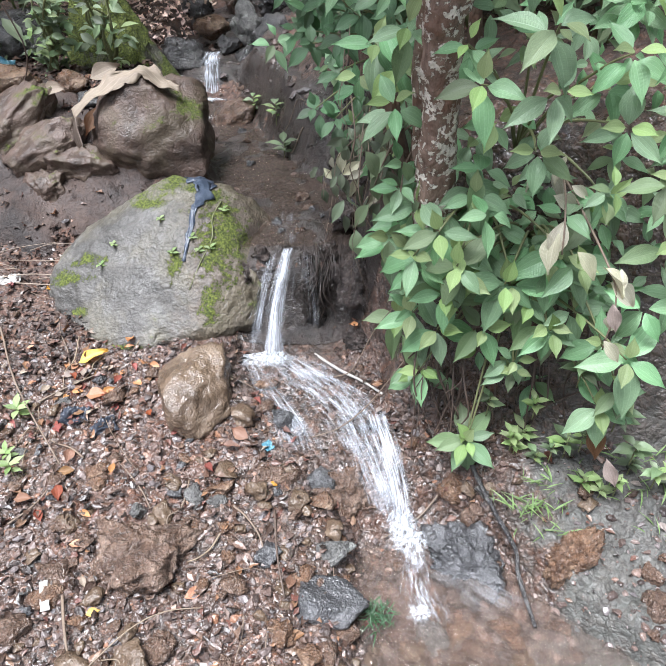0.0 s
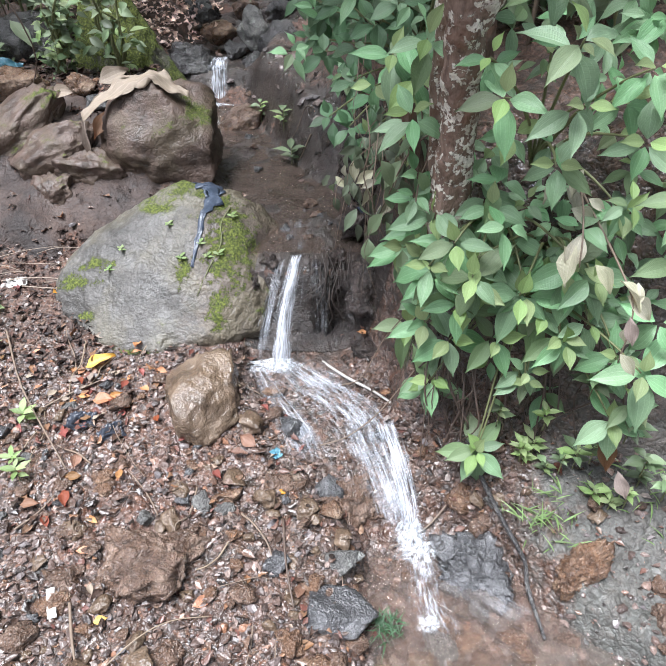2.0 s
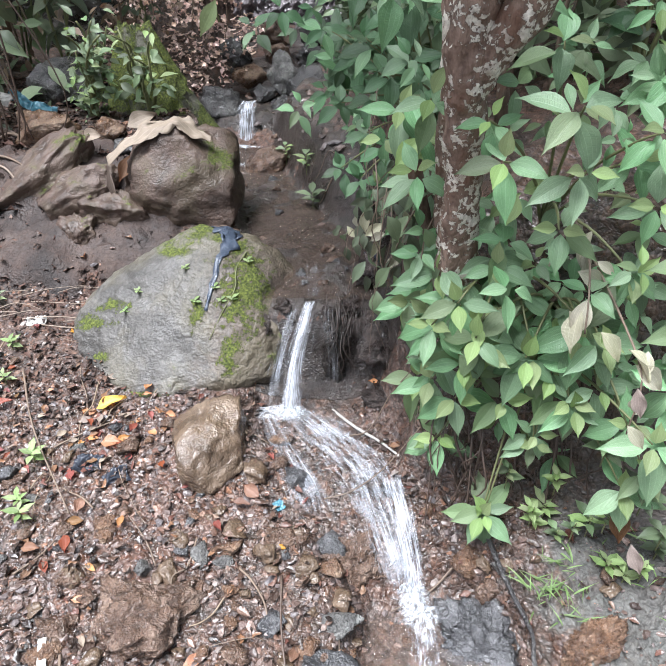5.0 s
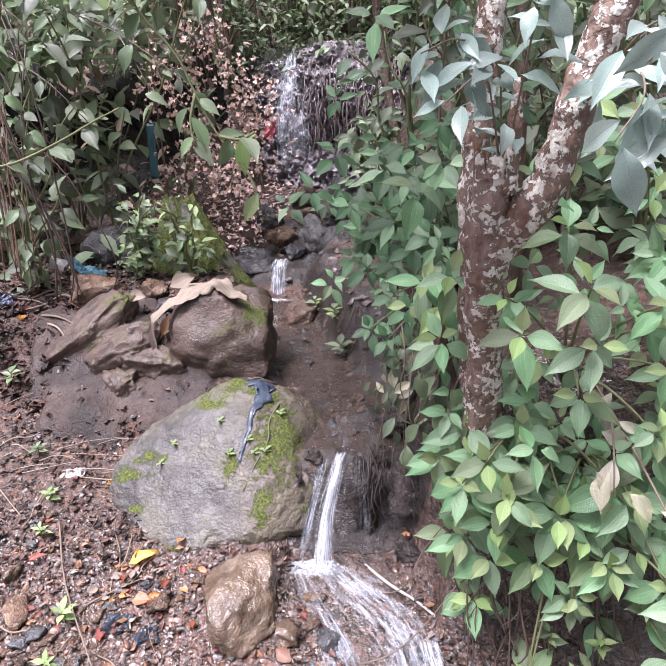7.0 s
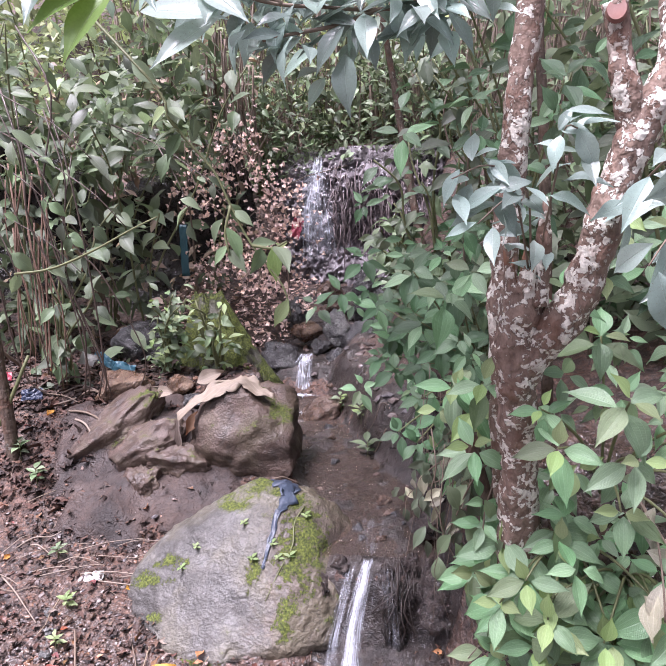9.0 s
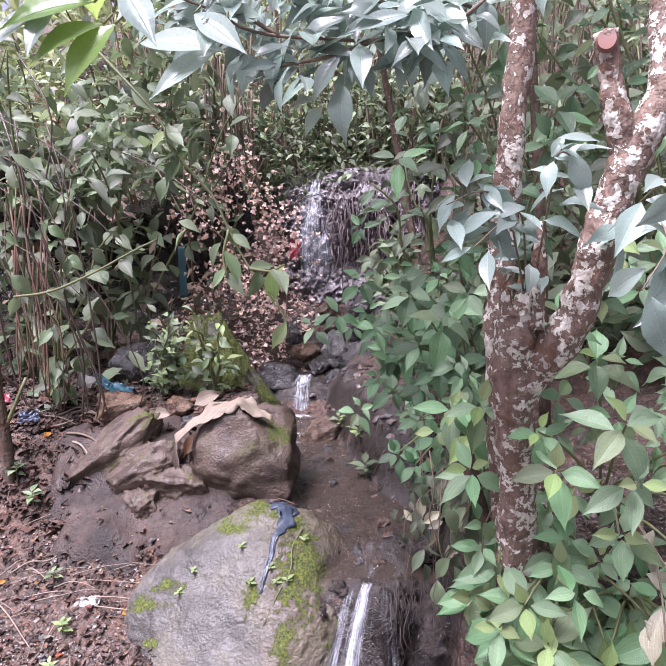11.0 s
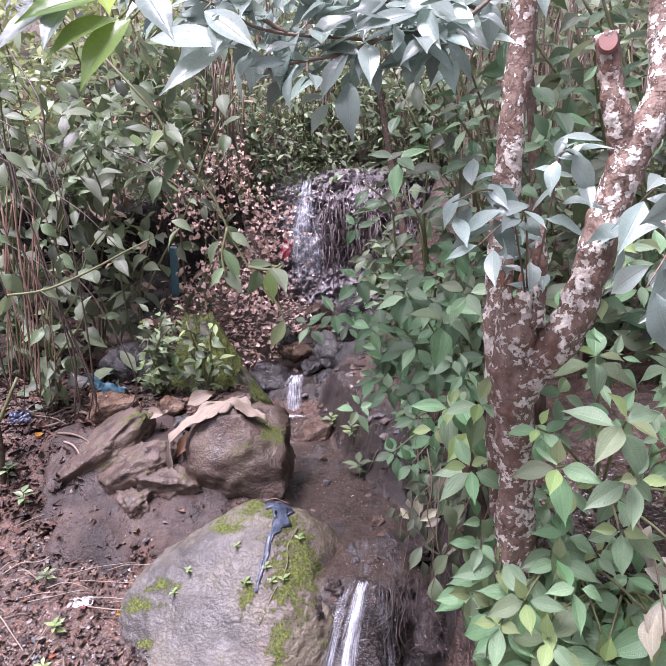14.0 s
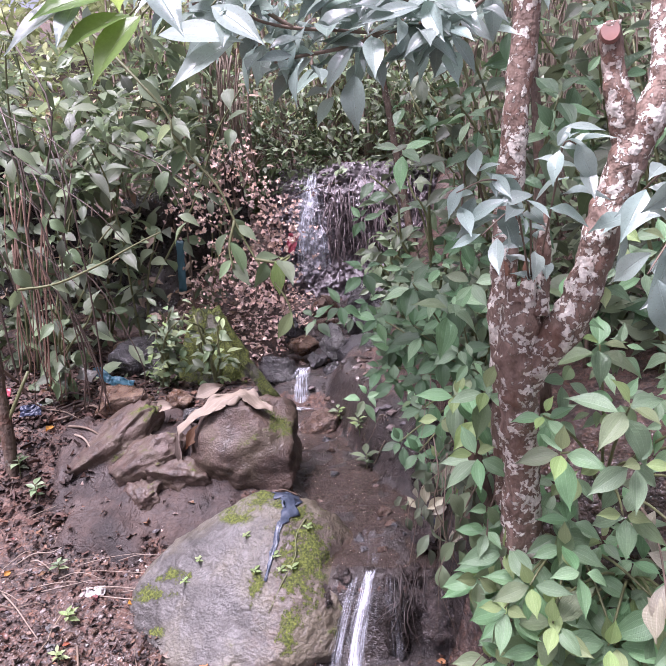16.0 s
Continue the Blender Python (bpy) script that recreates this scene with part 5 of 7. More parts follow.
for k, (x, y, h) in enumerate(((-0.9, 6.5, 1.2), (-0.3, 6.5, 1.1), (0.2, 6.2, 1.2), (-1.5, 6.3, 1.3), (-0.6, 6.9, 1.6))):
    wild_shrub(x, y, h, 110 + k, 7, 22, 0.12, THIN, "green shrub growing over the top of the rock face", (0.0, -0.25))
for k, (x, y, h) in enumerate(((0.1, 2.95, 0.5), (-0.06, 3.25, 0.5), (-0.22, 3.6, 0.5), (-0.3, 4.0, 0.55), (0.08, 2.6, 0.45))):
    wild_shrub(x + 0.2, y, 0.85 * h, 150 + k, 8, 16, 0.085, THIN, "low green shrub leaning over the stream", (-0.12, -0.2))
wild_shrub(-1.42, 3.6, 0.42, 130, 14, 14, 0.07, THIN + BRIGHT, "small bushy plant beside the mossy rock", (0.15, -0.2), "plant")
wild_shrub(-1.15, 3.65, 0.42, 131, 7, 10, 0.085, THIN + BRIGHT, "small leafy plant on the mossy rock", (0.1, -0.2), "plant")


def herb(x, y, height, seed, size, kinds, label, n=7, z=None):
    r = random.Random(seed)
    at = Vector((x, y, z if z is not None else ground_at(x, y)))
    owner = thing("herb", at, label, "herb", "small herbs")
    tube("stem", [(0, 0, -0.01, 0.002), (0.004, -0.003, height * 0.6, 0.002), (0.006, -0.008, height, 0.0015)], M_stem, owner, 6, 3)
    for k in range(n):
        a = k * 2.4 + r.uniform(-0.3, 0.3)
        up = height * (0.45 + 0.55 * k / n)
        d = Vector((math.cos(a), math.sin(a), 0.25 + 0.4 * k / n))
        leaf = part("leaf", r.choice(kinds), None, owner)
        leaf.matrix_basis = aim(Vector((0, 0, up)), d, (0, -0.3, 1), size * r.uniform(0.7, 1.15))
    return owner


for k, (x, y, h, size) in enumerate(((-1.06, 1.85, 0.05, 0.06), (-0.99, 1.62, 0.06, 0.05), (-1.03, 1.68, 0.05, 0.045), (0.575, 1.66, 0.06, 0.055), (0.545, 1.63, 0.05, 0.045), (0.76, 1.5, 0.04, 0.05), (-1.34, 2.3, 0.05, 0.055), (-1.3, 2.15, 0.05, 0.05), (-1.76, 2.8, 0.1, 0.07), (-0.30, 3.4, 0.12, 0.08), (-0.45, 3.7, 0.13, 0.06), (-0.25, 3.2, 0.1, 0.08), (-1.49, 2.5, 0.05, 0.05), (0.85, 1.55, 0.06, 0.05), (0.68, 1.6, 0.08, 0.06), (-1.9, 2.9, 0.1, 0.08), (0.95, 1.5, 0.07, 0.06))):
    herb(x, y, h, 200 + k, size, BRIGHT if k < 8 else BRIGHT + THIN, "small bright green herb rooted in the wet soil")
for k, (x, y, z, size) in enumerate(((0.53, 1.62, 0.3, 0.05), (0.4, 1.64, 0.27, 0.06), (0.6, 1.6, 0.24, 0.045), (0.72, 1.52, 0.22, 0.05), (0.66, 1.56, 0.58, 0.07), (0.75, 1.5, 0.48, 0.075), (0.5, 1.64, 0.52, 0.05), (0.63, 1.57, 0.3, 0.04), (0.82, 1.5, 0.36, 0.06), (0.58, 1.62, 0.42, 0.05), (0.46, 1.66, 0.4, 0.05), (0.7, 1.55, 0.36, 0.04), (0.79, 1.48, 0.26, 0.04), (0.88, 1.47, 0.3, 0.05))):
    herb(x, y, 0.07, 600 + k, size, BRIGHT if k % 3 == 0 else BRIGHT + THIN, "small green shoot growing from the earth bank", 8, z)
SEEDLINGS = []
for k, (x, y, z) in enumerate(((-0.455, 2.36, 0.545), (-0.53, 2.4, 0.585), (-0.60, 2.36, 0.54), (-0.655, 2.46, 0.64), (-0.42, 2.5, 0.645), (-0.84, 2.42, 0.5), (-0.88, 2.36, 0.44), (-0.50, 2.36, 0.55))):
    SEEDLINGS.append((x, y, 240 + k))

# ---- background thicket ----
TEMPLATE = leaf_data(1.0, 0.42, 0.2, 0.2, 2, 4)


def thicket(name, n, box, size, material, label, seed, gap=-0.1, base=None):
    r = random.Random(seed)
    poses = []
    while len(poses) < n:
        p = Vector((r.uniform(box[0], box[1]), r.uniform(box[2], box[3]), 0))
        p.z = (float(ground_height(p.x, p.y)) if base is None else base) + r.random() ** 1.2 * box[5] + box[4]
        if noise.noise(p * 1.7 + Vector((seed, 0, 0))) < gap + 0.25 * r.random():
            continue
        d = Vector((r.gauss(0, 1), r.gauss(-0.2, 1), r.gauss(-0.35, 0.6)))
        poses.append(aim(p, d, Vector((r.gauss(0, 0.5), r.gauss(-0.4, 0.5), 1)), size * r.uniform(0.5, 1.35)))
    return tagged(part(name, scatter_mesh(name, TEMPLATE, poses), material), label, "undergrowth", kind="stuff")


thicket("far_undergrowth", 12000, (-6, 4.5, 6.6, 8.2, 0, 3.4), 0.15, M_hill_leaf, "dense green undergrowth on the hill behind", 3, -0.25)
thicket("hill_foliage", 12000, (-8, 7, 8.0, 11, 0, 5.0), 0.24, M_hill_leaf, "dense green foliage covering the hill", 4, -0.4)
thicket("side_canopy", 2700, (-4.4, -1.35, 3.7, 5.4, 0.0, 1.15), 0.15, M_side_leaf, "leafy tops of the undergrowth over a dark hollow", 15, 0.0, 2.2)
thicket("side_undergrowth", 500, (-4.2, -1.7, 3.7, 4.6, 0.0, 1.0), 0.16, M_far_leaf, "dense leafy undergrowth beside the stream", 5, -0.2)
thicket("bank_undergrowth", 6000, (0.5, 3.6, 2.6, 5.4, 0.0, 1.6), 0.13, M_far_leaf, "dense leafy undergrowth on the bank", 7, -0.2)
thicket("cliff_top_leaves", 3800, (-1.8, 0.7, 5.95, 6.6, 0.0, 1.1), 0.085, M_far_leaf, "small leaves over the top of the rock face", 8, -0.35, 2.28)


def canes(name, n, box, height, material, seed, label, r0=0.006, lean=0.25):
    r = random.Random(seed)
    paths = []
    for _ in range(n):
        x, y = r.uniform(box[0], box[1]), r.uniform(box[2], box[3])
        h = height * r.uniform(0.5, 1.1)
        z = float(ground_height(x, y))
        dx, dy, rr = r.gauss(0, lean) * h, r.gauss(-0.1, lean) * h, r0 * r.uniform(0.5, 1.5)
        bx = r.gauss(0, 0.08)
        paths.append([(x, y, z - 0.05, rr), (x + dx * 0.3 + bx, y + dy * 0.3, z + h * 0.4, rr), (x + dx * 0.65, y + dy * 0.65, z + h * 0.75, rr * 0.8), (x + dx, y + dy, z + h * (1 - 0.1 * abs(dx)), rr * 0.5)])
    if n < 290:
        for path in paths:
            tagged(tube(name, path, material, None, 5, 3), label, "dead stem", "dead stems")
        return None
    return tagged(tubes(name, paths, material), label, "dead stems", kind="stuff")


canes("dead_sapling", 30, (-3.2, -1.4, 3.6, 5.6), 2.0, M_twig, 1, "brown dead stem standing in the undergrowth", 0.009, 0.45)
canes("dead_canes", 310, (-3.0, 2.6, 6.5, 7.6), 2.6, M_straw, 2, "dry straw-coloured canes on the hill", 0.011, 0.12)
canes("dry_grass", 310, (0.35, 2.4, 4.4, 6.8), 2.3, M_straw, 3, "dry yellowish grass stems behind the tree", 0.006, 0.12)
canes("dead_sapling", 16, (0.1, 1.2, 2.4, 4.0), 1.4, M_twig, 4, "thin brown stem on the bank", 0.006, 0.2)
thicket("dry_undergrowth", 900, (-4.0, -1.2, 3.9, 6.5, 0.0, 1.6), 0.11, M_withered, "withered brown leaves hanging in the undergrowth", 12, 0.0)

# ---- dead branch with curled reddish leaves ----
dry = thing("dead_branch", (-1.2, 4.5, 2.6), "dead branch hung with small curled pinkish-brown leaves", "branch")
dr = random.Random(9)
dstems = [((-1.2, 4.5, 2.6), (-1.133, 4.3, 2.42), (-0.986, 4.3, 2.159), (-0.9, 4.3, 1.822), (-0.841, 4.3, 1.483), (-0.888, 4.3, 1.258)), ((-1.5, 4.4, 2.3), (-1.402, 4.3, 2.081), (-1.189, 4.3, 1.842), (-1.039, 4.3, 1.551), (-0.975, 4.3, 1.262)), ((-0.986, 4.3, 2.159), (-0.85, 4.25, 2.0), (-0.8, 4.2, 1.85)), ((-1.189, 4.3, 1.842), (-1.3, 4.25, 1.65), (-1.32, 4.2, 1.5)), ((-1.133, 4.3, 2.42), (-1.3, 4.3, 2.2), (-1.45, 4.3, 2.0)), ((-0.9, 4.3, 1.822), (-1.0, 4.25, 1.6), (-1.02, 4.2, 1.45))]
dposes = []
for rows in dstems:
    o = Vector(dry.location)
    tube("twig", [(*(Vector(p) - o), 0.006 * (1 - 0.12 * k)) for k, p in enumerate(rows)], M_twig, dry, 6, 4)
    line = smooth_path(rows, 10)
    for _ in range(170):
        p = Vector(line[dr.randrange(len(line))]) + Vector((dr.gauss(0, 0.09), dr.gauss(0, 0.09), dr.gauss(-0.02, 0.08))) - o
        dposes.append(aim(p, (dr.gauss(0, 1), dr.gauss(0, 1), dr.gauss(-0.5, 0.7)), (dr.gauss(0, 0.6), dr.gauss(-0.6, 0.6), 1), dr.uniform(0.018, 0.04)))
dleaf = part("dry_leaf", scatter_mesh("dry_leaf", leaf_data(1.0, 0.95, 0.3, 0.5, 4, 5, 0.5, 0.8, 0.25), dposes), M_dry_leaf, dry)
tagged(dleaf, kind="stuff")

# ---- roots and hanging stems ----
def hanging(name, n, box, zs, drop, seed, material, label, r0=0.0025):
    r = random.Random(seed)
    paths = []
    for _ in range(n):
        x, y, z = r.uniform(box[0], box[1]), r.uniform(box[2], box[3]), r.uniform(*zs)
        d = drop * r.uniform(0.5, 1.2)
        rr = r0 * r.uniform(0.5, 1.8)
        paths.append([(x, y + 0.06, z + 0.03, rr), (x + r.gauss(0, 0.015), y, z - 0.25 * d, rr), (x + r.gauss(0, 0.03), y + r.gauss(0, 0.015), z - 0.6 * d, rr * 0.8), (x + r.gauss(0, 0.04), y + r.gauss(0, 0.02), z - d, rr * 0.5)])
    return tagged(tubes(name, paths, material), label, "roots", kind="stuff")


hanging("hanging_roots", 80, (0.25, 0.85, 1.66, 1.8), (0.4, 0.7), 0.32, 21, M_root, "thin brown roots and stems hanging down the bank")
hanging("hanging_roots", 60, (-0.11, 0.04, 2.22, 2.36), (0.5, 0.62), 0.2, 22, M_dark_root, "dark roots hanging beside the waterfall", 0.0015)
hanging("hanging_vines", 34, (0.05, 0.22, 1.9, 2.5), (1.05, 1.35), 0.4, 23, M_twig, "thin pale vines hanging from the shrub", 0.0014)
hanging("hanging_vines", 170, (-0.75, 0.12, 5.4, 5.62), (1.75, 2.3), 0.3, 24, M_pale_root, "pale roots matted down the far rock face", 0.004)

sr = random.Random(88)
for k in range(8):
    x, z, r = -1.98 + 0.06 * k + sr.gauss(0, 0.04), 2.2 + sr.gauss(0, 0.15), sr.uniform(0.002, 0.006)
    low = 1.25 + sr.gauss(0, 0.08)
    rows = [(x - 0.08, 3.15, z + 0.2, r), (x + sr.gauss(0, 0.07), 3.05, z - 0.15, r), (x + 0.05 + sr.gauss(0, 0.09), 3.05, 0.5 * (z + low), r), (x + 0.12 + sr.gauss(0, 0.05), 3.1, low, r), (x + 0.14 + sr.gauss(0, 0.05), 3.15, 1.02, r * 0.8)]
    tagged(tube("dead_stalk", rows, M_root, None, 6, 4, 0.2, k), "brown dead stalk drooping over the slope", "dead stem", "dead stems")
hanging("dry_vines", 34, (-1.45, -1.15, 4.75, 4.95), (2.8, 3.2), 0.8, 26, M_twig, "dry brown vines hanging in the undergrowth", 0.006)

# ---- loose ground cover ----
def bed_mask(x, y):
    return abs(x - float(curve(y, MIDDLE))) < float(curve(y, HALF)) + 0.02


def on_bank(x, y):
    return min(x - float(curve(y, EDGE)), y - float(curve(x, FOOT))) > 0.03


BOULDER_XY = (-0.68, 2.52)
grng = random.Random(17)


def open_spot(r, box):
    while True:
        x, y = r.uniform(box[0], box[1]), r.uniform(box[2], box[3])
        if (bed_mask(x, y) and y < 1.5 and r.random() < 0.45) or (x > 0.5 and r.random() < 0.6):
            continue
        if bed_mask(x, y) and 1.5 < y < 3.9 and r.random() < 0.9:
            continue
        if ((x + 0.52) / 0.15) ** 2 + ((y - 1.38) / 0.11) ** 2 < 1 or ((x + 0.475) / 0.12) ** 2 + ((y - 1.93) / 0.17) ** 2 < 1:
            continue
        if on_bank(x, y) or ((x - BOULDER_XY[0]) / 0.36) ** 2 + ((y - BOULDER_XY[1] - 0.05) / 0.22) ** 2 < 1:
            continue
        return x, y


def pebble_template(seed, level=1):
    me = rock_mesh("pebble", (1.0, 0.75, 0.5), seed, 9, 0.1, level, 0.55)
    data = [tuple(v.co) for v in me.vertices], [tuple(p.vertices) for p in me.polygons], None
    bpy.data.meshes.remove(me)
    return data


def gravel(name, n, box, lo, hi, power, seed, level, label, sink=0.25):
    r = random.Random(seed)
    sets = [[] for _ in range(5)]
    for k in range(n):
        x, y = open_spot(r, box)
        size = lo + (hi - lo) * r.random() ** power
        m = Matrix.Translation(on_ground(x, y, size * (0.3 - sink))) @ Euler((r.gauss(0, 0.3), r.gauss(0, 0.3), r.uniform(0, 6.3))).to_matrix().to_4x4() @ Matrix.Scale(size, 4)
        sets[k % 5].append(m)
    verts, faces = [], []
    for k, poses in enumerate(sets):
        me = scatter_mesh("bits", pebble_template(seed + k, level), poses)
        off = len(verts)
        verts += [tuple(v.co) for v in me.vertices]
        faces += [tuple(i + off for i in p.vertices) for p in me.polygons]
        bpy.data.meshes.remove(me)
    return tagged(part(name, mesh_from(name, verts, faces, smooth=False), M_gravel), label, "gravel", kind="stuff")


gravel("gravel", 10000, (-1.5, 1.1, 0.85, 2.15), 0.003, 0.02, 3.0, 100, 1, "mixed wet gravel of brown, rusty and grey chips")
gravel("slope_gravel", 1500, (-2.0, -0.5, 2.0, 2.7), 0.004, 0.018, 3.0, 140, 1, "small stones in the soil beside the boulder")
gravel("mud_gravel", 160, (-1.7, -0.7, 2.55, 3.0), 0.006, 0.02, 2.0, 160, 1, "small stones stuck in the mud slope", -0.9)
gravel("bed_gravel", 900, (-1.3, 0.0, 2.42, 6.0), 0.006, 0.04, 2.5, 180, 1, "stones in the upper stream bed")

STONE_MESH = [rock_mesh("stone", (1.0, 0.78, 0.55), 300 + k, 11, 0.3, 3, 0.62) for k in range(12)]
STONE_LOOK = ((M_tan_rock, "wet brown stone lying in gravel"), (M_orange_rock, "rusty orange stone lying in gravel"), (M_grey_rock, "pale grey stone lying in gravel"), (M_slate, "dark wet stone lying in gravel"), (M_umber_rock, "grey-brown stone lying in gravel"))


def loose_stone(x, y, size, look_no, seed, sink=0.2):
    r = random.Random(seed)
    me = STONE_MESH[seed % 12].copy()
    me.transform(Matrix.Scale(size, 4))
    me.materials.append(STONE_LOOK[look_no][0])
    ob = new("stone", me)
    ob.matrix_basis = Matrix.Translation(on_ground(x, y, size * (0.4 - sink))) @ Euler((r.gauss(0, 0.25), r.gauss(0, 0.25), r.uniform(0, 6.3))).to_matrix().to_4x4()
    return tagged(ob, STONE_LOOK[look_no][1], "stone", "loose stones")


for k in range(170):
    x, y = open_spot(grng, (-1.35, 0.95, 0.9, 2.05))
    loose_stone(x, y, 0.018 + 0.055 * grng.random() ** 2.4, grng.choice((0, 0, 1, 2, 3, 4, 4, 4, 4)), k, 0.3)
for k in range(70):
    x, y = open_spot(grng, (-0.75, 0.6, 0.95, 1.75))
    loose_stone(x, y, 0.02 + 0.038 * grng.random() ** 1.8, grng.choice((0, 0, 0, 1, 4, 4, 4)), 400 + k, 0.42)
for x, y, size, kind in ((-0.11, 1.15, 0.045, 1), (-0.03, 1.1, 0.05, 1), (-0.40, 1.55, 0.05, 2), (-0.57, 1.5, 0.035, 2), (-0.30, 1.45, 0.032, 1), (0.30, 1.2, 0.035, 1), (-0.52, 1.48, 0.03, 0), (-0.22, 1.56, 0.05, 0), (0.5, 1.19, 0.032, 1), (-0.34, 1.53, 0.035, 2), (0.3, 1.28, 0.05, 1), (0.47, 1.24, 0.05, 1), (0.5, 1.15, 0.045, 0), (0.22, 1.17, 0.05, 0), (0.36, 1.12, 0.06, 4), (0.12, 1.3, 0.045, 4), (0.62, 1.24, 0.04, 4), (0.4, 1.33, 0.04, 3)):
    loose_stone(x, y, size, kind, int(1000 * abs(x) + 77 * size))

for k in range(22):
    y = 2.52 + 1.25 * grng.random() ** 1.6
    x = float(curve(y, MIDDLE)) + grng.uniform(-1.0, 1.25) * float(curve(y, HALF))
    loose_stone(x, y, 0.012 + 0.035 * grng.random() ** 2, grng.choice((3, 3, 4)), 900 + k, 0.15)

CURL = leaf_data(1.0, 0.5, 0.25, 0.5, 2, 4, 0.45, 0.6, 0.15)


def litter(name, n, box, lo, hi, seed, label, material=None, up=0.006):
    r = random.Random(seed)
    poses = []
    for _ in range(n):
        x, y = open_spot(r, box)
        if bed_mask(x, y) and y < 2.5:
            continue
        a = r.uniform(0, 6.3)
        d = Vector((math.cos(a), math.sin(a), r.gauss(0.05, 0.2)))
        poses.append(aim(on_ground(x, y, r.uniform(0.002, up + 0.012)), d, Vector((r.gauss(0, 0.35), r.gauss(-0.2, 0.35), r.choice((1, 1, -1)))), lo + (hi - lo) * r.random() ** 2))
    return tagged(part(name, scatter_mesh(name, CURL, poses), material or M_litter), label, "leaf litter", kind="stuff")


litter("leaf_litter", 3000, (-1.6, 0.9, 0.85, 2.3), 0.012, 0.05, 31, "small dead leaves among wet gravel")
litter("mud_litter", 200, (-1.75, -0.75, 2.6, 3.15), 0.012, 0.05, 36, "dead leaf scraps on the mud slope", None, 0.04)
litter("slope_litter", 2000, (-2.6, -0.9, 2.0, 2.75), 0.01, 0.045, 33, "brown dead leaves on the soil slope", M_dull_litter)
litter("edge_litter", 1500, (-2.6, -1.5, 2.7, 3.3), 0.015, 0.08, 38, "dark leaf litter at the edge of the slope", M_dull_litter)
litter("ledge_litter", 2600, (-2.6, -1.0, 3.15, 4.3), 0.015, 0.07, 34, "brown dead leaves behind the ledge rocks", M_dull_litter)
litter("upper_litter", 1300, (-2.0, -0.9, 4.1, 6.0), 0.025, 0.07, 35, "reddish dead leaves heaped on the slope", M_dry_leaf, 0.05)


def twig(points, r, material, label, name="twig"):
    o = Vector(points[0])
    ob = tube(name, [(*(Vector(p) - o), r * (1 - 0.5 * k / len(points))) for k, p in enumerate(points)], material, None, 7, 4, 0.15, int(o.x * 100))
    ob.location = o
    return tagged(ob, label, "twig", "twigs on the ground")


for k in range(70):
    x, y = open_spot(grng, (-2.0, 0.4, 0.95, 3.3))
    a, ln = grng.uniform(0, 6.3), grng.uniform(0.06, 0.28)
    rows = [on_ground(x + math.cos(a) * ln * t + grng.gauss(0, 0.008), y + math.sin(a) * ln * t + grng.gauss(0, 0.008), 0.008 + grng.uniform(0, 0.012)) for t in (0, 0.35, 0.7, 1)]
    twig(rows, grng.uniform(0.0015, 0.004), grng.choice((M_twig, M_twig, M_cane)), "thin dry twig lying on the wet ground")

# ---- water ----
def stream_sheet(low, high, material):
    ys = np.arange(low, high, 0.02)
    verts, n = [], 16
    for y in ys:
        c, h, z = float(curve(y, MIDDLE)), float(curve(y, HALF)) + 0.16, max(0.028, float(curve(y, BED)) + 0.016)
        for i in range(n + 1):
            x = c + h * (2 * i / n - 1)
            verts.append((x, y, z + 0.011 * wobble((x, y, 0), 9, 2) + 0.003 * wobble((x, y, 0), 24, 2)))
    w = n + 1
    faces = [(j * w + i, j * w + i + 1, (j + 1) * w + i + 1, (j + 1) * w + i) for j in range(len(ys) - 1) for i in range(n)]
    ob = part("stream", mesh_from("stream", verts, faces), material)
    ob.visible_shadow = False
    return tagged(ob, "shallow clear brown stream over soil and stones", "stream", kind="structure")


stream_sheet(0.7, 1.52, M_pool)
stream_sheet(2.42, 4.0, M_brown_water)


def ribbons(name, paths, width, material, seed, label):
    """White water drawn out to threads; each path is rows x, y, z."""
    r = random.Random(seed)
    verts, faces, uvs = [], [], []
    for path in paths:
        rows = smooth_path(path, 6)
        n0, wd, ph = len(verts), width * r.uniform(0.4, 1.6), r.randint(0, 60)
        run = 0.0
        for k, p in enumerate(rows):
            v = k / (len(rows) - 1)
            if k:
                run += float(np.linalg.norm(p - rows[k - 1]))
            wv = wd * (0.4 + 0.6 * math.sin(math.pi * (0.12 + 0.7 * v)))
            for j in (-1, 0, 1):
                verts.append((p[0] + j * wv, p[1] - (0.3 * wv if j == 0 else 0), p[2] + (0.25 * wv if j == 0 else 0)))
                uvs.append((ph + 0.5 + j * 0.49, ph * 3 + run))
        for k in range(len(rows) - 1):
            for j in (0, 1):
                a = n0 + k * 3 + j
                faces.append((a, a + 1, a + 4, a + 3))
    return tagged(part(name, mesh_from(name, verts, faces, uvs), material), label, "white water", kind="stuff")


def fall_paths(n, top, top_w, foot, foot_w, seed):
    r = random.Random(seed)
    out = []
    for _ in range(n):
        s = r.gauss(0, 0.45)
        a = Vector(top) + Vector((s * top_w, r.uniform(-0.01, 0.03), r.uniform(-0.03, 0.01)))
        b = Vector(foot) + Vector((s * foot_w + r.gauss(0, 0.3) * foot_w, r.uniform(-0.03, 0.03), r.uniform(-0.01, 0.04)))
        late = r.uniform(0, 0.35) if r.random() < 0.4 else 0.0
        ts = [late + (1 - late) * q for q in (0, 0.25, 0.5, 0.75, 1.0)]
        out.append([(a.x + (b.x - a.x) * t, a.y + (b.y - a.y) * (1 - (1 - t) ** 2), a.z + (b.z - a.z) * t ** 1.7) for t in ts])
    return out


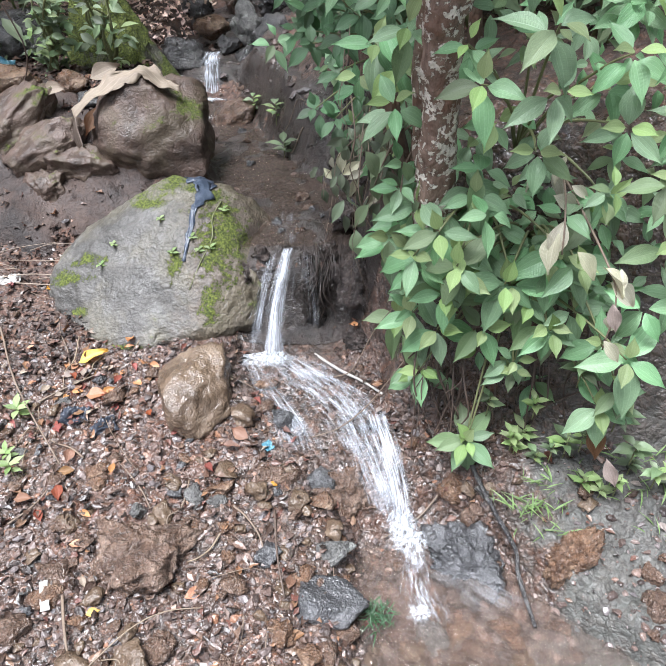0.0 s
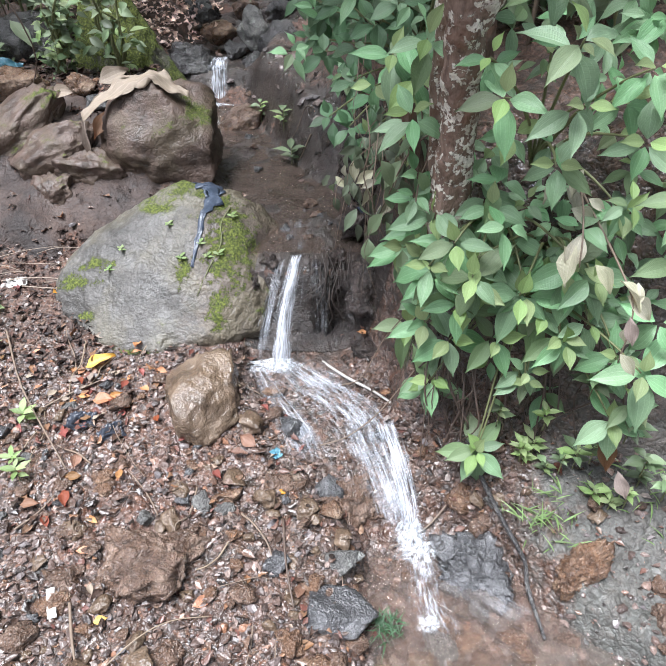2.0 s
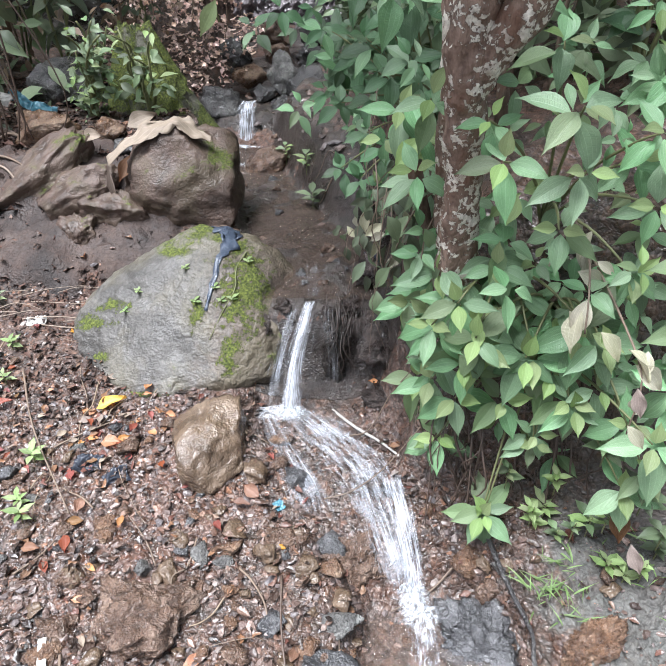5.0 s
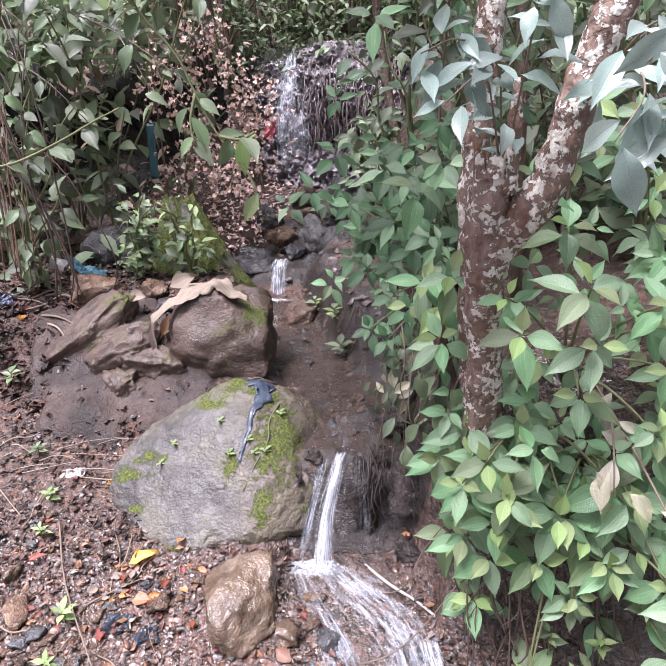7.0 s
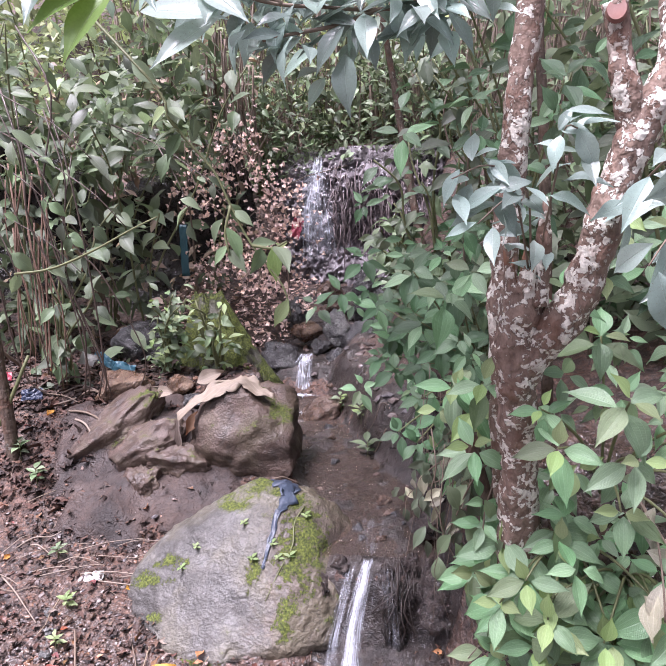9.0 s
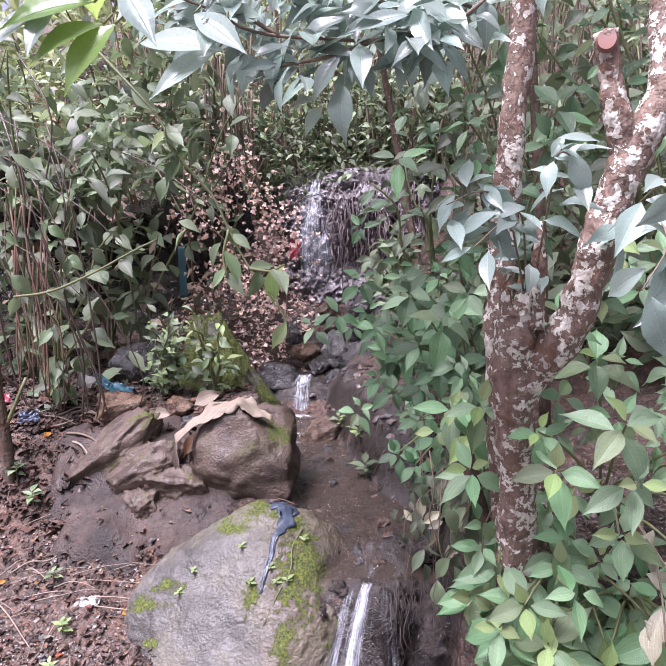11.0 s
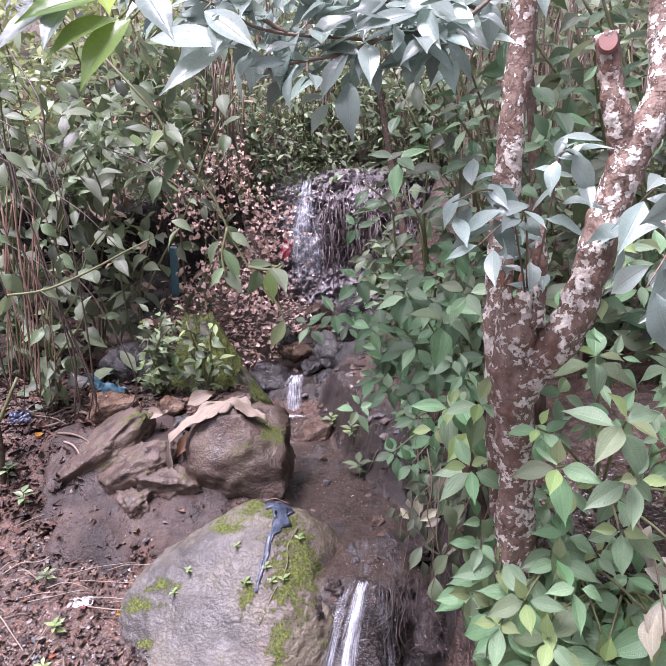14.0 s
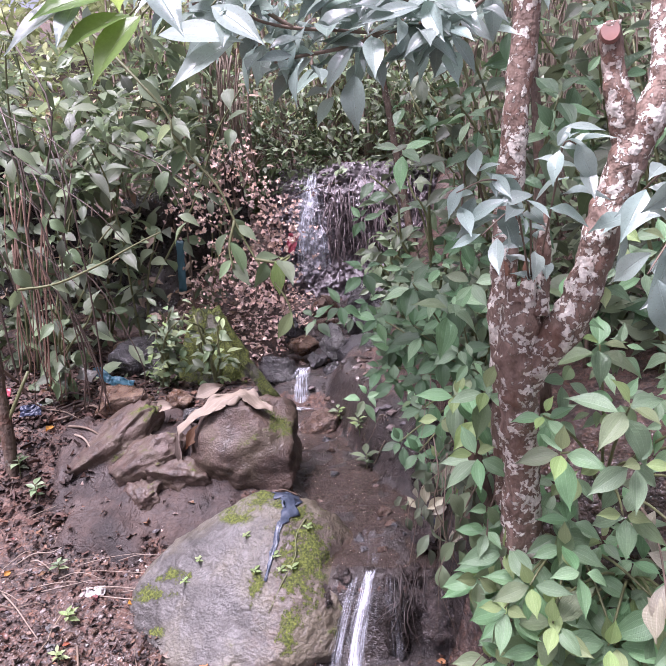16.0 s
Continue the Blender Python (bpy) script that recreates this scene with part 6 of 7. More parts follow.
def lip_paths(n, seed, bias, spread=0.012):
    """Water that leaves a ledge in a fan, thickest at one end."""
    r = random.Random(seed)
    out = []
    for _ in range(n):
        u = 1 - r.random() ** bias
        a = Vector((-0.03 + 0.2 * u + r.gauss(0, spread), 1.785 - 0.035 * u + r.gauss(0, 0.01), 0.268 + r.uniform(-0.01, 0.012)))
        b = Vector((0.07 + 0.155 * u + r.gauss(0, spread * 1.4), 1.58 - 0.03 * u + r.gauss(0, 0.015), 0.125 - 0.045 * u + r.uniform(-0.015, 0.02)))
        late, early = r.uniform(0, 0.5) * (r.random() < 0.6), r.uniform(0.6, 1.0) if u < 0.7 else r.uniform(0.85, 1.0)
        ts = [late + (early - late) * q / 5 for q in range(6)] if early > late + 0.1 else (0, 0.3, 0.6, 0.8, 0.9, 1.0)
        out.append([(a.x + (b.x - a.x) * t + r.gauss(0, 0.0025), a.y + (b.y - a.y) * (1 - (1 - t) ** 2), a.z + (b.z - a.z) * t ** 1.8) for t in ts])
    return out


def splash_paths(n, at, reach, seed, flat=0.5):
    """Short arcs of spray thrown out where water lands."""
    r = random.Random(seed)
    out = []
    for _ in range(n):
        a = r.uniform(0, 6.3)
        ln = reach * abs(r.gauss(0.4, 0.4))
        dx, dy, up = math.cos(a) * ln, math.sin(a) * ln * flat, r.uniform(0.1, 0.5) * ln
        ox, oy = r.gauss(0, 0.3) * reach, r.gauss(0, 0.22) * reach
        out.append([(at[0] + ox + 0.5 * dx * t, at[1] + oy + 0.5 * dy * t, at[2] + 2 * up * t * (1 - t) + 0.004) for t in (0.05, 0.35, 0.7, 1.0)])
    return out


def flow_sheet(name, left, right, material, label, hug=False, seed=0, nu=20, nv=48, wave=0.006, bow=0.0):
    """A skin of moving water between two rails; it may hug the ground."""
    a, b = smooth_path(left, 12), smooth_path(right, 12)
    verts, uvs = [], []
    for j in range(nv + 1):
        k = j / nv * (len(a) - 1)
        lo, hi, t = int(k), min(len(a) - 1, int(k) + 1), k - int(k)
        p, q = a[lo] * (1 - t) + a[hi] * t, b[lo] * (1 - t) + b[hi] * t
        for i in range(nu + 1):
            u = i / nu
            x, y, z = p * (1 - u) + q * u
            if hug:
                z = max(ground_at(x, y), max(0.03, float(curve(y, BED)) + 0.018) if bed_mask(x, y) else -9.0) + 0.01
            n = wobble((x, y, z), 24, seed) * wave
            verts.append((x, y - n - bow * math.sin(math.pi * u), z + n))
            uvs.append((u, j / nv))
    w = nu + 1
    faces = [(j * w + i, j * w + i + 1, (j + 1) * w + i + 1, (j + 1) * w + i) for j in range(nv) for i in range(nu)]
    return tagged(part(name, mesh_from(name, verts, faces, uvs), material), label, "white water", kind="stuff")


def splash(at, rx, ry, high, seed, label):
    """A low heap of broken white water, ragged at its rim."""
    rings, sides = 14, 40
    verts, uvs, faces = [], [], []
    for j in range(rings + 1):
        v = j / rings
        for i in range(sides + 1):
            a = 2 * math.pi * i / sides
            out = v * (1 + 0.3 * wobble((math.cos(a), math.sin(a), seed), 2.5, seed))
            lump = high * (1 - v * v) * (1 + 0.9 * wobble((math.cos(a) * v, math.sin(a) * v, 0), 3.5, seed))
            verts.append((at[0] + rx * out * math.cos(a), at[1] + ry * out * math.sin(a), at[2] + lump))
            uvs.append((0.02 + 0.96 * i / sides, 0.5 + 0.499 * v))
    w = sides + 1
    faces = [(j * w + i, j * w + i + 1, (j + 1) * w + i + 1, (j + 1) * w + i) for j in range(rings) for i in range(sides)]
    return tagged(part("foam", mesh_from("foam", verts, faces, uvs), M_splash), label, "foam", kind="stuff")


FALL_L = ((-0.19, 2.39, 0.605), (-0.205, 2.32, 0.565), (-0.245, 2.22, 0.43), (-0.27, 2.15, 0.27))
FALL_R = ((-0.14, 2.39, 0.605), (-0.148, 2.32, 0.565), (-0.172, 2.22, 0.43), (-0.18, 2.15, 0.27))
flow_sheet("lip_water", ((-0.3, 2.66, 0), (-0.25, 2.56, 0), (-0.215, 2.47, 0), (-0.19, 2.4, 0)), ((-0.06, 2.66, 0), (-0.09, 2.56, 0), (-0.12, 2.47, 0), (-0.14, 2.4, 0)), M_thin, "thin sheen of water drawn to the lip of the fall", True, 17)
flow_sheet("waterfall", FALL_L, FALL_R, M_fall, "narrow white waterfall beside the boulder", bow=0.02, seed=1)
flow_sheet("waterfall", [(x + 0.008, y - 0.02, z) for x, y, z in FALL_L], [(x - 0.01, y - 0.02, z) for x, y, z in FALL_R], M_fall, "narrow white waterfall beside the boulder", bow=0.02, seed=2)
flow_sheet("waterfall_veil", ((-0.27, 2.37, 0.54), (-0.28, 2.3, 0.48), (-0.31, 2.22, 0.37), (-0.33, 2.17, 0.27)), FALL_L, M_veil, "thin clear veil of falling water", seed=3)
flow_sheet("waterfall_veil", ((-0.13, 2.34, 0.61), (-0.12, 2.26, 0.57), (-0.11, 2.22, 0.45), (-0.11, 2.2, 0.32)), ((-0.06, 2.34, 0.61), (-0.05, 2.24, 0.57), (-0.04, 2.22, 0.45), (-0.04, 2.2, 0.34)), M_thin, "thin clear veil of falling water", seed=4)
ribbons("water_threads", fall_paths(26, (-0.165, 2.36, 0.59), 0.05, (-0.23, 2.13, 0.28), 0.07, 12), 0.002, M_thread, 5, "thin clear threads of falling water")
SLIDE_L = ((-0.34, 2.16, 0), (-0.27, 2.02, 0), (-0.16, 1.9, 0), (-0.07, 1.8, 0), (-0.03, 1.74, 0))
SLIDE_R = ((-0.13, 2.16, 0), (-0.01, 2.07, 0), (0.1, 1.97, 0), (0.17, 1.87, 0), (0.2, 1.76, 0))
flow_sheet("rapids", SLIDE_L, SLIDE_R, M_slide, "white streaks of water sliding over rock", True, 5, 30, 60)
flow_sheet("rapids", ((-0.27, 2.15, 0), (-0.17, 2.04, 0), (-0.06, 1.92, 0), (0.03, 1.82, 0), (0.08, 1.76, 0)), SLIDE_R, M_run, "white streaks of water sliding over rock", True, 6, 30, 60, 0.009)
flow_sheet("rapids", ((-0.36, 2.12, 0), (-0.3, 1.98, 0), (-0.24, 1.84, 0), (-0.18, 1.7, 0)), ((-0.27, 2.12, 0), (-0.16, 1.95, 0), (-0.05, 1.8, 0), (0.02, 1.66, 0)), M_veil, "thin film of water spreading over gravel", True, 7, 30, 60)
flow_sheet("lower_veil", ((-0.06, 1.82, 0.27), (0.0, 1.72, 0.238), (0.06, 1.64, 0.17), (0.1, 1.58, 0.1)), ((0.17, 1.82, 0.265), (0.21, 1.72, 0.238), (0.235, 1.6, 0.16), (0.245, 1.53, 0.08)), M_veil, "thin clear veil of falling water", seed=8, bow=0.015)
flow_sheet("lower_waterfall", ((0.1, 1.84, 0.268), (0.13, 1.72, 0.242), (0.165, 1.61, 0.165), (0.185, 1.54, 0.08)), ((0.18, 1.84, 0.265), (0.215, 1.72, 0.24), (0.245, 1.6, 0.16), (0.255, 1.53, 0.08)), M_fall, "white water falling to the pool", seed=9, bow=0.02)
flow_sheet("lower_waterfall", ((0.0, 1.82, 0.268), (0.04, 1.72, 0.235), (0.1, 1.63, 0.165), (0.14, 1.56, 0.09)), ((0.13, 1.82, 0.265), (0.16, 1.71, 0.24), (0.2, 1.6, 0.16), (0.215, 1.53, 0.08)), M_veil, "white water falling to the pool", seed=10, bow=0.02)
ribbons("water_threads", lip_paths(60, 22, 1.6, 0.015), 0.0018, M_thread, 2, "thin clear threads of falling water")
for k, (x, y, z, rx, ry, h) in enumerate(((-0.215, 2.11, 0.275, 0.075, 0.05, 0.03), (-0.26, 2.13, 0.27, 0.12, 0.05, 0.015), (0.22, 1.5, 0.065, 0.055, 0.05, 0.045), (0.24, 1.48, 0.05, 0.075, 0.06, 0.025), (0.21, 1.53, 0.07, 0.06, 0.035, 0.05), (0.25, 1.26, 0.036, 0.04, 0.035, 0.01), (-0.76, 3.93, 0.79, 0.15, 0.035, 0.012), (-0.72, 3.64, 0.715, 0.1, 0.03, 0.008))):
    splash((x, y, z), rx, ry, h, 20 + k, "white foam where the water lands")
flow_sheet("foamy_run", ((0.18, 1.52, 0), (0.19, 1.42, 0), (0.19, 1.32, 0), (0.21, 1.2, 0)), ((0.28, 1.52, 0), (0.3, 1.42, 0), (0.31, 1.33, 0), (0.36, 1.22, 0)), M_slide, "white foam streaks running into the pool", True, 11)
flow_sheet("foamy_run", ((0.22, 1.46, 0), (0.28, 1.36, 0), (0.33, 1.28, 0), (0.4, 1.2, 0)), ((0.3, 1.5, 0), (0.4, 1.42, 0), (0.5, 1.36, 0), (0.6, 1.3, 0)), M_thin, "thin foam drifting over the pool", True, 12)
flow_sheet("upper_waterfall", ((-0.77, 4.12, 1.02), (-0.785, 4.04, 0.97), (-0.795, 3.97, 0.79)), ((-0.66, 4.12, 1.02), (-0.66, 4.04, 0.97), (-0.66, 3.97, 0.79)), M_fall, "small upper waterfall between rocks", seed=13, bow=0.02)
flow_sheet("upper_run", ((-0.83, 3.86, 0.79), (-0.83, 3.76, 0.765), (-0.82, 3.68, 0.72)), ((-0.72, 3.86, 0.79), (-0.72, 3.76, 0.765), (-0.7, 3.68, 0.72)), M_fall, "short white run below the upper fall", seed=14)
flow_sheet("far_waterfall", ((-0.9, 5.72, 2.4), (-0.93, 5.6, 2.15), (-0.99, 5.5, 1.95), (-1.0, 5.46, 1.7)), ((-0.8, 5.72, 2.4), (-0.8, 5.6, 2.15), (-0.84, 5.5, 1.95), (-0.86, 5.46, 1.7)), M_fall, "white water breaking over the far rock face", seed=15, wave=0.03)
flow_sheet("far_waterfall", ((-0.97, 5.62, 2.35), (-1.02, 5.52, 2.1), (-1.05, 5.44, 1.8), (-1.05, 5.4, 1.45)), ((-0.72, 5.62, 2.3), (-0.68, 5.52, 2.1), (-0.62, 5.44, 1.8), (-0.6, 5.4, 1.45)), M_veil, "thin water running down the far rock face", seed=16, wave=0.03)
ribbons("spray", splash_paths(90, (-0.22, 2.13, 0.29), 0.13, 1) + splash_paths(90, (0.228, 1.52, 0.075), 0.08, 2, 0.8) + splash_paths(30, (-0.745, 3.97, 0.79), 0.1, 3), 0.0018, M_thread, 11, "spray thrown up where the water lands")


def froth(name, spots, label, seed):
    """Small bubbles and drops where water lands."""
    r = random.Random(seed)
    bm = bmesh.new()
    bmesh.ops.create_icosphere(bm, subdivisions=1, radius=1.0)
    t = [tuple(v.co) for v in bm.verts], [tuple(v.index for v in f.verts) for f in bm.faces], None
    bm.free()
    poses = []
    for x, y, z, spread, n, size in spots:
        for _ in range(n):
            p = Vector((x + r.gauss(0, spread), y + r.gauss(0, spread * 0.7), z + abs(r.gauss(0, spread * 0.25))))
            q = size * r.uniform(0.3, 1.2)
            poses.append(Matrix.Translation(p) @ Matrix.Diagonal((q, q, q * 0.6, 1)))
    return tagged(part(name, scatter_mesh(name, t, poses), M_drops), label, "foam", kind="stuff")


M_drops = plain_material("froth", (0.6, 0.63, 0.67), 0.25, 60, 0.2, 0.2)
froth("foam", ((-0.215, 2.12, 0.283, 0.02, 120, 0.0022), (-0.74, 3.96, 0.787, 0.03, 150, 0.0035), (-0.72, 3.72, 0.742, 0.025, 80, 0.003), (0.225, 1.51, 0.085, 0.04, 150, 0.0012)), "white foam and drops where the water lands", 3)

# ---- single things on the ground and rocks ----
bpy.context.view_layer.update()


def drop_on(ob, x, y, above=0.0):
    """The place on top of an object, under a point."""
    inv = ob.matrix_world.inverted()
    a, d = inv @ Vector((x, y, 3.0)), inv.to_3x3() @ Vector((0, 0, -1))
    hit, place, _, _ = ob.ray_cast(a, d)
    return (ob.matrix_world @ place if hit else on_ground(x, y)) + Vector((0, 0, above))


big_boulder = bpy.data.objects["boulder"]
M_tan_leaf = leaf_material("tan_dead_leaf", (0.25, 0.195, 0.155), gloss=0.65, veins=0.3, cross=9, see=0.15, vary=0.2)
M_yellow_leaf = leaf_material("yellow_leaf", (0.6, 0.38, 0.03), gloss=0.5, veins=0.2, cross=9, vary=0.2)
M_orange_leaf = leaf_material("orange_leaf", (0.45, 0.2, 0.05), gloss=0.45, veins=0.2, cross=9, vary=0.4)
M_red_leaf = leaf_material("rust_red_leaf", (0.22, 0.05, 0.03), gloss=0.45, veins=0.2, cross=9, vary=0.4)
M_brown_leaf = leaf_material("brown_leaf", (0.2, 0.1, 0.05), gloss=0.5, veins=0.3, cross=12, vary=0.4)
FALLEN = {}
for key, m in (("tan", M_tan_leaf), ("yellow", M_yellow_leaf), ("orange", M_orange_leaf), ("rust-red", M_red_leaf), ("brown", M_brown_leaf)):
    FALLEN[key] = leaf_mesh("fallen_leaf", m, 1.0, 0.42, 0.15, 0.4, 5, 9, 0.45, 0.5, 0.1)


def fallen_leaf(at, along, size, key, label="", normal=(0, -0.3, 1), wide=1.0):
    ob = new("fallen_leaf", FALLEN[key])
    ob.matrix_basis = aim(at, along, normal, size) @ Matrix.Diagonal((wide, 1, 1, 1))
    return tagged(ob, label or key + " fallen leaf lying on wet ground", "fallen leaf", "fallen leaves")


fallen_leaf((-1.12, 3.26, 1.05), (0.6, 0.3, 0.25), 0.16, "tan", "pale curled dead leaf on the ledge", (0, -0.8, 0.6), 1.3)
fallen_leaf((-1.3, 3.15, 1.03), (0.7, -0.2, 0.1), 0.13, "tan", "pale curled dead leaf on the ledge", (0, -0.8, 0.6), 1.2)
fallen_leaf((-1.1, 2.96, 0.98), (0.1, -0.3, -1), 0.22, "tan", "narrow pale dead leaf hanging down the rock", (0, -1, 0.2), 0.3)
fallen_leaf((-1.0, 2.99, 0.99), (-0.3, -0.3, -0.5), 0.14, "brown", "brown dead leaf caught between rocks", (0, -1, 0.2))
fallen_leaf((-1.42, 3.08, 1.0), (0.8, -0.1, 0.1), 0.1, "orange", "orange leaf on the ledge", (0, -0.7, 0.7))
fallen_leaf(on_ground(-0.92, 2.06, 0.02), (0.8, 0.3, 0.3), 0.12, "yellow", "bright yellow leaf below the boulder")
fallen_leaf(on_ground(-0.85, 1.92, 0.015), (0.9, 0.1, 0.1), 0.075, "orange", "orange leaf among gravel", wide=1.6)
fallen_leaf((0.712, 1.52, 0.50), (0.05, -0.3, -1), 0.13, "brown", "large rusty dead leaf hanging on the bank", (-0.3, -1, 0.3), 0.9)
fallen_leaf((0.735, 1.46, 0.41), (0.3, -0.3, -0.8), 0.09, "tan", "pale dead leaf on the bank", (-0.3, -1, 0.3))
fallen_leaf((0.86, 1.45, 0.86), (0.5, -0.2, -0.8), 0.12, "brown", "rusty dead leaf caught in the shrub", (-0.3, -1, 0.3))
fallen_leaf((0.62, 1.38, 0.93), (0.2, -0.2, -0.9), 0.07, "tan", "pale dead leaf caught in the shrub", (-0.3, -1, 0.3))
fallen_leaf(on_ground(-0.63, 1.2, 0.01), (0.9, 0.3, 0.1), 0.04, "yellow", "small yellow-green leaf among gravel", wide=1.4)
for k in range(95):
    x, y = open_spot(grng, (-1.5, 0.3, 0.95, 2.3) if k % 3 else (-2.2, -0.9, 2.0, 3.6))
    if bed_mask(x, y):
        continue
    a = grng.uniform(0, 6.3)
    fallen_leaf(on_ground(x, y, 0.012), (math.cos(a), math.sin(a), grng.uniform(-0.1, 0.3)), grng.uniform(0.03, 0.075), grng.choice(("tan", "orange", "orange", "rust-red", "rust-red", "brown", "brown", "brown", "tan")), normal=(grng.gauss(0, 0.3), grng.gauss(-0.3, 0.3), 1), wide=grng.uniform(0.8, 1.4))


for k in range(46):
    x, y = grng.gauss(-0.88, 0.14), grng.gauss(1.98, 0.1)
    a = grng.uniform(0, 6.3)
    fallen_leaf(on_ground(x, y, 0.012), (math.cos(a), math.sin(a), grng.uniform(0, 0.35)), grng.uniform(0.025, 0.06), grng.choice(("orange", "rust-red", "rust-red", "tan", "tan", "orange", "brown")), normal=(grng.gauss(0, 0.3), grng.gauss(-0.3, 0.3), 1), wide=grng.uniform(0.9, 1.6))


def sheet(name, centre, size, turn, material, seed, label, category, crumple=0.25, n=14):
    """A crumpled piece of thin plastic with some thickness."""
    verts = []
    for j in range(n + 1):
        for i in range(n + 1):
            u, v = i / n - 0.5, j / n - 0.5
            p = Vector((u * size[0], v * size[1], 0))
            q = Vector((u * 2.2, v * 2.2 * size[1] / size[0], seed))
            d = noise.noise_vector(q) * 0.55
            d.z += 0.5 * (abs(noise.noise(q * 2.1)) + 0.5 * abs(noise.noise(q * 4.7)) - 0.4)
            verts.append(p + Vector((d.x * 0.5, d.y * 0.5, d.z)) * size[0] * crumple)
    w = n + 1
    faces = [(j * w + i, j * w + i + 1, (j + 1) * w + i + 1, (j + 1) * w + i) for j in range(n) for i in range(n)]
    ob = part(name, mesh_from(name, verts, faces), material)
    ob.modifiers.new("thickness", "SOLIDIFY").thickness = 0.0012
    ob.matrix_basis = pose(*centre, *turn)
    return tagged(ob, label, category)


M_blue = plain_material("blue_plastic", (0.05, 0.15, 0.2), 0.35, 30, 0.6, 0.2)
M_dark_blue = plain_material("dark_blue_plastic", (0.016, 0.024, 0.05), 0.45, 30, 0.6, 0.2)
M_strip = plain_material("slate_plastic", (0.045, 0.058, 0.085), 0.32, 45, 0.8, 0.8)
M_slick = plain_material("black_plastic", (0.03, 0.034, 0.045), 0.25, 30, 0.6, 0.2)
M_white = plain_material("white_plastic", (0.36, 0.345, 0.32), 0.5, 30, 0.35, 0.2)
M_red = plain_material("red_plastic", (0.3, 0.04, 0.06), 0.4, 30, 0.5, 0.2)
M_teal = plain_material("teal_plastic", (0.008, 0.05, 0.06), 0.5, 30, 0.5, 0.2)
sheet("plastic_bag", (-1.72, 3.45, 1.15), (0.13, 0.05), (50, 30, 0), M_blue, 3, "crumpled blue plastic bag on the slope", "litter", 0.3, 24)
sheet("plastic_bag", (-1.80, 3.42, 1.16), (0.1, 0.07), (50, 15, 0), M_white, 5, "crumpled white plastic scrap on the slope", "litter", 0.3)
sheet("plastic_bag", (-1.60, 3.44, 1.10), (0.12, 0.06), (50, 15, 0), M_blue, 7, "torn blue plastic scrap on the slope", "litter", 0.35)
sheet("plastic_bag", (-1.99, 3.17, 1.03), (0.11, 0.06), (60, 0, 20), M_dark_blue, 8, "dark blue plastic bag half buried in soil", "litter", 0.25, 24)
sheet("plastic_scrap", (-2.15, 3.2, 1.12), (0.06, 0.05), (60, 0, 20), M_red, 9, "small red plastic scrap", "litter", 0.3)
sheet("plastic_strip", (-1.492, 4.18, 1.705), (0.05, 0.33), (85, 0, 4), M_teal, 10, "torn teal plastic strip hanging in the undergrowth", "litter", 0.3)
sheet("plastic_scrap", (-1.02, 5.45, 1.80), (0.09, 0.16), (80, 20, 0), M_red, 11, "red plastic scrap caught in the far fall", "litter", 0.4)
sheet("plastic_scrap", (0.05, 2.57, 0.66), (0.07, 0.1), (60, 10, 0), M_dark_blue, 12, "dark blue plastic scrap under the bank", "litter", 0.4)
sheet("plastic_scrap", (-0.75, 1.24, ground_at(-0.75, 1.24) + 0.034), (0.022, 0.085), (12, 6, 24), M_white, 14, "torn white plastic strip on gravel", "litter", 0.3, 20)
sheet("plastic_scrap", (-0.86, 1.84, ground_at(-0.86, 1.84) + 0.015), (0.09, 0.06), (20, 0, 10), M_slick, 15, "dark plastic scrap trodden into gravel", "litter", 0.6, 20)
sheet("plastic_scrap", (-0.75, 1.8, ground_at(-0.75, 1.8) + 0.015), (0.08, 0.06), (20, 0, 40), M_slick, 16, "dark plastic scrap trodden into gravel", "litter", 0.6, 20)
sheet("plastic_scrap", (-0.2, 1.72, ground_at(-0.2, 1.72) + 0.012), (0.03, 0.035), (20, 0, 40), M_blue, 17, "blue plastic scrap in the stream gravel", "litter", 0.35)


sheet("plastic_scrap", (-1.29, 2.42, ground_at(-1.29, 2.42) + 0.02), (0.075, 0.04), (35, 0, 10), M_white, 18, "torn white plastic scrap on the soil slope", "litter", 0.5, 20)
for k, (x, y, size) in enumerate(((-1.36, 2.2, 0.03), (-1.31, 2.24, 0.026), (-1.33, 2.12, 0.034), (-1.27, 2.15, 0.022), (-1.4, 2.28, 0.028), (-1.22, 2.27, 0.02))):
    loose_stone(x, y, size, 4 if k % 2 else 2, 960 + k, 0.1)


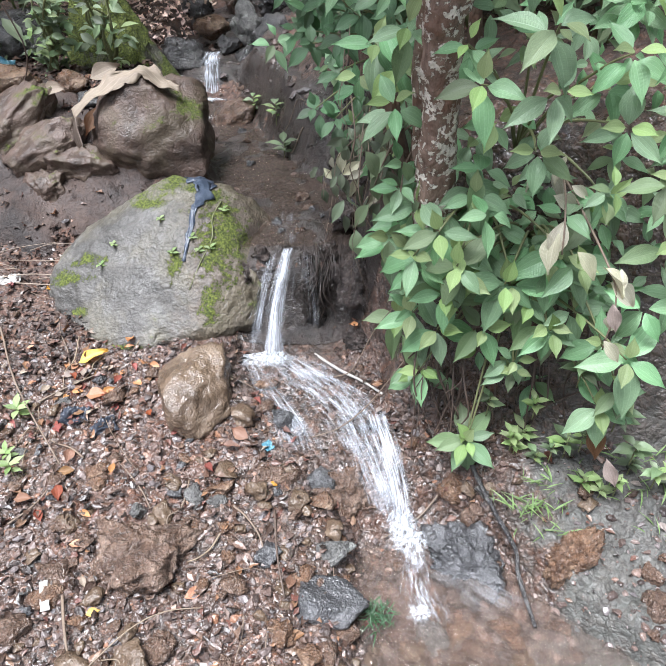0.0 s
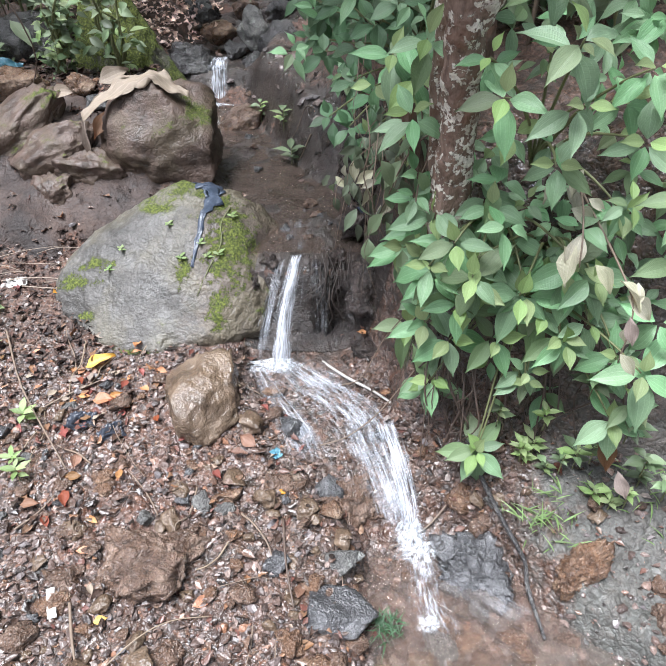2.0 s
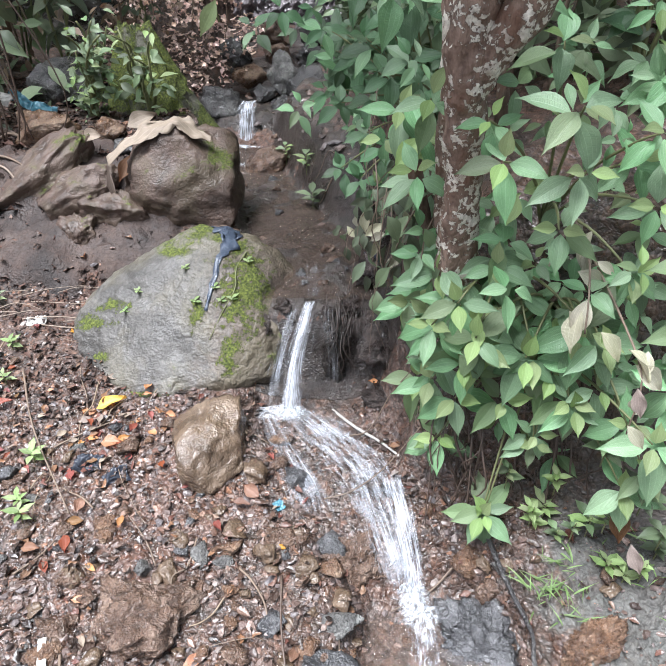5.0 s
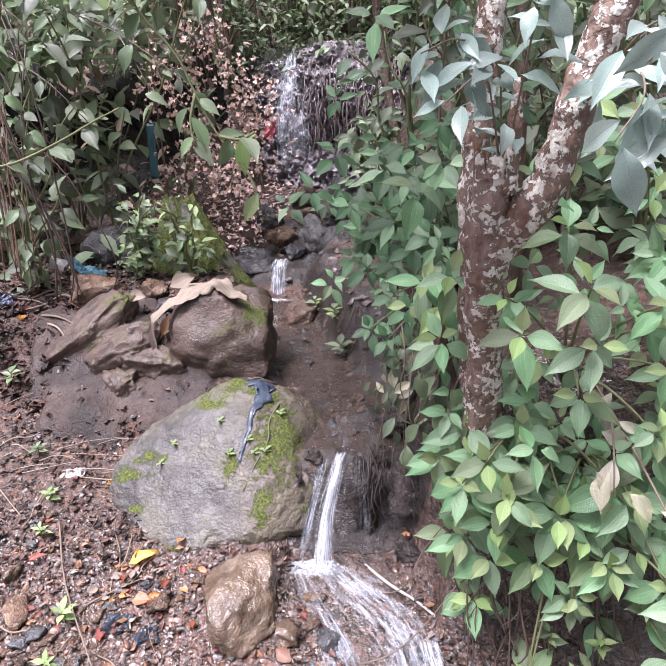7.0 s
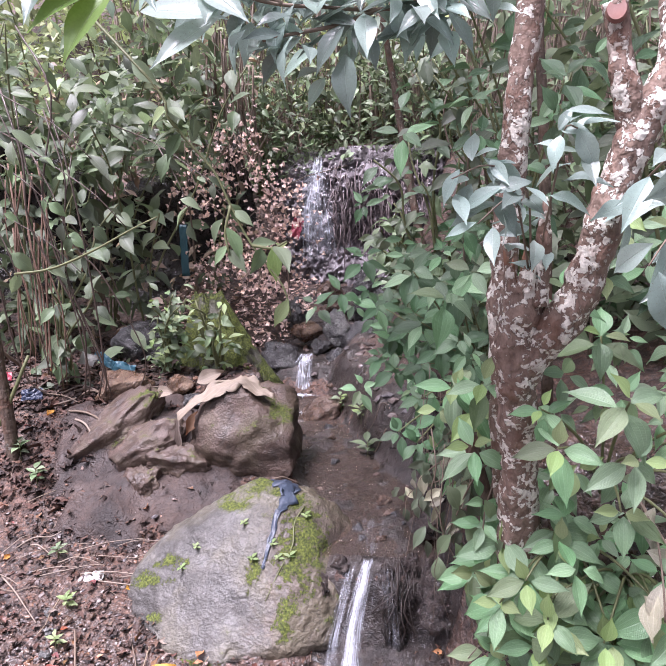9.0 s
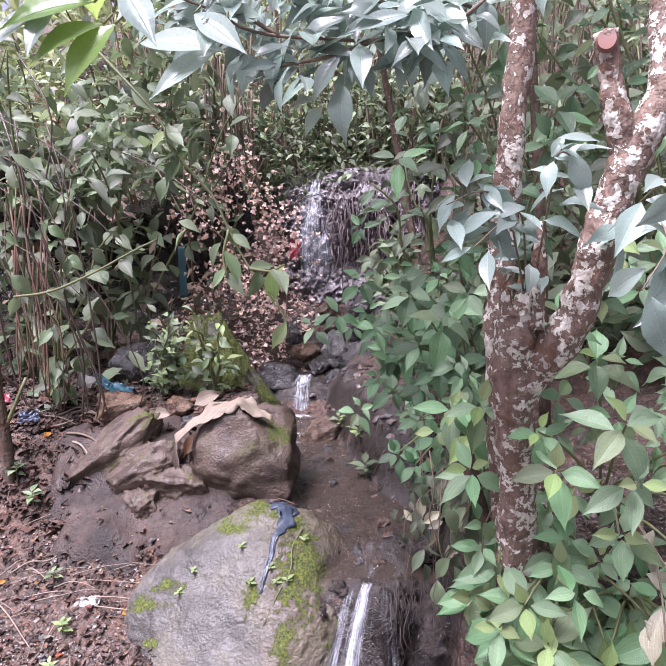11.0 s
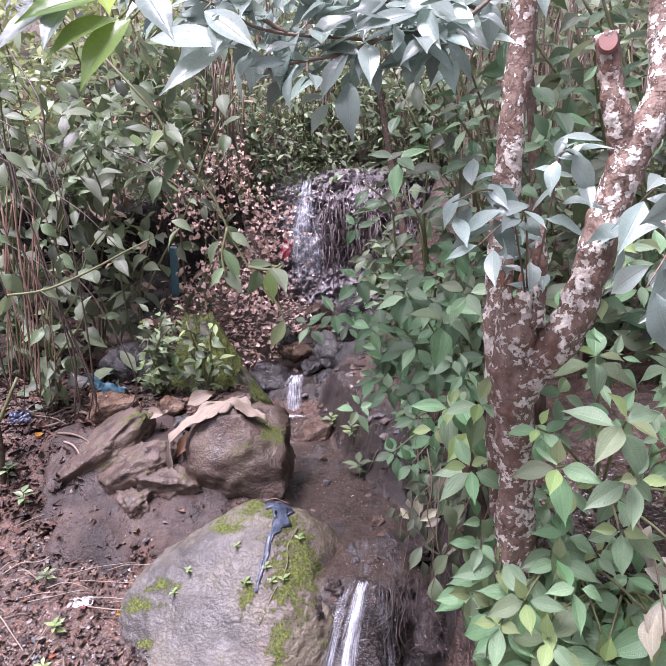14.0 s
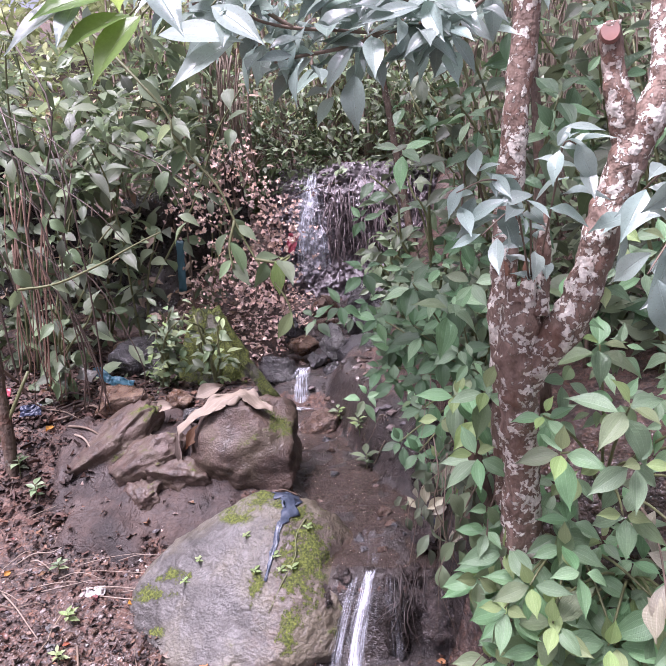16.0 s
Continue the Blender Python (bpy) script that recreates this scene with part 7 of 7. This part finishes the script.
def draped(name, bodies, line, material, label, category, lift=0.008, cols=6, curl=0.0, ragged_by=0.0, rise=0.0):
    """A thin strip that lies over things; rows of the line are x, y, half width."""
    rows = smooth_path(line, 6)
    verts, faces, uvs = [], [], []
    for k, (x, y, half, *own) in enumerate(rows):
        for j in range(cols + 1):
            u = 2 * j / cols - 1
            ahead, behind = rows[min(k + 1, len(rows) - 1)], rows[max(k - 1, 0)]
            run = Vector((ahead[0] - behind[0], ahead[1] - behind[1])).normalized()
            ragged = half * (1 + ragged_by * noise.noise((x * 40, y * 40, u * 3)))
            px, py = x - run.y * u * ragged, y + run.x * u * ragged
            z = max([drop_on(ob, px, py).z for ob in bodies] + own)
            verts.append(Vector((px, py, z + lift + curl * u * u + rise * (u + 1) * (0.6 + 0.8 * noise.noise((px * 22, py * 9, 1.0))) + 0.3 * lift * math.sin(3 * u + k * 0.7) + 0.9 * lift * noise.noise((px * 28, py * 28, 3.0)))))
            uvs.append((j / cols, k / (len(rows) - 1)))
    w = cols + 1
    n = len(rows)
    heights = np.array([v.z for v in verts]).reshape(n, w)
    for _ in range(2):
        heights[1:-1] = np.maximum(heights[1:-1], (heights[:-2] + heights[2:]) / 2 * 0.5 + heights[1:-1] * 0.5)
    for k, v in enumerate(verts):
        v.z = heights[k // w, k % w]
    for k in range(n - 1):
        for j in range(cols):
            a = k * w + j
            faces.append((a, a + 1, a + w + 1, a + w))
    ob = part(name, mesh_from(name, verts, faces, uvs), material)
    ob.modifiers.new("thickness", "SOLIDIFY").thickness = 0.002
    return tagged(ob, label, category)


draped("plastic_strip", (big_boulder,), ((-0.60, 2.70, 0.008), (-0.555, 2.66, 0.03), (-0.51, 2.62, 0.045), (-0.50, 2.57, 0.032), (-0.515, 2.51, 0.014), (-0.53, 2.45, 0.01), (-0.545, 2.39, 0.008), (-0.555, 2.34, 0.004)), M_strip, "torn slate-blue plastic strip draped over the boulder", "litter", 0.004, 8, 0.0, 1.3)
capped = bpy.data.objects["rock"]
draped("dead_leaf", (capped,), ((-1.07, 2.88, 0.012, 0.96), (-1.0, 2.92, 0.03, 1.02), (-0.92, 2.96, 0.042, 1.05), (-0.84, 2.99, 0.048, 1.06), (-0.76, 3.0, 0.046, 1.06), (-0.7, 2.99, 0.03, 1.05), (-0.64, 2.98, 0.008, 1.03)), M_tan_leaf, "large crumpled tan dead leaf draped over a rock", "fallen leaf", 0.012, 14, 0.002, 0.5, 0.02)
for x, y, seed in SEEDLINGS:
    herb(x, y, 0.014, seed, 0.034, BRIGHT, "tiny seedling sprouting on the boulder", 4, drop_on(big_boulder, x, y).z)

# single sticks and stems
twig([drop_on(big_boulder, x, y, 0.006) for x, y in ((-0.43, 2.55), (-0.455, 2.47), (-0.45, 2.4), (-0.49, 2.33), (-0.53, 2.26))], 0.0028, M_stem, "thin yellow-green vine trailing over the boulder", "vine")
twig(((-0.07, 2.15, 0.275), (0.023, 2.05, 0.275), (0.113, 1.98, 0.27), (0.197, 1.9, 0.26), (0.284, 1.82, 0.245)), 0.006, M_white, "peeled whitish stick beside the rapids", "stick")
twig(((0.0, 2.0, 0.28), (0.07, 1.95, 0.35), (0.142, 1.95, 0.502), (0.208, 1.95, 0.596)), 0.0025, M_twig, "thin bare twig leaning against the bank", "stick")
twig(((-0.06, 1.74, 0.24), (0.028, 1.75, 0.27), (0.123, 1.75, 0.367), (0.224, 1.75, 0.526)), 0.0025, M_twig, "thin bare twig leaning over the rapids", "stick")
twig(((0.39, 1.7, 0.32), (0.427, 1.62, 0.23), (0.472, 1.5, 0.18), (0.529, 1.42, 0.10), (0.53, 1.36, 0.06), (0.546, 1.22, 0.04)), 0.009, M_dark_rock, "dark dead root reaching down to the pool", "stick")
twig((on_ground(-0.16, 1.5, 0.02), on_ground(-0.14, 1.36, 0.03), on_ground(-0.11, 1.24, 0.02)), 0.004, M_root, "reddish-brown stick stuck in the gravel", "stick")
twig((on_ground(-0.7, 1.24, 0.02), on_ground(-0.66, 1.14, 0.025), on_ground(-0.6, 1.02, 0.02)), 0.0045, M_twig, "pale dry cane on the gravel", "stick")
twig((on_ground(-0.6, 1.05, 0.02), on_ground(-0.5, 1.15, 0.03), on_ground(-0.42, 1.2, 0.025), on_ground(-0.32, 1.22, 0.02)), 0.0022, M_cane, "pale crooked twig on the gravel", "stick")
twig((on_ground(-1.25, 2.2, 0.02), on_ground(-1.1, 1.95, 0.03), on_ground(-0.85, 1.65, 0.02)), 0.004, M_twig, "long thin brown stick on the slope", "stick")
twig(((0.182, 1.86, 1.25), (0.21, 1.86, 1.121), (0.246, 1.87, 0.98)), 0.022, M_bark_low, "short mossy dead stem beside the trunk", "stick")
twig(((-1.95, 2.9, 1.6), (-1.955, 2.9, 1.3), (-1.94, 2.9, 0.95), (-1.945, 2.9, 0.55)), 0.04, M_bark_low, "leaning brown dead trunk at the slope's edge", "snag")
twig(((-2.0, 2.92, 0.95), (-1.92, 2.9, 1.06), (-1.82, 2.95, 1.28)), 0.012, M_stem, "green cane leaning on the slope", "stick")
twig(((0.05, 4.5, 1.35), (0.024, 4.5, 1.6), (-0.05, 4.6, 2.1), (-0.125, 4.7, 2.684), (-0.2, 4.75, 3.2)), 0.034, M_bark_low, "slim grey-brown sapling stem above the bank", "sapling")
twig(((0.44, 2.25, 1.2), (0.43, 2.2, 1.8), (0.42, 2.2, 2.131), (0.413, 2.2, 2.309), (0.4, 2.2, 2.9)), 0.018, M_bark_low, "slim brown sapling stem behind the tree", "sapling")
for k in range(18):
    x, y = -1.8 + 0.04 * k + grng.gauss(0, 0.03), 2.48 + grng.gauss(0, 0.07)
    a, ln = grng.gauss(0.1, 0.35), grng.uniform(0.12, 0.35)
    twig([on_ground(x + math.cos(a) * ln * t, y + math.sin(a) * ln * t, 0.015 + 0.02 * math.sin(3 * t)) for t in (0, 0.4, 0.75, 1)], grng.uniform(0.0012, 0.0035), M_straw, "bleached straw-coloured dead stalk on the soil", "dead_stalk")


for k in range(12):
    x, y = -1.98 + 0.045 * k + grng.gauss(0, 0.03), 3.2 + grng.gauss(0, 0.07)
    a, ln = grng.gauss(0.0, 0.6), grng.uniform(0.15, 0.4)
    twig([on_ground(x + math.cos(a) * ln * t, y + 0.4 * math.sin(a) * ln * t, 0.03 + 0.05 * math.sin(3 * t) * grng.random()) for t in (0, 0.4, 0.75, 1)], grng.uniform(0.003, 0.008), grng.choice((M_twig, M_straw, M_root)), "brown dead stalk lying on the ledge", "dead_stalk")
for k in range(16):
    x, z = -2.02 + 0.014 * k + grng.gauss(0, 0.015), 2.05 + grng.gauss(0, 0.12)
    twig(((x, 3.25, z), (x + grng.gauss(0.02, 0.03), 3.18, z - 0.3), (x + grng.gauss(0.04, 0.03), 3.15, z - 0.6), (x + grng.gauss(0.06, 0.04), 3.15, 1.05 + grng.uniform(0, 0.2))), grng.uniform(0.002, 0.006), M_withered_stalk, "withered brown grass stalk hanging over the ledge", "dead_stalk")


def tuft(at, n, length, material, seed, label, spread=0.03):
    r = random.Random(seed)
    poses = []
    for _ in range(n):
        a = r.uniform(0, 6.3)
        poses.append(aim(Vector(at) + Vector((r.gauss(0, spread), r.gauss(0, spread), 0)), (math.cos(a) * 0.8, math.sin(a) * 0.8 - 0.2, r.uniform(0.3, 1.2)), (0, -0.4, 1), length * r.uniform(0.5, 1.2)))
    return tagged(part("grass_tuft", scatter_mesh("grass_tuft", leaf_data(1.0, 0.07, 0.5, 0.3, 2, 7, 0.3), poses), material), label, "grass")


M_grass = leaf_material("grass_blade", (0.14, 0.21, 0.07), gloss=0.5, veins=0.1, cross=3, island=True)
M_weed = leaf_material("wet_weed", (0.03, 0.08, 0.03), gloss=0.25, veins=0.1, cross=3, island=True)
for k in range(16):
    x, y = grng.uniform(0.55, 1.05), grng.uniform(1.42, 1.66)
    tuft(on_ground(x, y), 9, 0.075, M_grass, 500 + k, "tuft of thin green grass on the silty bank")
tuft((0.13, 1.24, 0.05), 90, 0.045, M_weed, 530, "dark green wet weed clump in the pool", 0.02)
